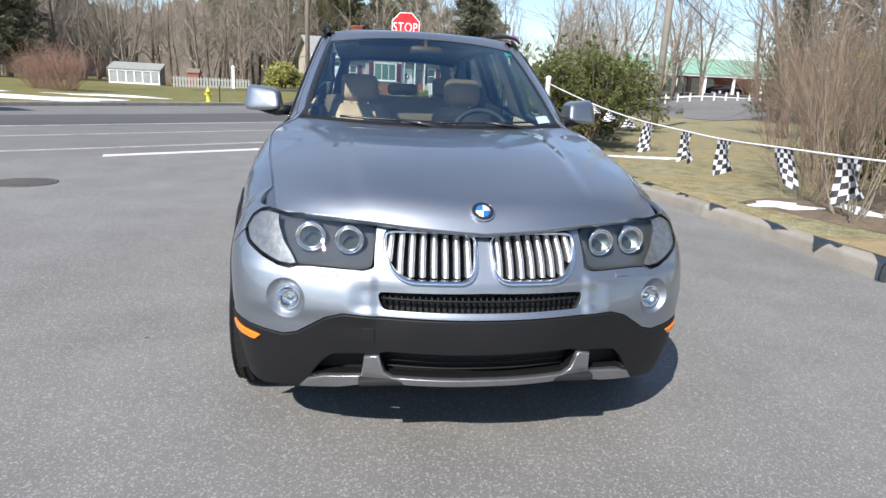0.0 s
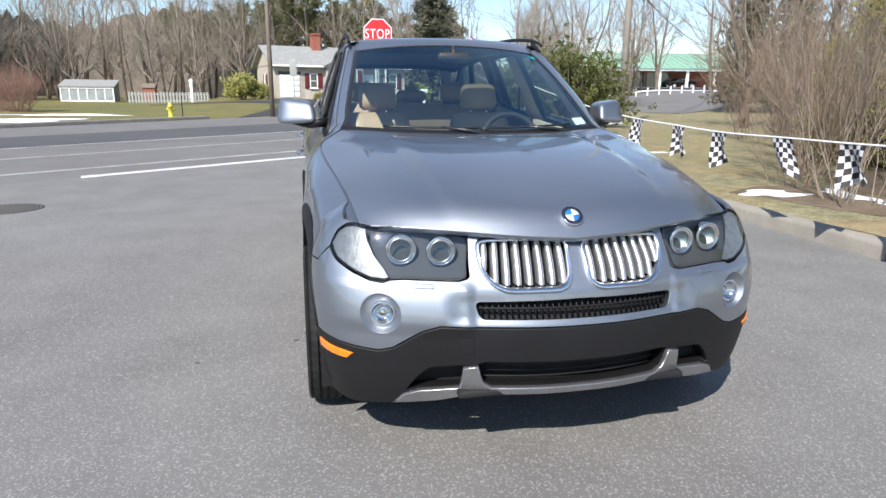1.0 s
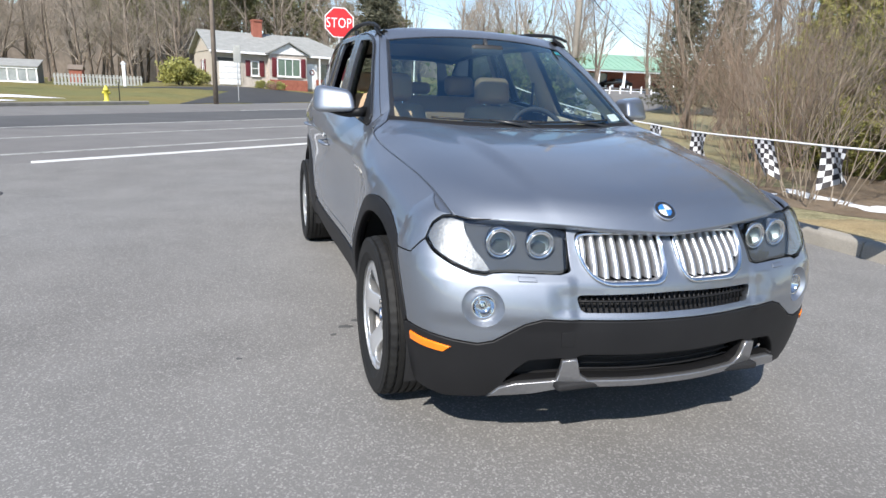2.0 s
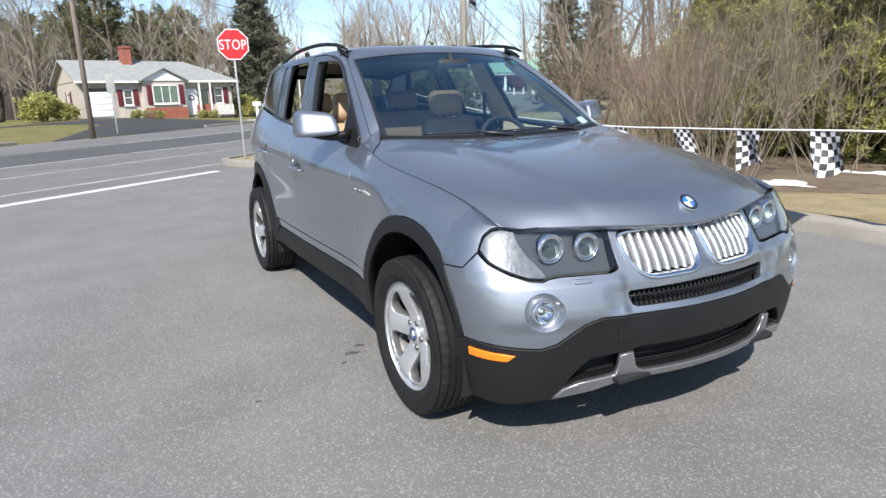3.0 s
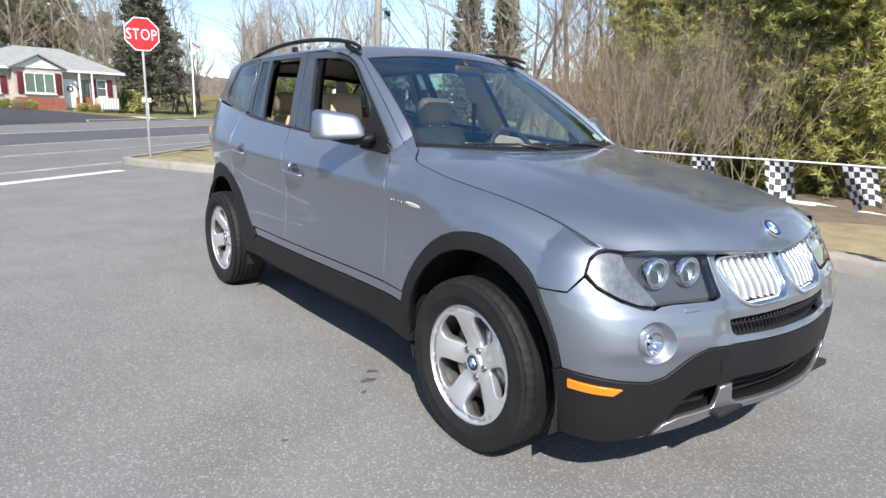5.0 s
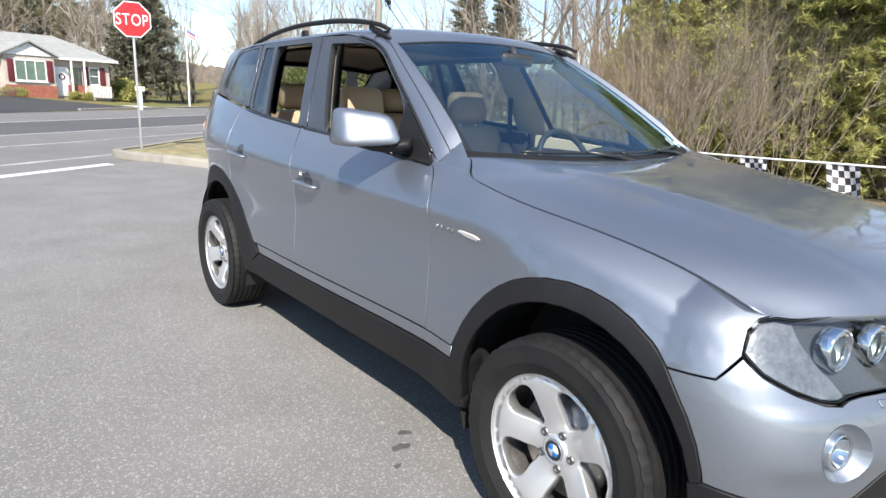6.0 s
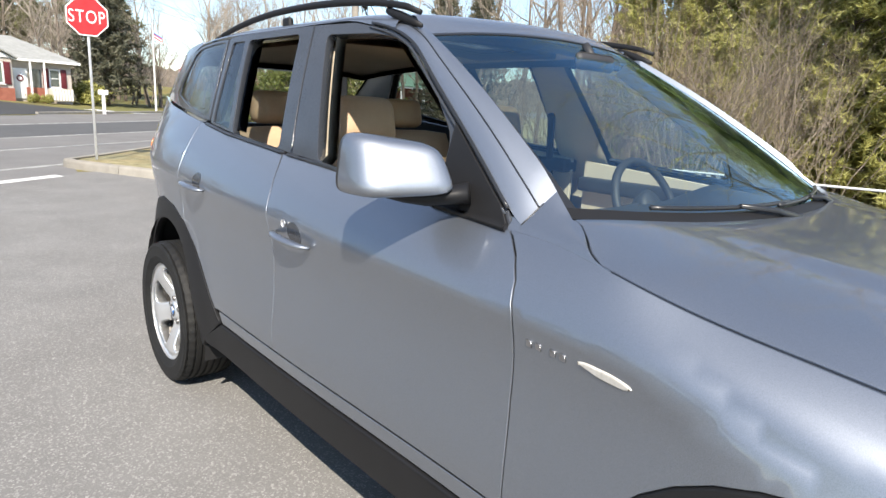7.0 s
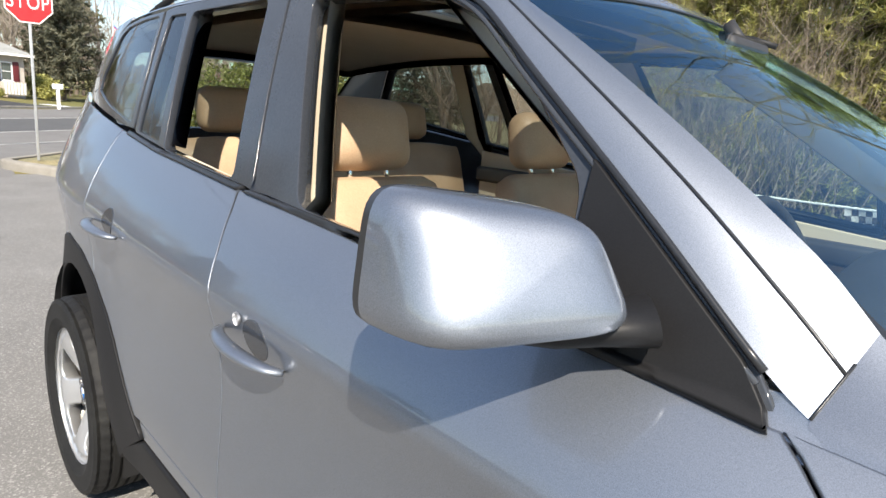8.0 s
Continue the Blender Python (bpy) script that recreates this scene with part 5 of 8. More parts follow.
def outdoors(name, dark, light, third, rough, scale, fine, bump, depth, patch=1.0, speckle=None):
    """Ground cover: patches at metre size over grain, in world coordinates."""
    m, t, b = shader(name)
    c = t.nodes.new("ShaderNodeNewGeometry")
    a, s, p = (node(t, "ShaderNodeTexNoise", Scale=v, Detail=6.0) for v in (scale, fine, patch))
    for n in (a, s, p):
        link(t, c.outputs["Position"], n.inputs["Vector"])
    add = t.nodes.new("ShaderNodeMath")
    add.operation = "MULTIPLY_ADD"
    link(t, s.outputs[0], add.inputs[0])
    add.inputs[1].default_value = 0.6
    hm = t.nodes.new("ShaderNodeMath")
    hm.operation = "MULTIPLY"
    hm.inputs[1].default_value = 0.4
    link(t, a.outputs[0], hm.inputs[0])
    link(t, hm.outputs[0], add.inputs[2])
    base = ramp(t, add.outputs[0], ((0.33, rgb(dark)), (0.67, rgb(light))))
    mix = t.nodes.new("ShaderNodeMix")
    mix.data_type = "RGBA"
    link(t, ramp(t, p.outputs[0], ((0.42, rgb(0.0)), (0.62, rgb(1.0)))), mix.inputs["Factor"])
    link(t, base, mix.inputs["A"])
    tint = t.nodes.new("ShaderNodeMix")
    tint.data_type, tint.blend_type = "RGBA", "MULTIPLY"
    tint.inputs["Factor"].default_value = 1.0
    link(t, base, tint.inputs["A"])
    tint.inputs["B"].default_value = (*third, 1)
    link(t, tint.outputs["Result"], mix.inputs["B"])
    colour = mix.outputs["Result"]
    if speckle:
        v = node(t, "ShaderNodeTexVoronoi", Scale=speckle)
        link(t, c.outputs["Position"], v.inputs["Vector"])
        w = t.nodes.new("ShaderNodeMix")
        w.data_type = "RGBA"
        link(t, ramp(t, v.outputs["Color"], ((0.62, rgb(0.0)), (0.98, rgb(0.62)))), w.inputs["Factor"])
        link(t, colour, w.inputs["A"])
        w.inputs["B"].default_value = (0.43, 0.42, 0.40, 1)
        colour = w.outputs["Result"]
    link(t, colour, b.inputs["Base Color"])
    b.inputs["Roughness"].default_value = rough
    n = node(t, "ShaderNodeBump", Strength=bump, Distance=depth)
    link(t, add.outputs[0], n.inputs["Height"])
    link(t, n.outputs[0], b.inputs["Normal"])
    return m


ASPHALT = outdoors("worn_asphalt", (0.124, 0.121, 0.116), (0.214, 0.209, 0.201), (0.93, 0.92, 0.91), 0.9, 1.6, 190.0, 0.5, 0.005, 0.35, 150.0)
ROAD = outdoors("road_asphalt", (0.140, 0.136, 0.131), (0.196, 0.190, 0.183), (0.91, 0.90, 0.90), 0.9, 1.2, 60.0, 0.4, 0.006, 0.25)
PATCH = outdoors("dark_asphalt", 0.07, 0.10, (0.9, 0.9, 0.92), 0.88, 1.2, 60.0, 0.4, 0.006, 0.25)
DRIVE = outdoors("sealed_driveway", 0.035, 0.055, (0.9, 0.9, 0.92), 0.8, 1.2, 60.0, 0.3, 0.006, 0.25)
GRASS = outdoors("winter_grass", (0.10, 0.092, 0.042), (0.38, 0.345, 0.20), (1.12, 1.0, 0.9), 0.95, 5.0, 32.0, 1.0, 0.05, 0.9)
LAWN = outdoors("far_lawn", (0.085, 0.092, 0.025), (0.20, 0.19, 0.065), (1.25, 1.02, 0.9), 0.95, 1.0, 25.0, 0.8, 0.05, 0.12)
STRAW = outdoors("dry_straw_grass", (0.19, 0.15, 0.075), (0.44, 0.36, 0.21), (1.1, 1.0, 0.9), 0.95, 3.0, 60.0, 1.0, 0.04, 0.5)
MULCH = outdoors("leaf_litter", (0.11, 0.083, 0.055), (0.27, 0.205, 0.14), (0.85, 0.8, 0.75), 0.95, 6.0, 70.0, 1.0, 0.04, 1.2)
CONCRETE = grained("kerb_concrete", (0.19, 0.175, 0.15), (0.34, 0.315, 0.27), 0.9, 3, 90, 0.4, per_object=0.15, depth=0.004)
LINE = grained("worn_road_paint", (0.42, 0.42, 0.41), (0.72, 0.72, 0.70), 0.8, 3, 50, 0.2)
FAINT = grained("faded_road_paint", (0.17, 0.17, 0.165), (0.46, 0.46, 0.44), 0.85, 2, 40, 0.2)
SNOW = grained("old_snow", (0.66, 0.68, 0.71), (0.86, 0.87, 0.88), 0.75, 3, 40, 0.7, depth=0.03)
STAIN = grained("oil_stain", (0.05, 0.05, 0.05), (0.10, 0.10, 0.10), 0.7, 9, 90, 0.2)
IRON = grained("cast_iron", (0.06, 0.055, 0.05), (0.10, 0.095, 0.09), 0.7, 9, 90, 0.3)


def flat(name, poly, mat, lift, cell, kind="structure", label="", follow=True, category="ground"):
    """A level or lying sheet over a polygon, cut into cells that follow the land."""
    v, f, _ = sheet(lambda x, y: Vector((x, y, (height(x, y) if follow else 0.0) + lift)), poly, step=cell, gap=0.0, lip=0.02, edge=min(0.01, cell * 0.1))
    ob = raw(name, v, f, mat, None, label, smooth_on=True, sharp=30)
    return tagged(ob, label, category, kind=kind)


# the one sheet that reaches the horizon
xs = sorted({*np.linspace(-40, 70, 56).round(2), *(-400.0, -250.0, -150.0, -90.0, -60.0, 90.0, 150.0, 250.0, 400.0)})
ys = sorted({*np.linspace(-30, 110, 71).round(2), *(-400.0, -250.0, -150.0, -90.0, -50.0, 150.0, 250.0, 400.0)})
verts = [(x, y, height(x, y) - 0.012) for y in ys for x in xs]
nx = len(xs)
faces = [(j * nx + i, j * nx + i + 1, (j + 1) * nx + i + 1, (j + 1) * nx + i) for j in range(len(ys) - 1) for i in range(nx - 1)]
tagged(raw("ground", verts, faces, LAWN), "patchy green and brown winter lawn", "ground", kind="structure")

KERB = [(3.66, -30.0), (3.66, 3.2), (3.60, 4.6), (3.40, 5.8), (3.02, 6.9), (2.45, 8.2), (1.75, 9.8), (1.2, 11.1), (0.72, 12.2), (0.42, 12.95), (0.40, 13.3), (0.62, 13.62), (1.2, 14.35), (2.0, 15.45), (3.6, 17.7), (9.0, 25.3), (20.0, 40.8), (32.0, 57.7)]
near_road = [(-3 + 0.77 * s, 9.1 + 0.64 * s) for s in (-60, -30, -10, 0, 4.3)]
flat("car_park", [(-60, -30), (3.70, -30)] + [(x + 0.04, y) for x, y in KERB[1:9]] + [(0.45, 12.2)] + near_road[::-1] + [(-60, -20)], ASPHALT, 0.0, 1.2, label="worn grey asphalt of a car park", category="asphalt")


def across(f, s):
    """A place on the road: f from its near line (0) to its far kerb (1), s metres along."""
    a = Vector((-3 + 0.77 * s, 9.1 + 0.64 * s))
    b = Vector((-8 + 0.57 * s, 24.5 + 0.82 * s))
    k = a.lerp(b, f)
    return (k.x, k.y)


def road_band(name, f0, f1, s0, s1, mat, lift, label, cell=1.5, category="road"):
    n = max(2, int((s1 - s0) / 4))
    poly = [across(f0, s0 + (s1 - s0) * i / n) for i in range(n + 1)] + [across(f1, s1 - (s1 - s0) * i / n) for i in range(n + 1)]
    return flat(name, poly, mat, lift, cell, label=label, category=category)


flat("road", [across(-0.02, s) for s in (-60, -30, 0, 4.2)] + [(0.5, 12.6), (0.5, 13.4), (2.0, 15.6), (3.6, 17.8), (9.0, 25.4), (20, 40.9), (32, 57.8)] + [across(1.0, s) for s in (75, 50, 25, 0, -25, -55)], ROAD, -0.004, 1.6, label="grey asphalt road with worn lane lines", category="road")
road_band("road_lane", 0.42, 0.66, -50, 60, PATCH, 0.004, "darker resurfaced lane of the road")
for f, w, s0, s1, lb in ((0.0, 0.007, -1.7, 4.0, "white stop line"), (0.075, 0.004, -50, 7.0, "thin worn white edge line"), (0.41, 0.004, -50, 60, "faint white lane line"), (0.665, 0.004, -50, -9, "faint white lane line"), (0.675, 0.004, 8, 60, "faint white lane line"), (0.25, 0.003, -40, 20, "faint lane line")):
    road_band("road_marking", f - w, f + w, s0, s1, LINE if f == 0.0 else FAINT, 0.009, lb, 0.5, "road marking")

# kerbs in lengths with joints between
kerb_path = []
for a, b in zip(KERB, KERB[1:]):
    a, b = Vector(a), Vector(b)
    n = max(1, int((b - a).length / 0.3))
    kerb_path += [a.lerp(b, i / n) for i in range(n)]
kerb_path.append(Vector(KERB[-1]))


def kerb_run(path, per, owner_label, side_sign=1):
    kerb = tagged(new("kerb"), owner_label, "kerb", kind="structure")
    i = 0
    while i < len(path) - 1:
        piece = path[i:i + per + 1]
        if len(piece) < 2:
            break
        bm = bmesh.new()
        rows = []
        for k, p in enumerate(piece):
            a, b = piece[max(0, k - 1)], piece[min(len(piece) - 1, k + 1)]
            d = (b - a).normalized()
            nrm = Vector((d.y, -d.x)) * side_sign
            q = p + d * (0.006 if k == 0 else -0.006 if k == len(piece) - 1 else 0)
            z = height(p.x, p.y)
            rows.append([bm.verts.new((q.x + nrm.x * o, q.y + nrm.y * o, z + h)) for o, h in ((0.0, -0.05), (0.012, 0.10), (0.022, 0.128), (0.045, 0.142), (0.16, 0.145), (0.172, 0.135), (0.172, -0.02))])
        for r, s in zip(rows, rows[1:]):
            for j in range(6):
                bm.faces.new((r[j], r[j + 1], s[j + 1], s[j]))
        bm.faces.new(rows[0][::-1])
        bm.faces.new(rows[-1])
        bmesh.ops.recalc_face_normals(bm, faces=bm.faces)
        o = part("kerb_stone", bm, CONCRETE, kerb)
        o.data.set_sharp_from_angle(angle=radians(40))
        i += per
    return kerb


kerb_run(kerb_path, 8, "weathered concrete kerb in long lengths")
far_path = [Vector(across(1.0, -55 + 1.0 * i)) for i in range(61)]
kerb_run(far_path, 5, "pale concrete kerb along the far lawn", -1)
far_path = [Vector(across(1.0, 21 + 1.0 * i)) for i in range(40)]
kerb_run(far_path, 5, "pale concrete kerb along the far lawn", -1)

# the verge behind the near kerb
inner = [(x + 0.165, y) for x, y in KERB[:9]] + [(0.60, 13.0), (0.72, 13.5), (1.3, 14.2), (2.1, 15.3), (3.75, 17.55), (9.15, 25.15), (20.1, 40.6), (32.1, 57.5)]
verge = inner + [(60, 57), (60, -30)]
v, f, _ = sheet(lambda x, y: Vector((x, y, 0.118 + 0.03 * noise.noise((x * 0.6, y * 0.6, 0)) + max(0.0, height(x, y)))), verge, step=0.8, gap=0.0, lip=0.15, edge=0.01)
tagged(raw("verge", v, f, GRASS, None, "", True), "dry yellow-green grass verge behind the kerb", "grass", kind="structure")


def blob(cx, cy, rx, ry, seed, n=26, rough=0.35):
    rng = random.Random(seed)
    ph = [rng.uniform(0, 6.28) for _ in range(4)]
    return [(cx + rx * c * k, cy + ry * s * k) for i in range(n) for c, s in [(math.cos(2 * math.pi * i / n), math.sin(2 * math.pi * i / n))] for k in [1 + rough * (0.5 * math.sin(2 * 2 * math.pi * i / n + ph[0]) + 0.35 * math.sin(3 * 2 * math.pi * i / n + ph[1]) + 0.3 * math.sin(5 * 2 * math.pi * i / n + ph[2]))]]


def heap(name, poly, mat, thick, label, category, base, cell=0.1):
    """A thin uneven layer, thick in the middle and feathered at its rim."""
    arr = poly if area(poly) > 0 else poly[::-1]
    v, f, _ = sheet(lambda x, y: Vector((x, y, 0.0)), arr, step=cell, gap=0.0, lip=0.0, edge=0.01)
    pts = np.array([(p.x, p.y) for p in v])
    d = near(pts, arr) * inside(pts, arr)
    out_v = [(x, y, base(x, y) + 0.004 + thick * min(1.0, dd / (cell * 3)) ** 0.6 * (0.55 + 0.7 * abs(noise.noise((x * 4, y * 4, 3))))) for (x, y), dd in zip(pts, d)]
    return tagged(raw(name, out_v, f, mat, None, "", True), label, category, kind="stuff")


def verge_z(x, y):
    return 0.118 + 0.03 * noise.noise((x * 0.6, y * 0.6, 0)) + max(0.0, height(x, y))


heap("mulch_bed", [(6.1, -6), (6.1, 1.0), (4.8, 2.5), (4.3, 4.2), (5.0, 4.6), (6.2, 4.2), (7.2, 6.0), (12, 6.0), (12, -6)], MULCH, 0.03, "brown leaf litter and mulch under the shrubs", "leaf litter", verge_z, 0.25)
heap("grass_edge", [(3.84, -20), (3.84, 2.4), (4.7, 2.3), (6.1, 1.0), (6.2, -20)], STRAW, 0.05, "strip of dry grass beside the kerb", "grass", verge_z, 0.3)
for k, (cx, cy, rx, ry) in enumerate(((4.75, 3.95, 0.42, 0.28), (5.5, 3.55, 0.36, 0.5), (5.55, 2.7, 0.30, 0.6), (5.7, 9.45, 0.75, 0.22), (7.2, 2.4, 0.3, 0.7), (7.1, 1.0, 0.25, 0.6), (6.9, -0.6, 0.3, 0.5))):
    heap("snow_patch", blob(cx, cy, rx, ry, k + 5, rough=0.5), SNOW, 0.05, "patch of old melting snow on the ground", "snow", verge_z, 0.08)
for k, (cx, cy, rx, ry) in enumerate(((-13.5, 26.0, 3.2, 2.0), (-20, 24.0, 5.0, 1.3), (-12, 31, 3.0, 0.9), (-24, 30, 6, 1.4), (10.5, 53, 2.2, 0.5))):
    heap("snow_patch", blob(cx, cy, rx, ry, k + 25, rough=0.6), SNOW, 0.08, "patch of old snow on the far lawn", "snow", height, 0.4)
heap("snow_patch", blob(52, 78, 16, 2.2, 44), SNOW, 0.1, "snow along the far car park", "snow", lambda x, y: height(x, y) + 0.13, 1.0)
heap("snow_patch", blob(38, 62, 8, 1.2, 45), SNOW, 0.1, "snow along the far car park", "snow", lambda x, y: height(x, y) + 0.13, 1.0)
for k, (cx, cy, r) in enumerate(((-0.90, 0.72, 0.035), (-0.83, 0.80, 0.026), (-0.98, 0.62, 0.016), (-1.45, 0.42, 0.014))):
    flat("oil_spot", blob(cx, cy, r, r * 0.7, k + 60), STAIN, 0.003, 0.02, "stuff", "dark oil spot on the asphalt", category="stain")
cover = thing("manhole_cover", "dark round iron manhole cover set in the asphalt", "manhole cover")
cover.location = (-4.2, 5.2, 0.0)
part("frame", lathe([(-0.02, 0.36), (0.006, 0.36), (0.008, 0.34), (0.004, 0.325), (0.004, 0.0)], 40, "z"), IRON, cover, "iron ring")
for k in range(-3, 4):
    w = math.sqrt(0.31 ** 2 - (k * 0.08) ** 2)
    part("rib", boxed(-w, w, k * 0.08 - 0.012, k * 0.08 + 0.012, 0.003, 0.010, 0.002), IRON, cover)


# ---- street furniture ----
RED = grained("sign_red", (0.62, 0.015, 0.02), (0.72, 0.03, 0.035), 0.35, 6, 60, 0.0)
SIGN_WHITE = grained("sign_white", (0.78, 0.78, 0.78), (0.86, 0.86, 0.86), 0.4, 6, 60, 0.0)
GALVANISED = grained("galvanised_steel", (0.36, 0.37, 0.38), (0.52, 0.53, 0.54), 0.45, 14, 120, 0.1, metal=0.5)
WOOD = grained("weathered_pole", (0.12, 0.095, 0.075), (0.24, 0.20, 0.165), 0.9, 5, 60, 0.5)
PALE_WOOD = grained("sunlit_grey_pole", (0.22, 0.20, 0.175), (0.36, 0.33, 0.29), 0.9, 5, 60, 0.5)
YELLOW = grained("hydrant_yellow", (0.45, 0.40, 0.04), (0.60, 0.54, 0.08), 0.5, 8, 60, 0.2)
FENCE_PAINT = grained("weathered_white_paint", (0.27, 0.28, 0.27), (0.40, 0.41, 0.39), 0.8, 4, 40, 0.2)
CABLE = grained("black_cable", 0.012, 0.025, 0.7, 8, 60, 0.0)


def letters(text, size, mat, parent, m, name="letter"):
    """Raised letters, each one a mesh."""
    x = 0.0
    cells = []
    for ch in text:
        cu = bpy.data.curves.new("glyph", "FONT")
        cu.body, cu.size, cu.extrude = ch, size, 0.0015
        tmp = bpy.data.objects.new("glyph", cu)
        scene.collection.objects.link(tmp)
        bpy.context.view_layer.update()
        me = bpy.data.meshes.new_from_object(tmp.evaluated_get(bpy.context.evaluated_depsgraph_get()))
        bpy.data.objects.remove(tmp)
        w = max(v.co.x for v in me.vertices)
        cells.append((me, x))
        x += w + size * 0.09
    for me, at in cells:
        me.transform(Matrix.Translation((at - x / 2, 0, 0)))
        me.materials.clear()
        me.materials.append(mat)
        o = new(name, me)
        o.parent = parent
        o.matrix_basis = m


stop = thing("stop_sign", "red octagonal stop sign on a steel post in the kerb island", "road sign")
stop.matrix_basis = Matrix.Translation((0.94, 13.10, 0.13)) @ Matrix.Rotation(radians(-6), 4, "Z")


def octagon(r, y0, y1):
    bm = bmesh.new()
    pts = [(r * math.cos(radians(22.5 + 45 * i)), r * math.sin(radians(22.5 + 45 * i))) for i in range(8)]
    a = [bm.verts.new((x, y0, z)) for x, z in pts]
    b = [bm.verts.new((x, y1, z)) for x, z in pts]
    bm.faces.new(a), bm.faces.new(b[::-1])
    for i in range(8):
        bm.faces.new((a[i], b[i], b[(i + 1) % 8], a[(i + 1) % 8]))
    bmesh.ops.recalc_face_normals(bm, faces=bm.faces)
    return bm


zc = 2.57
bm = bmesh.new()
block(bm, -0.022, 0.022, -0.012, 0.012, 0.0, 2.86, 0.004)
part("post", bm, GALVANISED, stop, "galvanised steel post")
for r, y0, y1, mat, nm, lb in ((0.362, -0.028, -0.020, SIGN_WHITE, "border", "white border"), (0.340, -0.031, -0.0285, RED, "face", "red face")):
    o = part(nm, octagon(r, y0, y1), mat, stop, lb, smooth_on=False)
    o.location = (0, 0, zc)
letters("STOP", 0.31, SIGN_WHITE, stop, Matrix.Translation((0.0, -0.033, zc - 0.11)) @ Matrix.Rotation(radians(90), 4, "X") @ Matrix.Diagonal((0.74, 1, 1, 1)))

# pennant line along the kerb
rope_post = thing("fence_post", "white post that holds the pennant line", "post")
rope_post.location = (3.30, 9.0, 0.12)
part("post", lathe([(0.0, 0.045), (1.42, 0.045), (1.46, 0.05), (1.50, 0.045), (1.52, 0.0)], 16, "z"), SIGN_WHITE, rope_post)
line_z = Spline((-6.0, 0.88), (-2.0, 0.91), (0.3, 0.94), (0.9, 0.94), (1.6, 0.93), (2.36, 0.928), (3.3, 0.925), (4.06, 0.955), (5.0, 1.0), (9.0, 1.50))
line_x = Spline((-6.0, 3.75), (0.0, 3.45), (0.9, 3.40), (3.3, 3.40), (5.0, 3.40), (9.0, 3.30))
rope = thing("pennant_line", "white line of black and white checkered pennants", "bunting")
bm = bmesh.new()
tube(bm, [(line_x(y), y, line_z(y)) for y in np.linspace(-6, 9.0, 60)], 0.009, 6)
part("rope", bm, SIGN_WHITE, rope, "white rope")


def checked_cloth():
    m, t, b = shader("checkered_plastic")
    c = t.nodes.new("ShaderNodeTexCoord")
    k = node(t, "ShaderNodeTexChecker", Scale=1.0)
    k.inputs["Color1"].default_value, k.inputs["Color2"].default_value = (0.55, 0.55, 0.56, 1), (0.022, 0.018, 0.02, 1)
    link(t, c.outputs["UV"], k.inputs["Vector"])
    link(t, k.outputs[0], b.inputs["Base Color"])
    b.inputs["Roughness"].default_value = 0.55
    return m


CHECKED = checked_cloth()
rng = random.Random(7)
for k, y0 in enumerate((-5.2, -4.5, -3.8, -3.1, -2.4, -1.7, -1.0, -0.35, 0.28, 0.90, 1.60, 2.37, 3.29, 4.06, 4.97, 5.6, 6.2, 6.8)):
    flag = new("pennant")
    flag.parent = rope
    tagged(flag, "checkered plastic pennant stirred by the wind")
    wd, hg = 0.245, 0.385
    if y0 > 5.2:
        wd, hg = 0.15, 0.16
    phase, skew, furl = rng.uniform(0, 6.28), rng.uniform(-0.6, 0.6), rng.uniform(0.05, 0.11)
    def cloth(a, b):
        y = y0 + wd * (a - 0.5) * (1 - 0.18 * b) + skew * hg * b * 0.5
        x = line_x(y) + furl * math.sin(phase + 5.2 * a + 2.0 * b) * b + 0.05 * b * b * math.sin(phase * 2)
        z = line_z(y) - hg * b * (1 - 0.22 * math.sin(phase + 2.2 * a) ** 2)
        return Vector((x, y, z))

    n = 16
    vs = [cloth(i / n, j / n) for i in range(n + 1) for j in range(n + 1)]
    fs = [(i * (n + 1) + j, i * (n + 1) + j + 1, (i + 1) * (n + 1) + j + 1, (i + 1) * (n + 1) + j) for i in range(n) for j in range(n)]
    o = raw("cloth", vs, fs, CHECKED, flag)
    uv = o.data.uv_layers.new(name="cloth")
    for lp in o.data.loops:
        i, j = divmod(lp.vertex_index, n + 1)
        uv.data[lp.index].uv = (i / n * 6, j / n * 7)

# utility poles and wires
def pole(name, x, y, top, r, mat, label):
    p = thing(name, label, "utility pole")
    p.location = (x, y, height(x, y) - 0.05)
    bm = bmesh.new()
    tube(bm, [(0, 0, 0), (0.01, 0, top * 0.5), (0.03, 0.01, top)], [r, r * 0.88, r * 0.75], 14)
    part("shaft", bm, mat, p, "timber shaft")
    return p


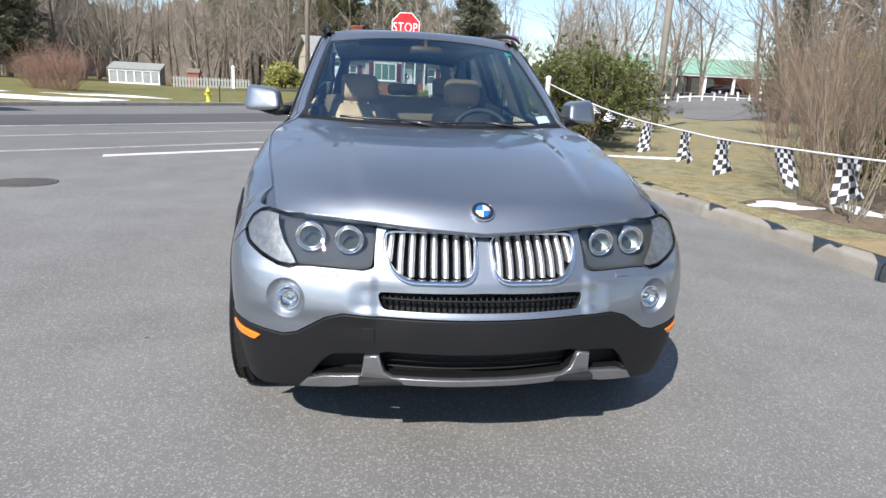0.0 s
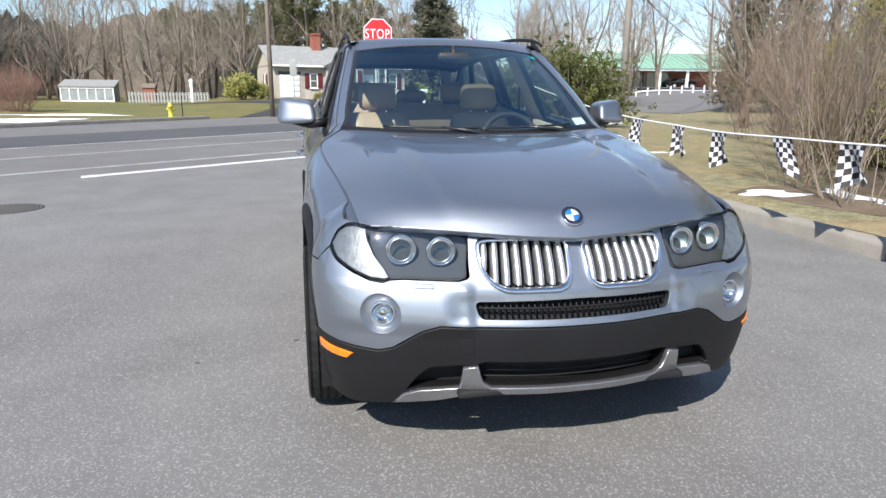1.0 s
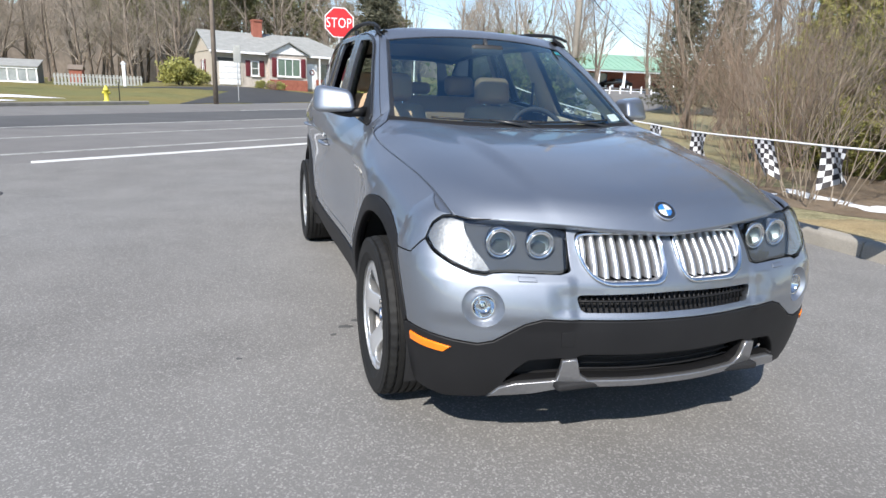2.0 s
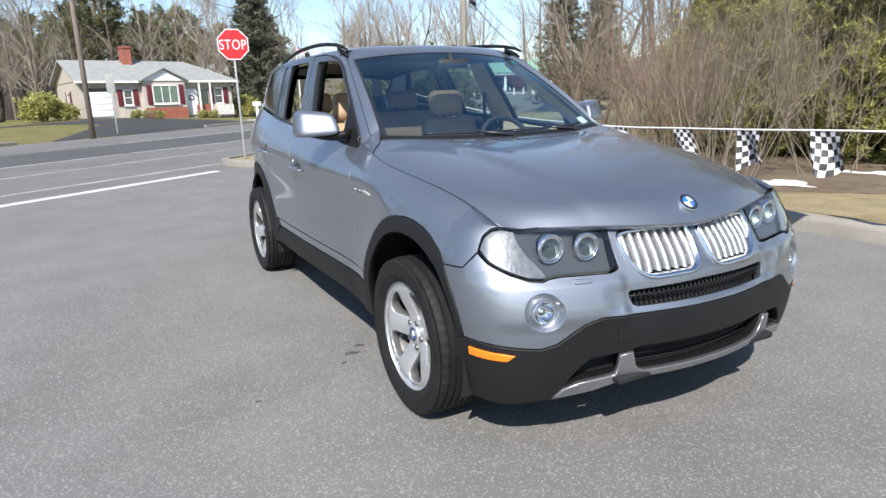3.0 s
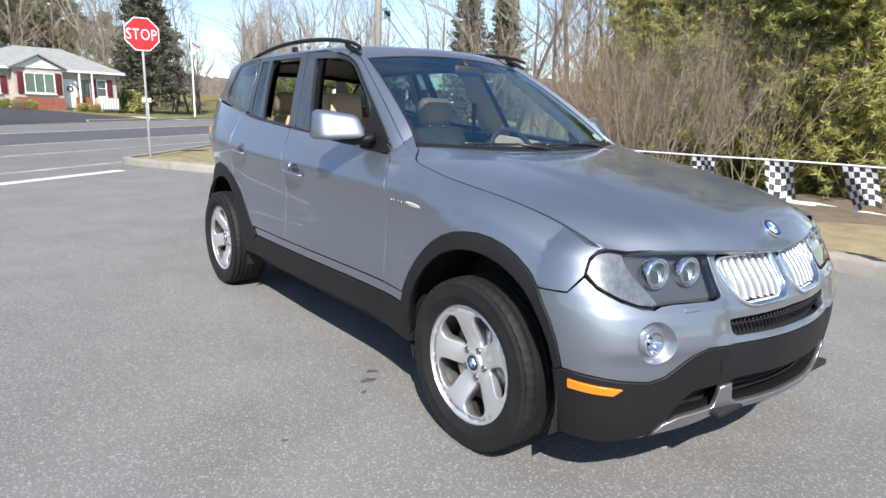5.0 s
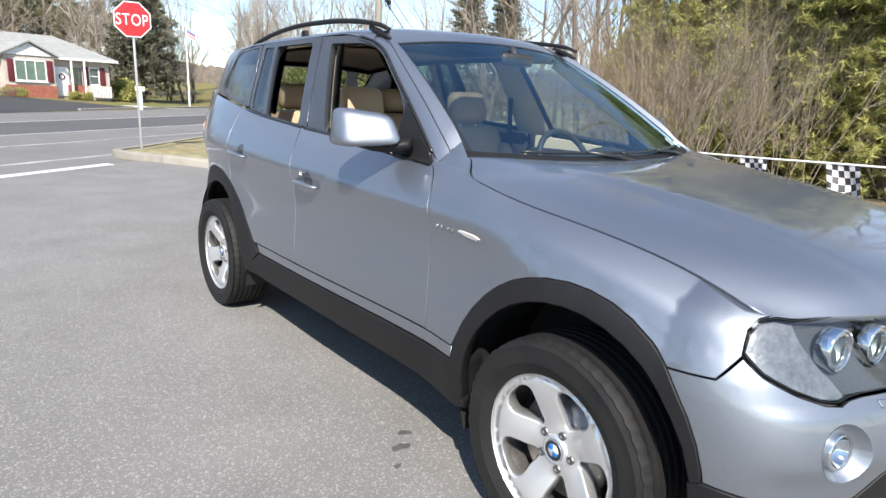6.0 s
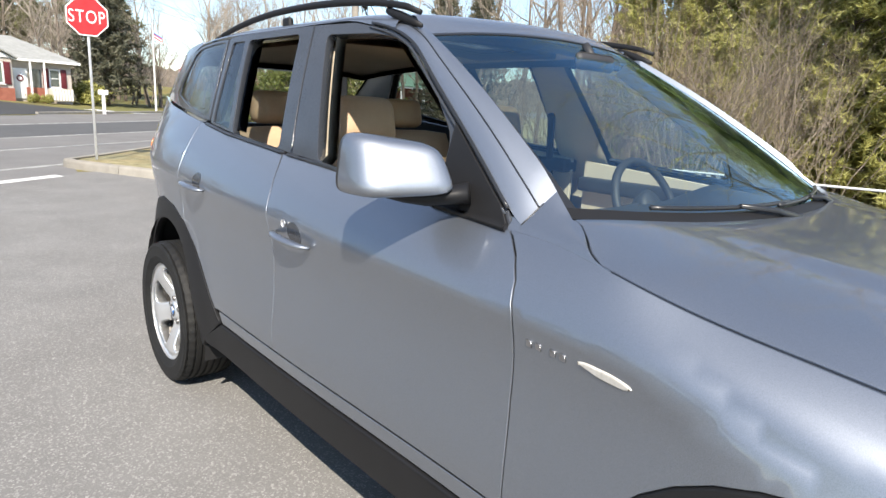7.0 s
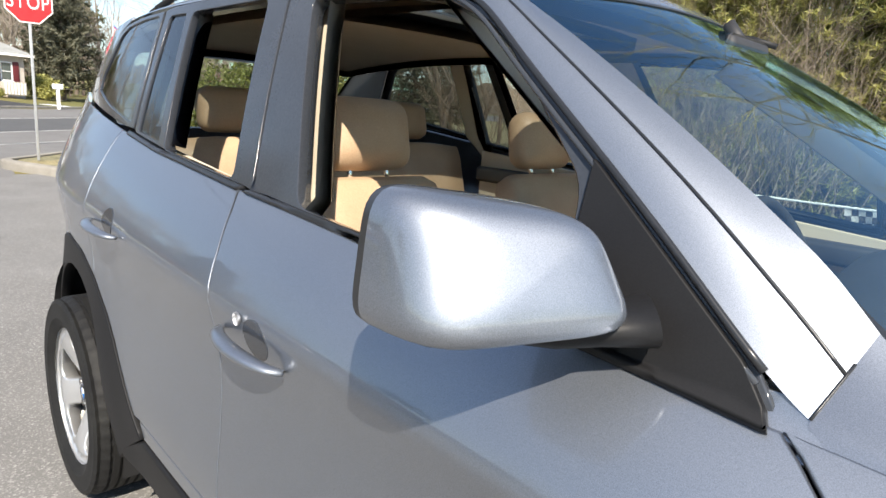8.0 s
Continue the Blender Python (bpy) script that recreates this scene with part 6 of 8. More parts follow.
pole_near = pole("utility_pole", 12.2, 22.0, 11.5, 0.155, PALE_WOOD, "tall grey timber utility pole beside the road")
part("crossarm", boxed(-1.2, 1.2, -0.06, 0.06, 9.6, 9.72, 0.01), PALE_WOOD, pole_near)
pole("utility_pole", -2.45, 31.6, 9.5, 0.125, WOOD, "slim brown timber pole on the far lawn")
for (a, b, sag, r) in (((12.2, 22, 5.95), (-14, 6, 6.6), 0.45, 0.022), ((12.2, 22, 6.05), (-14, 6, 7.1), 0.35, 0.014), ((12.2, 22, 5.75), (33, 46, 5.2), 0.5, 0.022), ((12.2, 22, 6.3), (33, 46, 6.2), 0.5, 0.016), ((12.2, 22, 7.4), (33, 46, 7.2), 0.4, 0.012), ((-2.45, 31.6, 8.9), (12.2, 22, 9.0), 0.3, 0.012), ((-2.45, 31.6, 8.6), (-40, -6, 8.6), 0.5, 0.012), ((-2.45, 31.6, 8.6), (38, 80, 9.5), 0.8, 0.012), ((-2.45, 31.6, 8.0), (38, 80, 8.9), 0.8, 0.012)):
    w = thing("overhead_wire", "black overhead cable sagging between poles", "cable", "overhead wires")
    bm = bmesh.new()
    a, b = Vector(a), Vector(b)
    tube(bm, [a.lerp(b, t) + Vector((0, 0, -4 * sag * t * (1 - t))) for t in np.linspace(0, 1, 24)], r, 5)
    part("cable", bm, CABLE, w)
splice = thing("cable_box", "black splice box hung on the overhead cable", "cable box")
bm = bmesh.new()
tube(bm, [(10.3, 20.85, 5.83), (10.35, 20.9, 5.85), (11.0, 21.28, 5.86), (11.05, 21.3, 5.84)], [0.05, 0.10, 0.10, 0.05], 12)
part("case", bm, CABLE, splice)
coil = thing("cable_coil", "black cable coil hung beside the pole", "cable")
for sx in (-1, 1):
    bm = bmesh.new()
    c = Vector((13.3 + 0.28 * sx, 23.0 + 0.3 * sx, 5.45))
    tube(bm, [c + Vector((0.18 * math.cos(a), 0.2 * math.cos(a), 0.24 * math.sin(a))) for a in np.linspace(0, 6.283, 20)], 0.018, 6, caps=False)
    part("loop", bm, CABLE, coil)
bm = bmesh.new()
tube(bm, [(13.1, 22.8, 5.5), (13.5, 23.2, 5.48)], 0.09, 10)
part("clamp", bm, CABLE, coil)

# hydrant
hyd = thing("fire_hydrant", "yellow fire hydrant on the far lawn by the kerb", "fire hydrant")
hyd.location = (-6.9, 28.9, height(-6.9, 28.9))
part("barrel", lathe([(0, 0.14), (0.04, 0.14), (0.05, 0.10), (0.45, 0.10), (0.47, 0.13), (0.51, 0.13), (0.53, 0.11), (0.62, 0.08), (0.66, 0.04), (0.70, 0.03), (0.70, 0)], 20, "z"), YELLOW, hyd)
for ax in (-1, 1):
    bm = bmesh.new()
    tube(bm, [(0, 0, 0.38), (0.17 * ax, 0, 0.38)], 0.055, 12)
    part("outlet", bm, YELLOW, hyd)
stake = thing("marker_stake", "thin green marker stake beside the hydrant", "stake")
stake.location = (-6.4, 29.0, height(-6.4, 29.0))
part("rod", boxed(-0.02, 0.02, -0.02, 0.02, 0, 0.85, 0.004), CLADDING, stake)
# the back of a road sign by the far kerb
sp = thing("road_sign", "grey back of a tall road sign on a thin post", "road sign")
sp.location = (-1.35, 35.6, height(-1.35, 35.6))
part("post", boxed(-0.03, 0.03, -0.02, 0.02, 0, 2.6, 0.004), GALVANISED, sp)
part("plate", boxed(-0.20, 0.20, -0.035, -0.02, 2.1, 3.05, 0.004), FENCE_PAINT, sp, "dull grey back of the plate")
# flagpole
fp = thing("flagpole", "white flagpole with a small striped flag", "flagpole")
fp.location = (15.9, 61.5, height(15.9, 61.5))
part("pole", lathe([(0, 0.09), (4, 0.07), (7.6, 0.04), (7.65, 0.07), (7.72, 0.0)], 12, "z"), SIGN_WHITE, fp)
for k in range(5):
    bm = bmesh.new()
    pts = [(0.08 + 0.18 * i, 0.05 * math.sin(i), 6.9 - 0.11 * k - 0.10 * i) for i in range(5)]
    for i in range(4):
        a, b = pts[i], pts[i + 1]
        bm.faces.new([bm.verts.new(q) for q in (a, b, (b[0], b[1], b[2] - 0.11), (a[0], a[1], a[2] - 0.11))])
    part("stripe", bm, RED if k % 2 else BLUE if k < 2 else SIGN_WHITE, fp)
# mailbox
mb = thing("mailbox", "white mailbox on a white timber post", "mailbox")
mb.location = (8.45, 47.0, height(8.45, 47.0))
part("post", boxed(-0.09, 0.09, -0.09, 0.09, 0, 1.25, 0.01), SIGN_WHITE, mb)
part("box", boxed(-0.30, 0.30, -0.13, 0.13, 1.25, 1.58, 0.05), SIGN_WHITE, mb)
lp = thing("lamp_post", "white garden post with a cap", "post")
lp.location = (-9.9, 54, height(-9.9, 54))
part("post", boxed(-0.12, 0.12, -0.12, 0.12, 0, 1.7, 0.02), SIGN_WHITE, lp)
part("cap", lathe([(1.7, 0.2), (1.78, 0.18), (1.95, 0.0)], 8, "z"), SIGN_WHITE, lp)

# ---- houses and buildings beyond ----
SIDING = grained("beige_siding", (0.40, 0.355, 0.30), (0.50, 0.45, 0.385), 0.8, 2, 40, 0.2)
STONE = grained("pale_stone", (0.36, 0.31, 0.27), (0.58, 0.53, 0.48), 0.85, 3, 12, 0.5, depth=0.02)
BRICK = grained("red_brick", (0.22, 0.07, 0.045), (0.36, 0.13, 0.09), 0.85, 4, 40, 0.4, depth=0.01)
ROOFING = grained("pale_shingles", (0.22, 0.225, 0.215), (0.34, 0.345, 0.33), 0.9, 2, 18, 0.4, depth=0.02)
SHUTTER = grained("maroon_shutter", (0.10, 0.014, 0.018), (0.15, 0.022, 0.028), 0.5, 6, 60, 0.1)
GREEN_ROOF = grained("green_metal_roof", (0.20, 0.36, 0.26), (0.27, 0.44, 0.33), 0.5, 1, 12, 0.1)
PANE = grained("dark_window_pane", (0.03, 0.04, 0.045), (0.07, 0.09, 0.09), 0.08, 1, 4, 0.0, coat=1.0)
PALE_PANE = grained("pale_sunroom_pane", (0.20, 0.23, 0.24), (0.38, 0.41, 0.42), 0.1, 1, 5, 0.0, coat=1.0)
GREENISH = grained("curtained_pane", (0.10, 0.15, 0.12), (0.16, 0.22, 0.18), 0.1, 2, 8, 0.0, coat=1.0)


def window_unit(parent, x0, x1, z0, z1, y, panes=(1, 2), shutters=True, pane=PANE, trim=SIGN_WHITE):
    """A framed window in a wall that faces -y."""
    win = new("window")
    win.parent = parent
    tagged(win, "white-framed window with maroon shutters" if shutters else "white-framed window")
    for a, b, c, d in ((x0, x0 + 0.09, z0, z1), (x1 - 0.09, x1, z0, z1), (x0, x1, z1 - 0.09, z1), (x0, x1, z0, z0 + 0.09)):
        part("window_frame", boxed(a, b, y - 0.07, y + 0.02, c, d), trim, win, smooth_on=False)
    part("sill", boxed(x0 - 0.06, x1 + 0.06, y - 0.14, y, z0 - 0.07, z0), trim, win, smooth_on=False)
    nx, nz = panes
    for i in range(nx):
        for j in range(nz):
            a, b = x0 + 0.09 + (x1 - x0 - 0.18) * i / nx, x0 + 0.09 + (x1 - x0 - 0.18) * (i + 1) / nx
            c, d = z0 + 0.09 + (z1 - z0 - 0.18) * j / nz, z0 + 0.09 + (z1 - z0 - 0.18) * (j + 1) / nz
            part("pane", boxed(a + 0.02, b - 0.02, y - 0.02, y, c + 0.02, d - 0.02), pane, win, smooth_on=False)
            if i:
                part("mullion", boxed(a - 0.03, a + 0.03, y - 0.05, y, z0, z1), trim, win, smooth_on=False)
    if nz > 1:
        zm = (z0 + z1) / 2
        part("mullion", boxed(x0, x1, y - 0.045, y, zm - 0.025, zm + 0.025), trim, win, smooth_on=False)
    if shutters:
        for a, b in ((x0 - 0.46, x0 - 0.04), (x1 + 0.04, x1 + 0.46)):
            sh = part("shutter", boxed(a, b, y - 0.06, y, z0 - 0.04, z1 + 0.02, 0.01), SHUTTER, win, "maroon shutter")
            for k in range(6):
                zz = z0 + (z1 - z0) * (k + 0.5) / 6
                part("slat", boxed(a + 0.05, b - 0.05, y - 0.075, y - 0.06, zz - 0.04, zz + 0.04), SHUTTER, sh, smooth_on=False)
    return win


def slab(bm, pts, thick):
    """A roof plane: a quad with thickness below."""
    n = (Vector(pts[1]) - Vector(pts[0])).cross(Vector(pts[2]) - Vector(pts[0])).normalized()
    top = [bm.verts.new(p) for p in pts]
    low = [bm.verts.new(Vector(p) - n * thick) for p in pts]
    bm.faces.new(top), bm.faces.new(low[::-1])
    for i in range(len(pts)):
        j = (i + 1) % len(pts)
        bm.faces.new((top[j], top[i], low[i], low[j]))


house = thing("ranch_house", "single-storey beige house with pale hipped roof, brick chimney and maroon shutters", "house")
house.matrix_basis = Matrix.Translation((-3.2, 57.3, 1.0)) @ Matrix.Rotation(radians(14), 4, "Z")
L, D, E = 12.6, 8.4, 2.85
part("wall", boxed(0, L, 0, D, -0.6, E), STONE, house, "beige stone front wall", smooth_on=False)
part("wall", boxed(-0.06, 2.4, -0.05, D + 0.02, -0.6, E - 0.02), SIDING, house, "beige sided garage wing", smooth_on=False)
part("wall", boxed(4.6, 8.05, -0.75, 0.2, -0.6, E - 0.02), STONE, house, "projecting bay wall", smooth_on=False)
part("brick_base", boxed(4.55, 8.1, -0.82, -0.74, -0.6, 0.55), BRICK, house, "red brick base", smooth_on=False)
part("brick_base", boxed(9.2, 10.5, -0.16, -0.04, -0.6, 0.7), BRICK, house, "red brick porch wall", smooth_on=False)
bm = bmesh.new()
R = 4.75
o = 0.55
slab(bm, [(-o, -o, E), (L + o, -o, E), (L - 2.6, D / 2, R), (-o, D / 2, R)], 0.14)
slab(bm, [(L + o, D + o, E), (-o, D + o, E), (-o, D / 2, R), (L - 2.6, D / 2, R)], 0.14)
slab(bm, [(L + o, -o, E), (L + o, D + o, E), (L - 2.6, D / 2, R)], 0.14)
roof_obj = part("roof", bm, ROOFING, house, "pale grey shingle roof", smooth_on=False)
bm = bmesh.new()
for x in (-0.05,):
    a = [bm.verts.new(p) for p in ((x, 0, E), (x, D, E), (x, D / 2, R - 0.1))]
    b = [bm.verts.new((p.co.x - 0.06, p.co.y, p.co.z)) for p in a]
    bm.faces.new(a), bm.faces.new(b[::-1])
    for i in range(3):
        bm.faces.new((a[i], b[i], b[(i + 1) % 3], a[(i + 1) % 3]))
part("gable", bm, SIDING, house, "beige gable wall", smooth_on=False)
bm = bmesh.new()
slab(bm, [(4.25, -1.1, E - 0.02), (6.33, -1.1, E + 1.05), (6.33, 2.4, E + 1.05), (4.25, 2.4, E - 0.02)], 0.1)
slab(bm, [(6.33, -1.1, E + 1.05), (8.4, -1.1, E - 0.02), (8.4, 2.4, E - 0.02), (6.33, 2.4, E + 1.05)], 0.1)
part("bay_roof", bm, ROOFING, house, "small gable roof", smooth_on=False)
bm = bmesh.new()
a = [bm.verts.new(p) for p in ((4.55, -0.85, E - 0.05), (8.1, -0.85, E - 0.05), (6.33, -0.85, E + 0.86))]
b = [bm.verts.new((p.co.x, -0.70, p.co.z)) for p in a]
bm.faces.new(a), bm.faces.new(b[::-1])
for i in range(3):
    bm.faces.new((a[i], b[i], b[(i + 1) % 3], a[(i + 1) % 3]))
part("pediment", bm, SIGN_WHITE, house, "white pediment", smooth_on=False)
part("fascia", boxed(-o, L + o, -o - 0.03, -o + 0.03, E - 0.2, E - 0.02), SIGN_WHITE, house, "white fascia", smooth_on=False)
ch = part("chimney", boxed(4.35, 5.15, 3.2, 4.1, 3.2, 5.85, 0.0), BRICK, house, "red brick chimney", smooth_on=False)
part("chimney_cap", boxed(4.28, 5.22, 3.12, 4.18, 5.75, 5.92, 0.02), BRICK, ch)
gd = new("garage_door")
gd.parent = house
tagged(gd, "white sectional garage door")
for k in range(4):
    part("section", boxed(0.35, 2.15, -0.12, -0.05, -0.05 + 0.5 * k, 0.43 + 0.5 * k, 0.015), SIGN_WHITE, gd)
part("lintel", boxed(0.25, 2.25, -0.10, -0.04, 1.98, 2.25), PILLAR, gd, "dark lintel", smooth_on=False)
window_unit(house, 3.1, 3.85, 0.8, 2.1, -0.02)
window_unit(house, 5.25, 7.45, 0.85, 2.45, -0.77, (3, 1), True, GREENISH)
window_unit(house, 10.9, 11.75, 0.75, 2.2, -0.02)
dr = new("front_door")
dr.parent = house
tagged(dr, "white front door with a wreath")
part("leaf", boxed(8.35, 9.2, -0.1, -0.02, -0.2, 1.95, 0.02), SIGN_WHITE, dr)
bm = bmesh.new()
tube(bm, [(8.78 + 0.2 * math.cos(a), -0.13, 1.35 + 0.2 * math.sin(a)) for a in np.linspace(0, 6.283, 17)], 0.05, 6, caps=False)
part("wreath", bm, SHUTTER, dr)
part("door_frame", boxed(8.22, 9.33, -0.07, -0.03, -0.2, 2.1), SIGN_WHITE, dr, smooth_on=False)
for x in (9.35, 10.35):
    part("porch_post", boxed(x, x + 0.12, -0.55, -0.43, -0.5, E - 0.1), SIGN_WHITE, house, smooth_on=False)
part("porch_window", boxed(9.45, 10.3, -0.06, -0.02, 0.7, 2.1), PANE, house, "dark porch window", smooth_on=False)
win = window_unit(house, 0.0, 0.9, 0.8, 2.1, 0.0)
win.matrix_basis = Matrix.Translation((-0.08, 4.6, 0)) @ Matrix.Rotation(radians(-90), 4, "Z")
ac = thing("garden_box", "pale slatted box against the house", "box")
ac.matrix_basis = house.matrix_basis @ Matrix.Translation((11.2, -1.0, -0.3))
part("case", boxed(-0.7, 0.9, -0.4, 0.3, 0, 1.0, 0.03), SIDING, ac)
for k in range(7):
    part("slat", boxed(-0.62 + 0.22 * k, -0.50 + 0.22 * k, -0.43, -0.40, 0.08, 0.92), SIGN_WHITE, ac, smooth_on=False)
flat("driveway", [across(1.0, 7), across(1.0, 20), (9.5, 50), (4.0, 55.0), (0.2, 56.8), (-3.2, 56.6), (-3.4, 53), (-9, 50), (-12, 49.5), (-12, 48.2), (-6, 48.6), (-2.0, 46.5)], DRIVE, 0.02, 1.2, label="dark sealed driveway up to the house", category="driveway")

# sunroom, fence and shed past the far lawn
sun_room = thing("greenhouse", "white-framed glazed sunroom on the far lawn", "greenhouse")
sun_room.matrix_basis = Matrix.Translation((-21.8, 60, 0.25)) @ Matrix.Rotation(radians(4), 4, "Z") @ Matrix.Diagonal((0.84, 0.84, 0.84, 1))
for i in range(7):
    x = 0.84 * i
    part("post", boxed(x - 0.06, x + 0.06, -0.06, 0.06, 0, 1.75), SIGN_WHITE, sun_room, smooth_on=False)
    if i < 6:
        part("pane", boxed(x + 0.07, x + 0.77, -0.02, 0.02, 0.45 if i != 3 else 0.1, 1.6), PALE_PANE, sun_room, smooth_on=False)
        part("apron", boxed(x + 0.06, x + 0.78, -0.04, 0.04, 0, 0.42), SIGN_WHITE, sun_room, smooth_on=False)
part("beam", boxed(-0.1, 5.15, -0.1, 0.1, 1.6, 1.85), SIGN_WHITE, sun_room, smooth_on=False)
part("back_wall", boxed(-0.1, 5.15, 2.6, 2.8, 0, 2.3), SIDING, sun_room, smooth_on=False)
bm = bmesh.new()
slab(bm, [(-0.2, -0.2, 1.85), (5.25, -0.2, 1.85), (5.25, 2.9, 2.6), (-0.2, 2.9, 2.6)], 0.08)
part("roof", bm, ROOFING, sun_room, "pale grey roof", smooth_on=False)
fence = thing("white_fence", "low white picket fence on the far lawn", "fence")
for i in range(26):
    part("picket", boxed(-15.8 + 0.26 * i, -15.66 + 0.26 * i, 58.0, 58.04, 0.3, 1.35), FENCE_PAINT, fence, smooth_on=False)
for z in (0.55, 1.1):
    part("rail", boxed(-15.85, -9.1, 58.04, 58.09, z, z + 0.1), FENCE_PAINT, fence, smooth_on=False)
shed = thing("garden_shed", "small brown garden shed", "shed")
shed.location = (-16.4, 66, 0.4)
shed.scale = (0.5, 0.5, 0.72)
part("wall", boxed(0, 2.2, 0, 2, 0, 1.9), BRICK, shed, smooth_on=False)
bm = bmesh.new()
slab(bm, [(-0.2, -0.2, 1.9), (2.4, -0.2, 1.9), (2.4, 1.0, 2.5), (-0.2, 1.0, 2.5)], 0.06)
slab(bm, [(2.4, 2.2, 1.9), (-0.2, 2.2, 1.9), (-0.2, 1.0, 2.5), (2.4, 1.0, 2.5)], 0.06)
part("roof", bm, WOOD, shed, smooth_on=False)

# green-roofed low building far across the road
shop = thing("commercial_building", "long low brick building with a green metal roof", "building")
shop.matrix_basis = Matrix.Translation((35.4, 80.0, 2.3)) @ Matrix.Rotation(radians(-3), 4, "Z")
part("wall", boxed(0, 30, 3, 14, -0.5, 2.9), BRICK, shop, "brown brick wall", smooth_on=False)
for i in range(8):
    part("window", boxed(1.0 + 1.9 * i, 2.6 + 1.9 * i, 2.9, 3.0, 0.3, 2.3), PANE, shop, "dark shop window", smooth_on=False)
for i in range(7):
    part("column", boxed(0.3 + 4.2 * i, 0.6 + 4.2 * i, 0.2, 0.5, -0.3, 2.6), SIGN_WHITE, shop, smooth_on=False)
part("fascia", boxed(-0.6, 30.6, -0.1, 0.1, 2.45, 2.8), SIGN_WHITE, shop, smooth_on=False)
bm = bmesh.new()
slab(bm, [(-0.8, -0.3, 2.8), (30.8, -0.3, 2.8), (30.8, 7, 5.3), (-0.8, 7, 5.3)], 0.12)
slab(bm, [(30.8, 15, 2.8), (-0.8, 15, 2.8), (-0.8, 7, 5.3), (30.8, 7, 5.3)], 0.12)
part("roof", bm, GREEN_ROOF, shop, "green standing-seam roof", smooth_on=False)
for i in range(32):
    x = -0.4 + i
    bm = bmesh.new()
    tube(bm, [(x, -0.25, 2.84), (x, 6.9, 5.29)], 0.04, 4)
    part("seam", bm, GREEN_ROOF, shop)
flat("far_car_park", [(30, 66), (62, 66), (75, 77), (75, 82), (34, 80)], ROAD, 0.16, 3.0, label="grey far car park", category="asphalt")
flat("far_road", [(20, 44), (34, 60), (75, 62), (75, 54), (42, 50), (24, 36)], ROAD, 0.16, 3.0, label="grey side road", category="road")
lowf = thing("low_fence", "low white rail fence by the side road", "fence")
for i in range(9):
    part("post", boxed(31 + 1.3 * i, 31.12 + 1.3 * i, 57.0, 57.12, height(31 + 1.3 * i, 57), height(31 + 1.3 * i, 57) + 0.95), SIGN_WHITE, lowf, smooth_on=False)


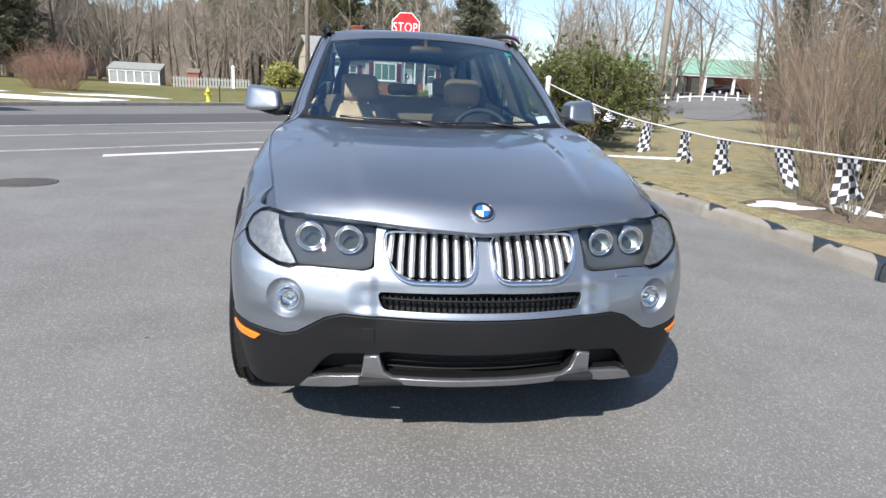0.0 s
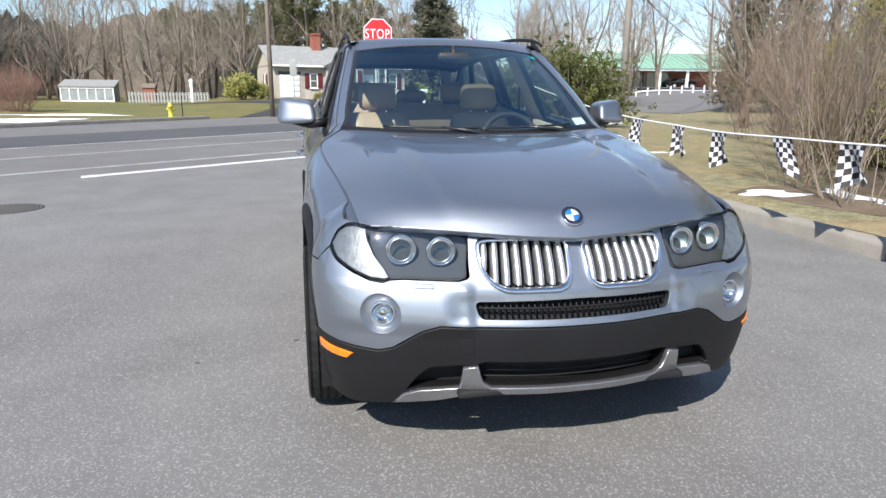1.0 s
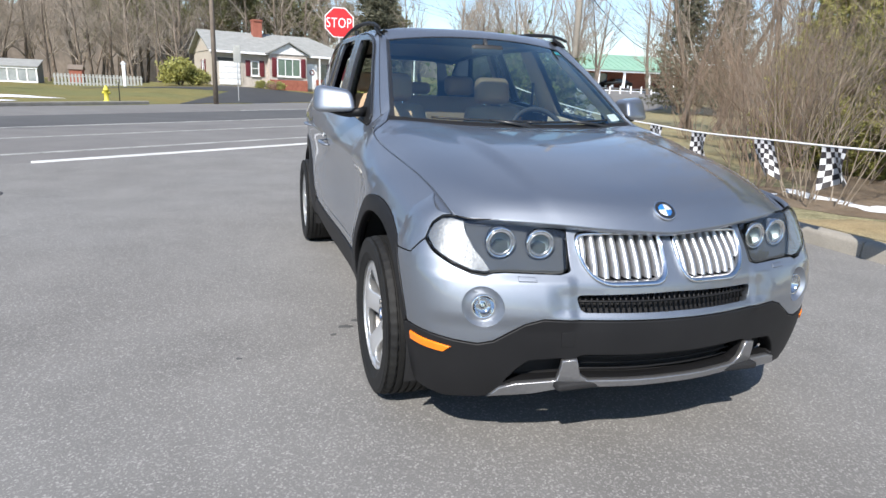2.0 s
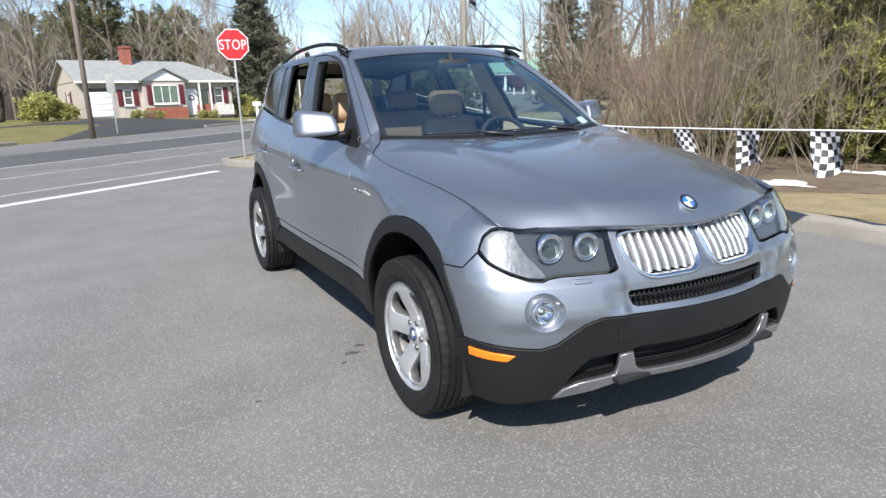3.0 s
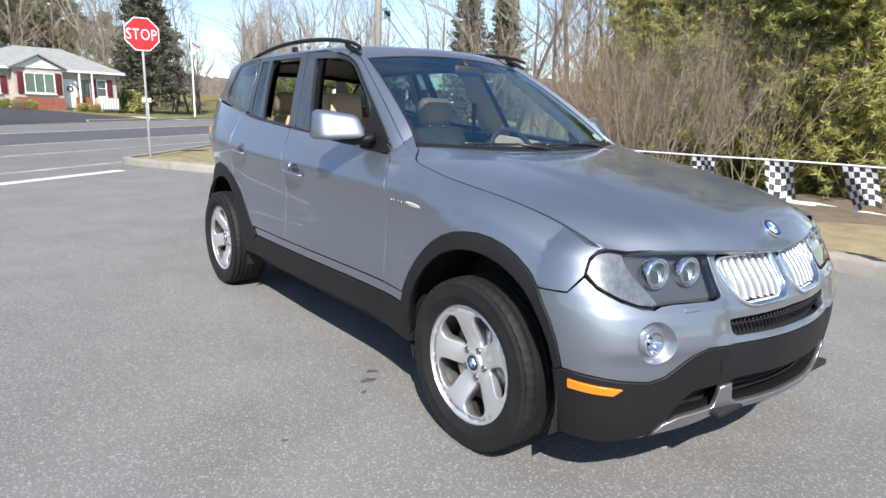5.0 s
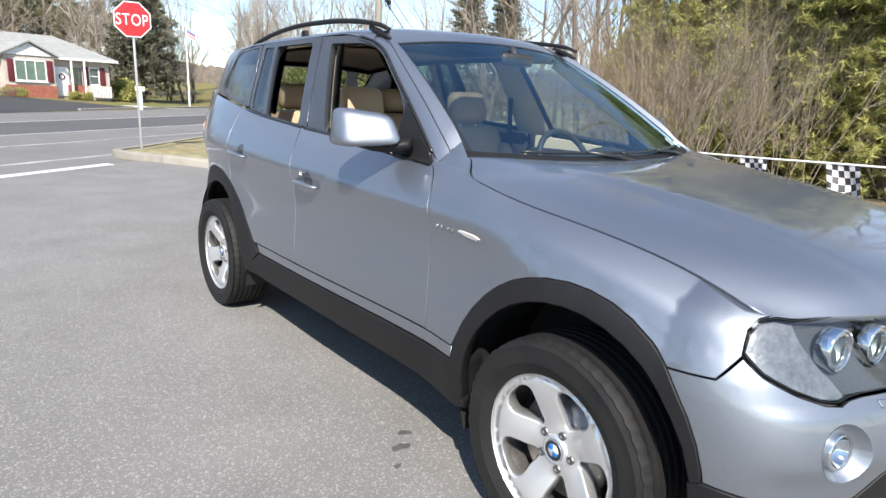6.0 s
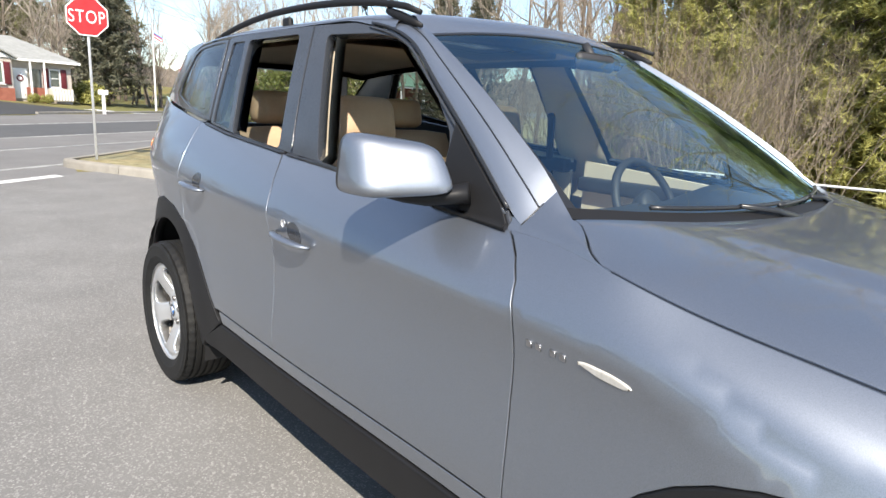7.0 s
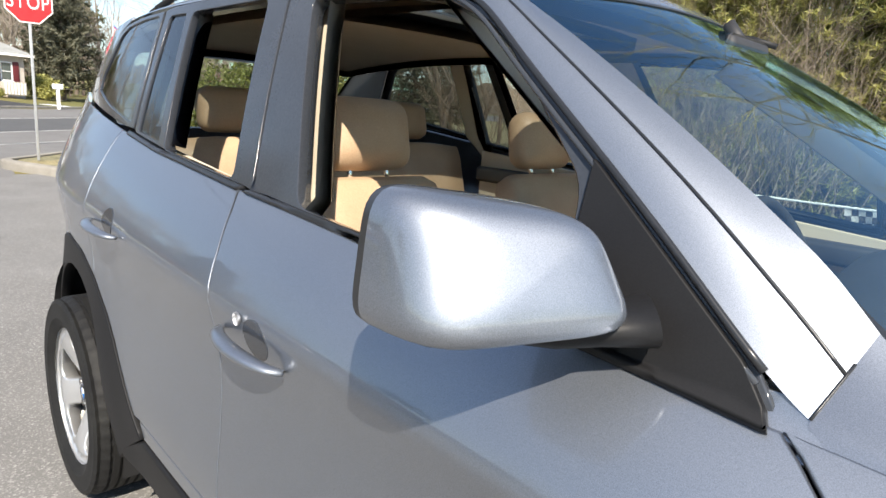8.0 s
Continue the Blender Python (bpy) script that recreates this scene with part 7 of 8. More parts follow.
def simple_car(name, label, paint, m, length=4.5, pickup=False):
    """A parked car seen from far off: body, glass, wheels, lamps."""
    c = thing(name, label, "truck" if pickup else "car")
    c.matrix_basis = m
    h = length / 2
    if pickup:
        prof = [(-h, 0.45), (-h, 0.92), (-h + 0.08, 1.02), (-h + 1.25, 1.12), (-h + 1.35, 1.14), (h - 0.02, 1.10), (h, 0.5)]
    else:
        prof = [(-h, 0.4), (-h, 0.72), (-h + 0.2, 0.85), (-h + 1.1, 0.98), (h - 0.5, 1.0), (h, 0.92), (h, 0.42)]
    rows = []
    for y, k in ((-0.86, 0.9), (-0.80, 1.0), (0.80, 1.0), (0.86, 0.9)):
        rows.append([Vector((x * (0.985 if k < 1 else 1), y, z - (0.03 if k < 1 and z > 0.8 else 0))) for x, z in prof])
    o = loft("body", rows, paint, c, closed=False, sharp=25)
    bm = bmesh.new()
    bm.from_mesh(o.data)
    bmesh.ops.holes_fill(bm, edges=bm.edges)
    bmesh.ops.recalc_face_normals(bm, faces=bm.faces)
    bm.to_mesh(o.data)
    bm.free()
    if pickup:
        cab = [(-h + 1.3, 1.1), (-h + 1.85, 1.62), (-h + 2.55, 1.66), (-h + 2.62, 1.1)]
    else:
        cab = [(-h + 1.1, 0.95), (-h + 1.8, 1.40), (h - 1.2, 1.42), (h - 0.5, 0.97)]
    bm = bmesh.new()
    a = [bm.verts.new((x, -0.78 + 0.12 * (z > 1.3), z)) for x, z in cab]
    b = [bm.verts.new((x, 0.78 - 0.12 * (z > 1.3), z)) for x, z in cab]
    bm.faces.new(a), bm.faces.new(b[::-1])
    for i in range(4):
        bm.faces.new((a[i], b[i], b[(i + 1) % 4], a[(i + 1) % 4]))
    bmesh.ops.recalc_face_normals(bm, faces=bm.faces)
    part("cab", bm, paint, c, smooth_on=False)
    for sg in (-1, 1):
        if pickup:
            bm = bmesh.new()
            bm.faces.new([bm.verts.new((x, sg * y, z)) for x, y, z in ((-h + 1.62, 0.765, 1.17), (-h + 1.95, 0.69, 1.54), (-h + 2.5, 0.685, 1.56), (-h + 2.52, 0.765, 1.17))])
            part("side_window", bm, PANE, c, smooth_on=False)
        else:
            bm = bmesh.new()
            bm.faces.new([bm.verts.new((x, sg * y, z)) for x, y, z in ((-h + 1.35, 0.775, 1.0), (-h + 1.9, 0.68, 1.34), (h - 1.3, 0.68, 1.36), (h - 0.75, 0.775, 1.0))])
            part("side_window", bm, PANE, c, smooth_on=False)
        for x in (-h + 0.82, h - (1.02 if pickup else 0.85)):
            wh = new("wheel")
            wh.parent = c
            wh.matrix_basis = Matrix.Translation((x, sg * 0.80, 0.34))
            part("tyre", lathe([(-0.11, 0.22), (-0.11, 0.31), (-0.08, 0.34), (0.08, 0.34), (0.11, 0.31), (0.11, 0.22)], 28, "y"), RUBBER, wh)
            part("rim", lathe([(-0.10, 0.0), (-0.10, 0.10), (-0.06, 0.20), (-0.09, 0.225), (0.09, 0.225), (0.06, 0.20), (0.10, 0.10), (0.10, 0.0)], 28, "y"), ALLOY, wh)
    if pickup:
        part("cargo_box", boxed(-h + 2.72, h - 0.02, -0.86, 0.86, 1.08, 1.78, 0.05), paint, c, "white utility box")
        part("stripe", boxed(-h + 0.9, h - 0.02, -0.880, 0.880, 0.92, 1.03, 0.0), RED, c, "red stripe", smooth_on=False)
        part("stripe", boxed(-h + 1.15, h - 0.01, -0.878, 0.878, 0.60, 0.915, 0.0), BLUE, c, "blue lower stripe", smooth_on=False)
        part("bumper", boxed(-h - 0.12, -h + 0.1, -0.85, 0.85, 0.40, 0.62, 0.04), GALVANISED, c)
        part("rear_bumper", boxed(h - 0.05, h + 0.16, -0.82, 0.82, 0.42, 0.58, 0.03), CLADDING, c)
        part("ladder_rack", boxed(-h + 2.8, h - 0.2, -0.6, 0.6, 1.80, 1.84, 0.01), GALVANISED, c)
    part("windscreen", boxed(-0.01, 0.01, -0.62, 0.62, -0.27, 0.27), PANE, c, smooth_on=False).matrix_basis = Matrix.Translation((-h + 1.56, 0, 1.37)) @ Matrix.Rotation(radians(46), 4, "Y") if pickup else Matrix.Translation((-h + 1.43, 0, 1.19)) @ Matrix.Rotation(radians(57), 4, "Y")
    return c


tx, ty = across(0.88, -9.4)
ang = math.atan2(0.75, 0.66)
simple_car("utility_truck", "white pickup with utility box and red and blue stripes", WHITE, Matrix.Translation((tx, ty, height(tx, ty))) @ Matrix.Rotation(ang, 4, "Z"), 5.0, True)
simple_car("parked_car", "black parked car far across the road", TRIM, Matrix.Translation((52.5, 81.0, height(52.5, 81) + 0.14)) @ Matrix.Rotation(radians(4), 4, "Z"))


# ---- trees and shrubs ----
BARK = grained("grey_brown_bark", (0.10, 0.078, 0.06), (0.26, 0.21, 0.17), 0.95, 4, 40, 0.6, per_object=0.2)
BROWN_TWIG = grained("brown_twigs", (0.12, 0.095, 0.07), (0.29, 0.24, 0.185), 0.95, 4, 30, 0.2, per_island=0.3)
REDDISH = grained("reddish_twigs", (0.19, 0.105, 0.08), (0.36, 0.225, 0.175), 0.95, 3, 20, 0.2, per_island=0.3)
TWIG = grained("pale_twigs", (0.18, 0.15, 0.12), (0.40, 0.345, 0.285), 0.95, 4, 30, 0.2, per_island=0.3)
RUSSET = grained("russet_twigs", (0.125, 0.085, 0.06), (0.31, 0.235, 0.175), 0.95, 3, 20, 0.2, per_island=0.3)


def leafy(name, dark, light, rough=0.6):
    m = grained(name, dark, light, rough, 1.5, 12, 0.0, per_island=0.55, per_object=0.1)
    b = m.node_tree.nodes["Principled BSDF"]
    t = m.node_tree
    back, mix = t.nodes.new("ShaderNodeBsdfTranslucent"), t.nodes.new("ShaderNodeMixShader")
    link(t, b.inputs["Base Color"].links[0].from_socket, back.inputs[0])
    mix.inputs[0].default_value = 0.45
    link(t, b.outputs[0], mix.inputs[1])
    link(t, back.outputs[0], mix.inputs[2])
    link(t, mix.outputs[0], t.nodes["Material Output"].inputs[0])
    return m


PINE = leafy("pine_needles", (0.12, 0.125, 0.055), (0.29, 0.29, 0.14))
SPRUCE = leafy("spruce_needles", (0.085, 0.09, 0.06), (0.21, 0.205, 0.14))
CEDAR = leafy("yellow_green_sprays", (0.22, 0.225, 0.065), (0.58, 0.56, 0.20))
HOLLY = leafy("glossy_green_leaves", (0.075, 0.095, 0.025), (0.26, 0.28, 0.09), 0.4)
FAR_WOODS = grained("far_woods", (0.07, 0.06, 0.05), (0.20, 0.165, 0.135), 0.95, 0.25, 1.6, 0.0)


class Twigs:
    """Collects tapered tubes as one mesh."""

    def __init__(self):
        self.v, self.f = [], []

    def limb(self, pts, r0, r1, sides=4):
        n = len(pts)
        base = len(self.v)
        for i, p in enumerate(pts):
            d = (pts[min(i + 1, n - 1)] - pts[max(i - 1, 0)]).normalized()
            a = d.cross(Vector((0.31, 0.17, 0.93)) if abs(d.z) < 0.9 else Vector((1, 0, 0))).normalized()
            b = a.cross(d)
            r = r0 + (r1 - r0) * i / (n - 1)
            for k in range(sides):
                t = 2 * math.pi * k / sides
                self.v.append(p + (a * math.cos(t) + b * math.sin(t)) * r)
        for i in range(n - 1):
            for k in range(sides):
                j = (k + 1) % sides
                self.f.append((base + i * sides + k, base + i * sides + j, base + (i + 1) * sides + j, base + (i + 1) * sides + k))


def bend(rng, p, d, length, n, wobble, lift):
    pts = [p.copy()]
    for _ in range(n):
        d = (d + Vector((rng.gauss(0, wobble), rng.gauss(0, wobble), rng.gauss(0, wobble) + lift))).normalized()
        p = p + d * length / n
        pts.append(p.copy())
    return pts, d


def grow(tw, rng, p, d, length, r, depth, kids, spread, lift, ends=None, thin=0.55, wobble=0.16):
    sides = 6 if depth > 3 else 4 if depth > 1 else 3
    pts, d1 = bend(rng, p, d, length, 4 if depth > 1 else 3 if depth else 1, wobble, lift)
    tw.limb(pts, r, r * (0.55 if depth else 0.35), sides)
    if ends is not None and depth <= 1:
        ends += pts[1:]
    if depth == 0:
        return
    n = kids if isinstance(kids, int) else kids[min(depth, len(kids) - 1)]
    for k in range(n):
        t = rng.uniform(0.35, 1.0) if k else 1.0
        q = pts[0].lerp(pts[-1], 0) if t == 0 else pts[min(len(pts) - 1, int(t * (len(pts) - 1) + 0.5))]
        axis = Vector((rng.gauss(0, 1), rng.gauss(0, 1), rng.gauss(0, 0.6))).normalized()
        a = spread * rng.uniform(0.5, 1.2) * (0.5 if k == 0 else 1)
        nd = (d1 * math.cos(a) + axis.cross(d1).normalized() * math.sin(a)).normalized()
        grow(tw, rng, q, nd, length * rng.uniform(0.55, 0.85), r * thin, depth - 1, kids, spread, lift, ends, thin, wobble)


def leaf_mesh(points, size, rng, long=2.0, droop=0.0, up=0.3, per=1, spray=False):
    """Small pointed leaves or sprays: two triangles folded along the middle."""
    v, f = [], []
    for p in points:
        for _ in range(per):
            d = Vector((rng.gauss(0, 1), rng.gauss(0, 1), rng.gauss(up, 0.7) - droop)).normalized()
            a = d.cross(Vector((rng.gauss(0, 1), rng.gauss(0, 1), rng.gauss(0, 1)))).normalized()
            s = size * rng.uniform(0.6, 1.35)
            o = p + Vector((rng.gauss(0, 1), rng.gauss(0, 1), rng.gauss(0, 1))) * size * 0.7
            n = d.cross(a) * s * 0.18
            base = len(v)
            if spray:
                v += [o - a * s * 0.5, o + a * s * 0.5, o + d * s * long]
                f.append((base, base + 1, base + 2))
                continue
            v += [o, o + d * s * long * 0.5 + a * s * 0.5 + n, o + d * s * long, o + d * s * long * 0.5 - a * s * 0.5 + n]
            f += [(base, base + 1, base + 2), (base, base + 2, base + 3)]
    return v, f


def bare_tree(seed, tall, trunk, mat_twig, label, depth=5, kids=(0, 3, 3, 3, 3, 4), spread=0.55, stems=1, lift=0.06, clear=0.3):
    rng = random.Random(seed)
    t = thing("bare_tree", label, "tree", "bare trees")
    tw, limbs = Twigs(), Twigs()
    for s in range(stems):
        d = Vector((rng.gauss(0, 0.07 + 0.12 * (stems > 1)), rng.gauss(0, 0.07 + 0.12 * (stems > 1)), 1)).normalized()
        pts, d1 = bend(rng, Vector((rng.gauss(0, 0.25) * (stems > 1), rng.gauss(0, 0.25) * (stems > 1), -0.1)), d, tall * 0.62, 7, 0.05, 0.05)
        limbs.limb(pts, trunk, trunk * 0.42, 8)
        for k in range(9):
            q = pts[min(7, max(2, int(7 * (clear + (1 - clear) * k / 8))))]
            a = rng.uniform(0, 6.28)
            nd = Vector((math.cos(a) * 0.75, math.sin(a) * 0.75, rng.uniform(0.45, 1.1))).normalized()
            grow(tw, rng, q, nd, tall * rng.uniform(0.13, 0.24), trunk * rng.uniform(0.22, 0.4), depth - 2, kids, spread, lift)
        grow(tw, rng, pts[-1], d1, tall * 0.22, trunk * 0.4, depth - 1, kids, spread, lift)
    raw("trunk", limbs.v, limbs.f, BARK, t)
    raw("crown", tw.v, tw.f, mat_twig, t)
    return t


def pine_tree(seed, tall, label):
    rng = random.Random(seed)
    t = thing("pine_tree", label, "tree", "pines")
    tw, ends = Twigs(), []
    pts, d1 = bend(rng, Vector((0, 0, -0.1)), Vector((0, 0, 1)), tall * 0.95, 9, 0.03, 0.05)
    tw.limb(pts, tall * 0.018, tall * 0.005, 8)
    for k in range(22):
        h = rng.uniform(0.58, 1.0)
        q = pts[min(9, int(h * 9))]
        a = rng.uniform(0, 6.28)
        nd = Vector((math.cos(a), math.sin(a), rng.uniform(0.0, 0.5))).normalized()
        grow(tw, rng, q, nd, tall * 0.16 * (1.25 - 0.7 * h), tall * 0.005, 2, (0, 3, 3), 0.6, 0.05, ends)
    raw("trunk", tw.v, tw.f, BARK, t)
    v, f = leaf_mesh(ends, tall * 0.0105, rng, 3.0, per=18, spray=True)
    raw("crown", v, f, PINE, t)
    return t


def spruce_tree(seed, tall, label, mat=SPRUCE, wide=0.24, size=0.16, rows=34, bare=0.06, per=2):
    rng = random.Random(seed)
    t = thing("spruce_tree", label, "tree", "spruces")
    tw, ends = Twigs(), []
    tw.limb([Vector((0, 0, -0.1)), Vector((0, 0, tall * 0.5)), Vector((0, 0, tall))], tall * 0.016, 0.01, 7)
    for i in range(rows):
        h = bare + (1 - bare) * i / rows
        for k in range(9):
            a = k / 9 * 6.28 + i * 0.7 + rng.gauss(0, 0.2)
            ln = tall * wide * (1 - h) ** 0.85 * rng.uniform(0.65, 1.15) + 0.1
            nd = Vector((math.cos(a), math.sin(a), 0.10 - 0.3 * (1 - h)))
            pts, _ = bend(rng, Vector((0, 0, h * tall)), nd.normalized(), ln, 5, 0.05, 0.05)
            tw.limb(pts, 0.03, 0.006, 3)
            for p, q in zip(pts[1:], pts[2:] + [pts[-1]]):
                ends += [p, p.lerp(q, 0.33), p.lerp(q, 0.66)]
    raw("trunk", tw.v, tw.f, BARK, t)
    v, f = leaf_mesh(ends, size * 0.62, rng, 3.2, droop=0.35, per=per * 2, spray=True)
    raw("crown", v, f, mat, t)
    return t


def cedar_tree(seed, tall, label, lean=0.0):
    """A broad evergreen of upright feathery sprays."""
    rng = random.Random(seed)
    t = thing("cedar_tree", label, "tree", "evergreen screen")
    tw, ends = Twigs(), []
    for s in range(3):
        pts, _ = bend(rng, Vector((rng.gauss(0, 0.15), rng.gauss(0, 0.15), -0.1)), Vector((rng.gauss(0, 0.05), rng.gauss(0, 0.05), 1)), tall * 0.95, 8, 0.04, 0.05)
        tw.limb(pts, 0.07, 0.012, 6)
        for k in range(64):
            h = rng.uniform(0.05, 1.0)
            q = pts[min(8, int(h * 8))]
            a = rng.uniform(0, 6.28)
            ln = 1.55 * (1 - 0.72 * h) * rng.uniform(0.6, 1.2)
            br, d = bend(rng, q, Vector((math.cos(a), math.sin(a), 0.35)).normalized(), ln, 5, 0.12, 0.10)
            tw.limb(br, 0.014, 0.004, 3)
            for p in br[1:]:
                for _ in range(3):
                    ends.append(p + Vector((rng.gauss(0, 0.13), rng.gauss(0, 0.13), rng.gauss(0, 0.12))))
    raw("trunk", tw.v, tw.f, BARK, t)
    v, f = leaf_mesh(ends, 0.022, rng, 5.2, up=0.35, per=27, spray=True)
    raw("crown", v, f, CEDAR, t)
    return t


def bare_shrub(seed, tall, wide, label, mat=TWIG, stems=26, depth=3):
    rng = random.Random(seed)
    t = thing("bare_shrub", label, "shrub", "bare shrubs")
    for k in range(stems):
        tw = Twigs()
        a = rng.uniform(0, 6.28)
        r = rng.uniform(0.02, 0.24) * wide
        p = Vector((math.cos(a) * r, math.sin(a) * r, -0.05))
        d = Vector((math.cos(a) * rng.uniform(0.05, 0.5) * wide / 1.6, math.sin(a) * rng.uniform(0.05, 0.5) * wide / 1.6, 1)).normalized()
        grow(tw, rng, p, d, tall * rng.uniform(0.34, 0.5), 0.008 * tall / 2.5 + 0.002, depth, (0, 3, 3, 3), 0.42, 0.05, None, 0.6, 0.10)
        raw("stem", tw.v, tw.f, mat, t)
    return t


def green_bush(seed, tall, wide, label, size=0.034, count=24000, mat=HOLLY):
    """A leafy evergreen bush: limbs with leaves on an uneven, gappy crown."""
    rng = random.Random(seed)
    t = thing("evergreen_bush", label, "bush", "evergreen bushes")
    tw, ends = Twigs(), []
    for k in range(16):
        a = rng.uniform(0, 6.28)
        d = Vector((math.cos(a) * rng.uniform(0.1, 0.75), math.sin(a) * rng.uniform(0.1, 0.75), 1)).normalized()
        grow(tw, rng, Vector((math.cos(a) * 0.1, math.sin(a) * 0.1, -0.05)), d, tall * 0.38, 0.03, 3, (0, 3, 3, 4), 0.62 * wide / tall + 0.15, 0.03, ends)
    raw("trunk", tw.v, tw.f, BARK, t)
    rng.shuffle(ends)
    ends = [p for p in ends if p.z > 0.12]
    per = max(1, count // max(1, len(ends)))
    v, f = leaf_mesh(ends, size, rng, 1.7, per=per)
    raw("crown", v, f, mat, t)
    return t


def put(proto, x, y, turn, size, z=None, sx=1.0):
    z = height(x, y) if z is None else z
    return copy_thing(proto, Matrix.Translation((x, y, z)) @ Matrix.Rotation(turn, 4, "Z") @ Matrix.Diagonal((size * sx, size * sx, size, 1)))


def settle(proto, x, y, turn=0.0, size=1.0, z=None):
    proto.matrix_basis = Matrix.Translation((x, y, height(x, y) if z is None else z)) @ Matrix.Rotation(turn, 4, "Z") @ Matrix.Diagonal((size, size, size, 1))
    return proto


rng = random.Random(11)
V = 0.11
# near the kerb: bare shrubs
shrub_a = settle(bare_shrub(1, 2.45, 1.7, "bare many-stemmed shrub with brown twigs behind the kerb", BROWN_TWIG, 17, 4), 5.05, 3.25, 0.3, 1.0, V)
shrub_b = settle(bare_shrub(2, 2.2, 2.6, "bare spreading shrub with grey-brown twigs", BROWN_TWIG, 16, 4), 7.0, 2.9, 1.0, 1.0, V)
shrub_c = settle(bare_shrub(3, 2.6, 2.0, "bare shrub with russet twigs", RUSSET, 20, 4), 6.6, 5.4, 2.0, 1.0, V)
for x, y, s, p in ((7.4, 4.6, 0.9, shrub_b), (8.6, 6.4, 1.0, shrub_c), (5.4, 4.5, 0.6, shrub_c), (10.2, 9.6, 1.0, shrub_c), (11.5, 13.0, 1.0, shrub_c), (8.9, 8.2, 0.8, shrub_b)):
    put(p, x, y, rng.uniform(0, 6.28), s, V)
# the evergreen screen
cedar_a = settle(cedar_tree(4, 5.4, "tall yellow-green feathery evergreen"), 8.9, 2.2, 0.0, 1.0, V)
cedar_b = settle(cedar_tree(5, 4.6, "yellow-green feathery evergreen behind the shrubs"), 9.1, 3.4, 0.0, 1.05, V)
for k, (x, y, s) in enumerate(((10.4, 3.6, 1.15), (9.3, 4.3, 0.95), (9.2, 5.9, 0.9), (10.3, 5.0, 1.2), (9.9, 7.4, 0.8), (10.6, 6.4, 1.1), (8.6, 7.2, 0.45), (8.6, 5.0, 0.6))):
    put((cedar_a, cedar_b)[k % 2], x, y, rng.uniform(0, 6.28), s, V)
# broad-leaved bushes near the utility pole
bush_a = settle(green_bush(6, 2.7, 2.2, "large glossy-leaved evergreen bush behind the kerb"), 5.0, 11.2, 0.0, 0.98, V)
put(bush_a, 4.7, 11.9, 4.0, 0.95, V)
for x, y, s in ((4.6, 13.6, 0.86), (5.3, 13.2, 0.95), (6.0, 14.8, 0.98)):
    put(bush_a, x, y, 1.7 * x, s, V)
put(bush_a, 7.5, 16.5, 1.0, 0.95, V)
put(bush_a, 9.4, 19.5, 3.0, 1.1, V)
# bare trees and saplings behind the screen
tree_a = settle(bare_tree(21, 13, 0.125, TWIG, "tall bare deciduous tree"), 13.5, 6.5, 0.0, 1.0)
tree_b = settle(bare_tree(22, 11, 0.095, TWIG, "slender bare tree with grey-brown twigs"), 12.2, 9.2, 0.0, 1.0)
tree_c = settle(bare_tree(23, 14, 0.19, TWIG, "broad bare deciduous tree", 6, (0, 3, 3, 3, 3, 3), 0.62, 1, 0.05, 0.2), -14.0, 72, 0.0, 1.0)
tree_d = settle(bare_tree(24, 12, 0.15, TWIG, "bare many-stemmed tree with thin branches", 5, (0, 3, 3, 3, 3, 4), 0.5, 3, 0.08, 0.3), 9.5, 68, 0.0, 1.0)
for x, y, s, p in ((11.3, 7.6, 0.8, tree_b), (12.8, 11.5, 0.85, tree_a), (14.5, 12.6, 0.95, tree_b), (14.8, 9.3, 1.0, tree_a), (12.0, 5.2, 0.9, tree_b), (15.5, 15.0, 0.85, tree_b), (12.6, 3.0, 1.0, tree_a), (13.6, 0.4, 1.05, tree_a), (16.5, 4.4, 1.2, tree_a), (17.2, 8.2, 1.1, tree_a), (18.0, 11.0, 1.1, tree_d), (16.0, 18.4, 0.8, tree_d), (19.5, 15.5, 1.0, tree_a), (13.0, 13.4, 0.7, tree_b), (10.9, 9.0, 0.55, tree_a), (11.9, 10.4, 0.6, tree_b)):
    put(p, x, y, rng.uniform(0, 6.28), s, None if x > 30 else V)
for x, y, s in ((21, 61, 1.1), (24.5, 65, 1.15), (27, 60, 1.0), (30, 67, 1.2), (34, 61, 1.05), (38, 64, 1.15), (41, 57, 1.05), (45, 60, 1.2), (48, 53, 1.1)):
    put((tree_d, tree_c)[int(x) % 2], x, y, 1.3 * x, s)
# spruces seen over the roof
spruce_a = settle(spruce_tree(31, 13, "tall dark spruce with drooping branches"), 29.2, 36.6, 0.0, 0.88, 0.4)
spruce_b = settle(spruce_tree(32, 12, "broad spruce with dead lower branches", SPRUCE, 0.26, 0.2, 30, 0.10), 12.9, 66, 0.0, 1.25)
put(spruce_a, 31.8, 35.4, 1.0, 0.98, 0.4)
put(spruce_b, 27.4, 19.8, 2.0, 0.5, 0.2)
put(spruce_b, 12.3, 68, 2.0, 0.45)
put(spruce_b, -31.0, 62, 2.0, 1.1)
put(spruce_b, -35.5, 66, 4.0, 1.2)
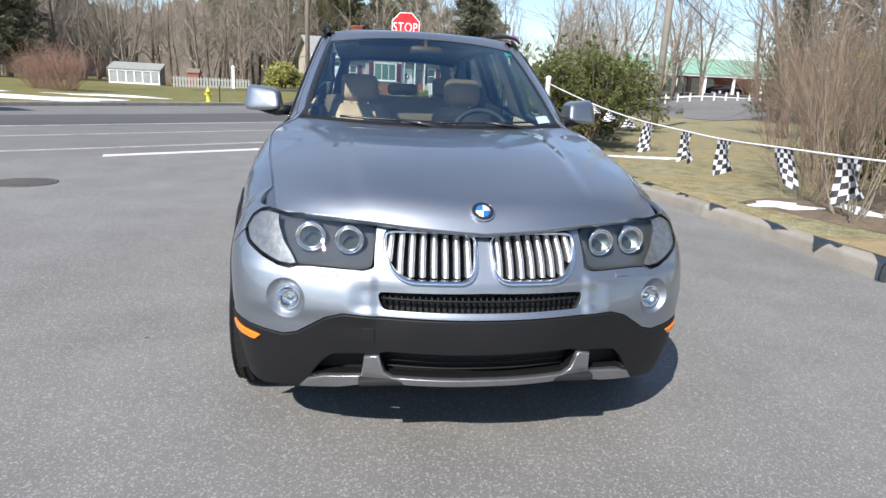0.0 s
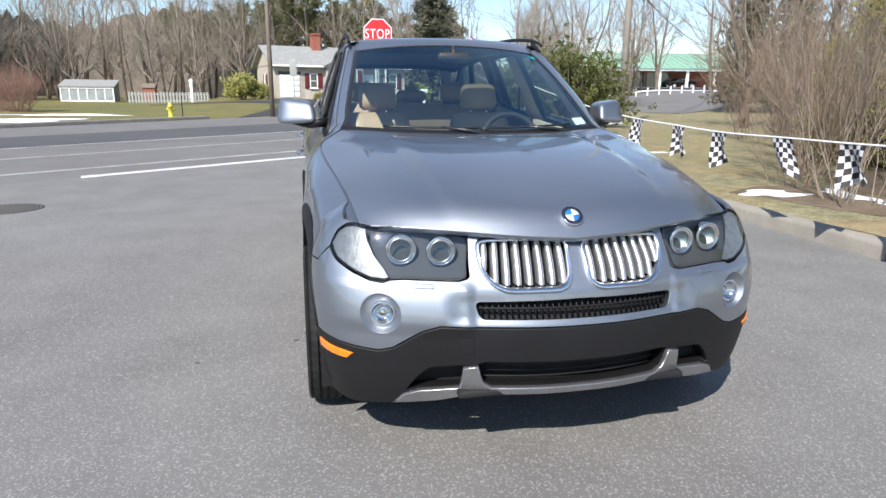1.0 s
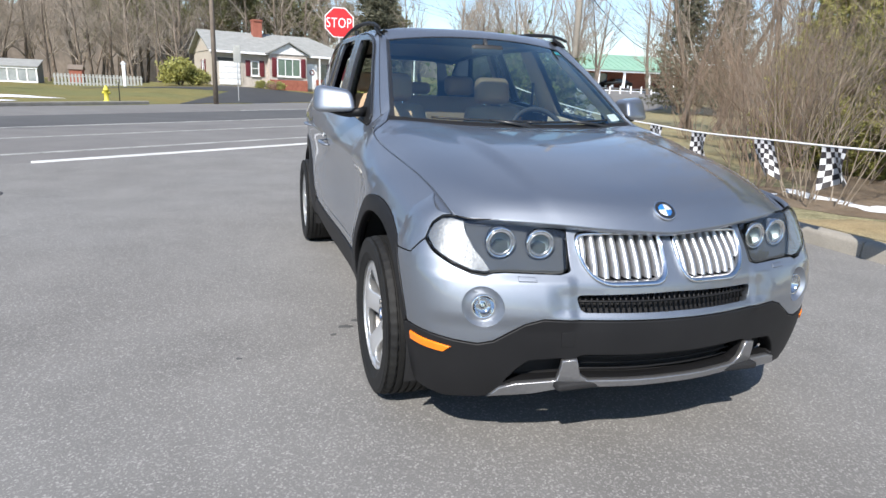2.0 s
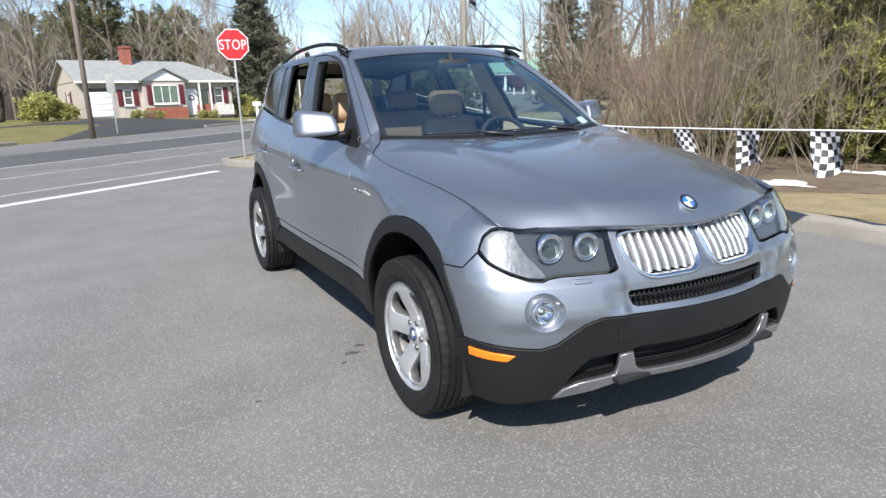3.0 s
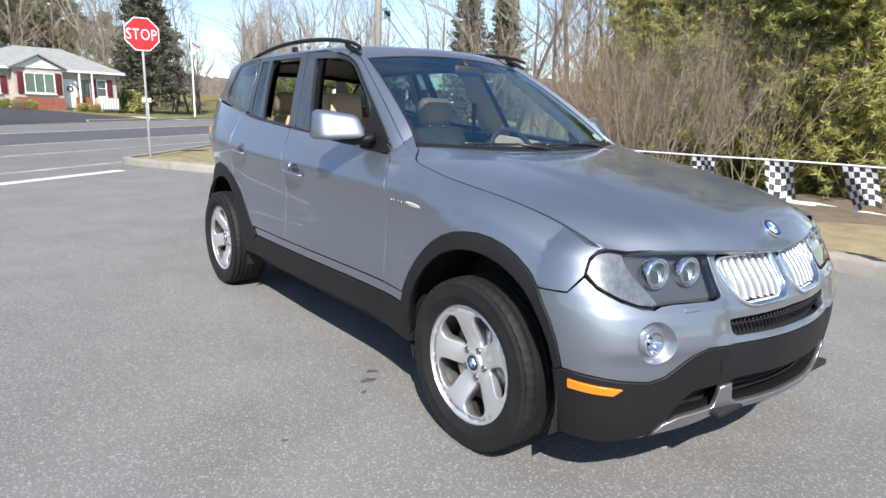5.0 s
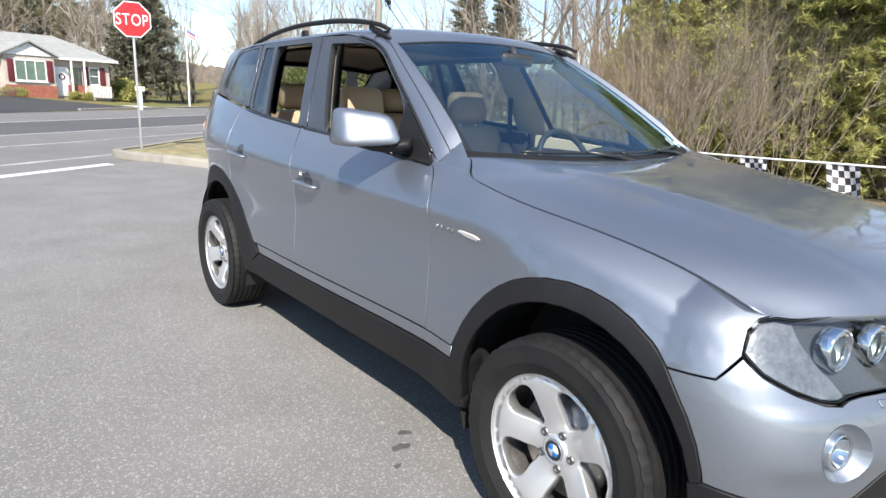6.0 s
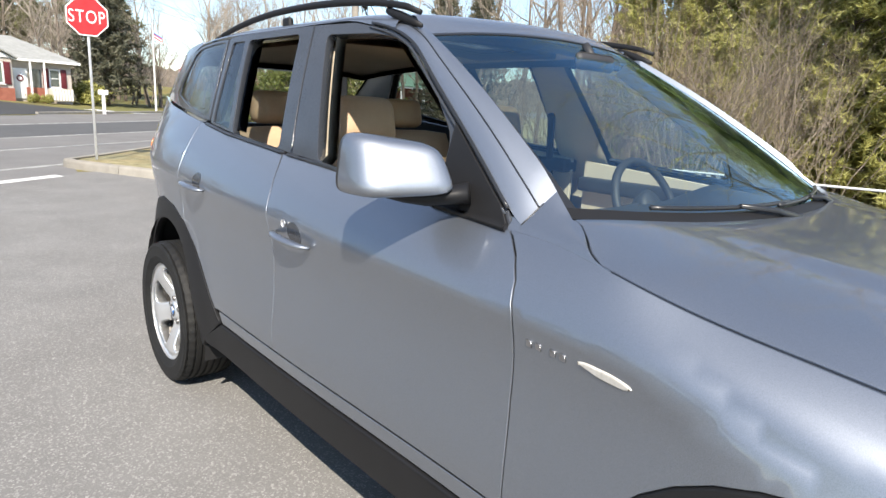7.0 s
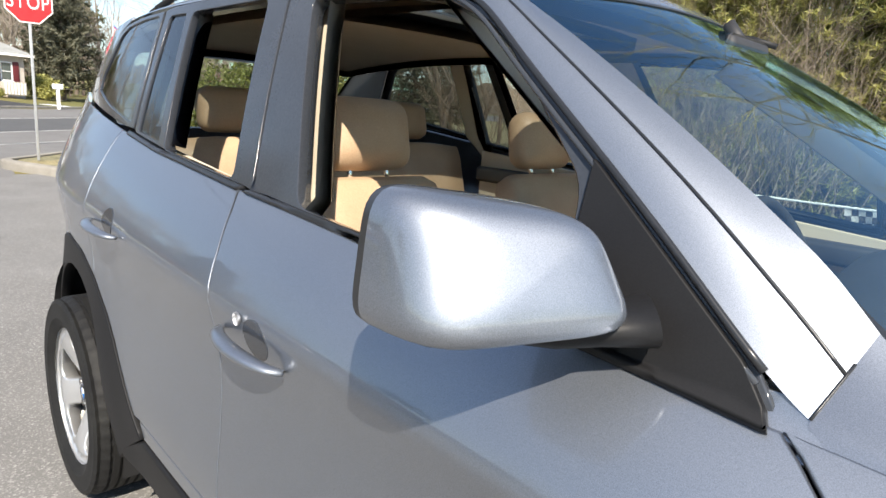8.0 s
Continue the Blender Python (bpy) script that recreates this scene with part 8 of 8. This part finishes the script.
# pines and bare trees behind the houses
pine_a = settle(pine_tree(41, 15, "tall pine with a rounded dark green crown"), -1.0, 92, 0.0, 1.0)
pine_b = settle(pine_tree(42, 13, "pine with a flat green crown"), 5.0, 95, 0.0, 1.0)
for x, y, s in ((12.9, -5.4, 0.6), (9.6, -8.0, 0.6)):
    put(pine_b, x, y, 2.0 * x, s, V)
for k in range(34):
    x = -38 + 1.75 * k + rng.uniform(-1, 1)
    y = 92 + rng.uniform(-6, 12)
    if -20 < x < 24:
        put((pine_a, pine_b)[k % 2], x, y, rng.uniform(0, 6.28), rng.uniform(0.75, 1.0))
for k in range(36):
    x = -62 + 2.55 * k + rng.uniform(-1, 1)
    y = 76 + rng.uniform(-5, 12)
    if x < -6 or x > 11:
        put((tree_c, tree_d)[k % 2], x, y, rng.uniform(0, 6.28), rng.uniform(0.75, 1.05) * (1.0 if x < 0 else 0.85))
for x, y, s in ((-15.5, 68, 0.8), (-11, 67, 0.72), (-24, 69, 0.95), (-7, 70, 0.8), (-19.5, 72, 0.9), (-29, 68, 1.0), (-40, 64, 1.0), (-47, 60, 1.0), (-21.5, 38, 0.9), (-33, 71, 0.9), (-26.5, 74, 1.0), (-22, 65, 0.75), (-17.5, 75, 1.0), (-13, 78, 1.05), (-36, 76, 1.0), (-9, 76, 0.95), (-43, 70, 1.0)):
    put(tree_c, x, y, rng.uniform(0, 6.28), s)
for x, y, s in ((15.8, 80, 0.9), (19.0, 72, 0.9), (22, 60, 0.8), (26, 70, 0.9), (31, 74, 0.9), (20, 50, 0.75), (24, 46, 0.8), (36, 96, 1.0), (44, 100, 1.0), (58, 102, 1.1), (66, 84, 1.0), (70, 96, 1.0)):
    put(tree_d, x, y, rng.uniform(0, 6.28), s)
for k in range(44):
    x = -66 + 2.1 * k + rng.uniform(-1, 1)
    if x < 24:
        put(tree_c, x, 84 + rng.uniform(-3, 14), rng.uniform(0, 6.28), rng.uniform(1.05, 1.35))
# bushes about the far lawns
red_bush = settle(bare_shrub(51, 2.4, 3.0, "rounded reddish-brown bare bush on the far lawn", REDDISH, 110, 3), -15.9, 35.5, 0.0, 1.0)
put(red_bush, -17.6, 36.6, 2.0, 0.85)
put(red_bush, 1.5, 55.3, 2.0, 0.3)
yellow_bush = settle(green_bush(52, 2.2, 2.4, "yellow-green clipped bush by the house", 0.12, 6000, CEDAR), -5.9, 55.5, 0.0, 1.05)
put(yellow_bush, -4.5, 56.2, 2.0, 0.6)
put(yellow_bush, 10.6, 62.5, 2.0, 0.9)
for x in (0.6, 1.4, 2.2, 6.0, 6.9):
    put(yellow_bush, x, 57.2 + 0.25 * x - 0.9, x, 0.32)
for x, y in ((30, 62), (28.0, 58), (25.5, 53)):
    put(yellow_bush, x, y, x, 0.8)
# brown woods on the horizon
ridge = random.Random(77)
v, f = [], []
tops = [ridge.uniform(0.88, 1.0) for _ in range(421)]
for i in range(421):
    a = radians(-75 + 130 * i / 420)
    r = 150 + 10 * math.sin(i * 0.11)
    tall = (8.0 + 9.0 * smooth(0.12, -0.12, a)) * (0.9 + 0.1 * math.sin(i * 0.13) * math.sin(i * 0.037)) * tops[i]
    v += [(r * math.sin(a), r * math.cos(a), -2.0), (r * math.sin(a), r * math.cos(a), tall * 0.55), (r * 1.02 * math.sin(a), r * 1.02 * math.cos(a), 2.0 + tall)]
    if i:
        k = 3 * i
        f += [(k - 3, k - 2, k + 1, k), (k - 2, k - 1, k + 2, k + 1)]
tagged(raw("backdrop", v, f, FAR_WOODS), "far brown leafless woods on the horizon", "woods", kind="structure")
# unseen woods, added to close the place behind and beside for the reflections
for k in range(18):
    a = radians(95 + 215 * k / 17)
    r = 48 + rng.uniform(-5, 14)
    x, y = r * math.sin(a), r * math.cos(a)
    p = (tree_c, tree_d, tree_b, pine_a, tree_c, pine_b)[k % 6]
    put(p, x, y, rng.uniform(0, 6.28), rng.uniform(0.8, 1.15), -0.05)
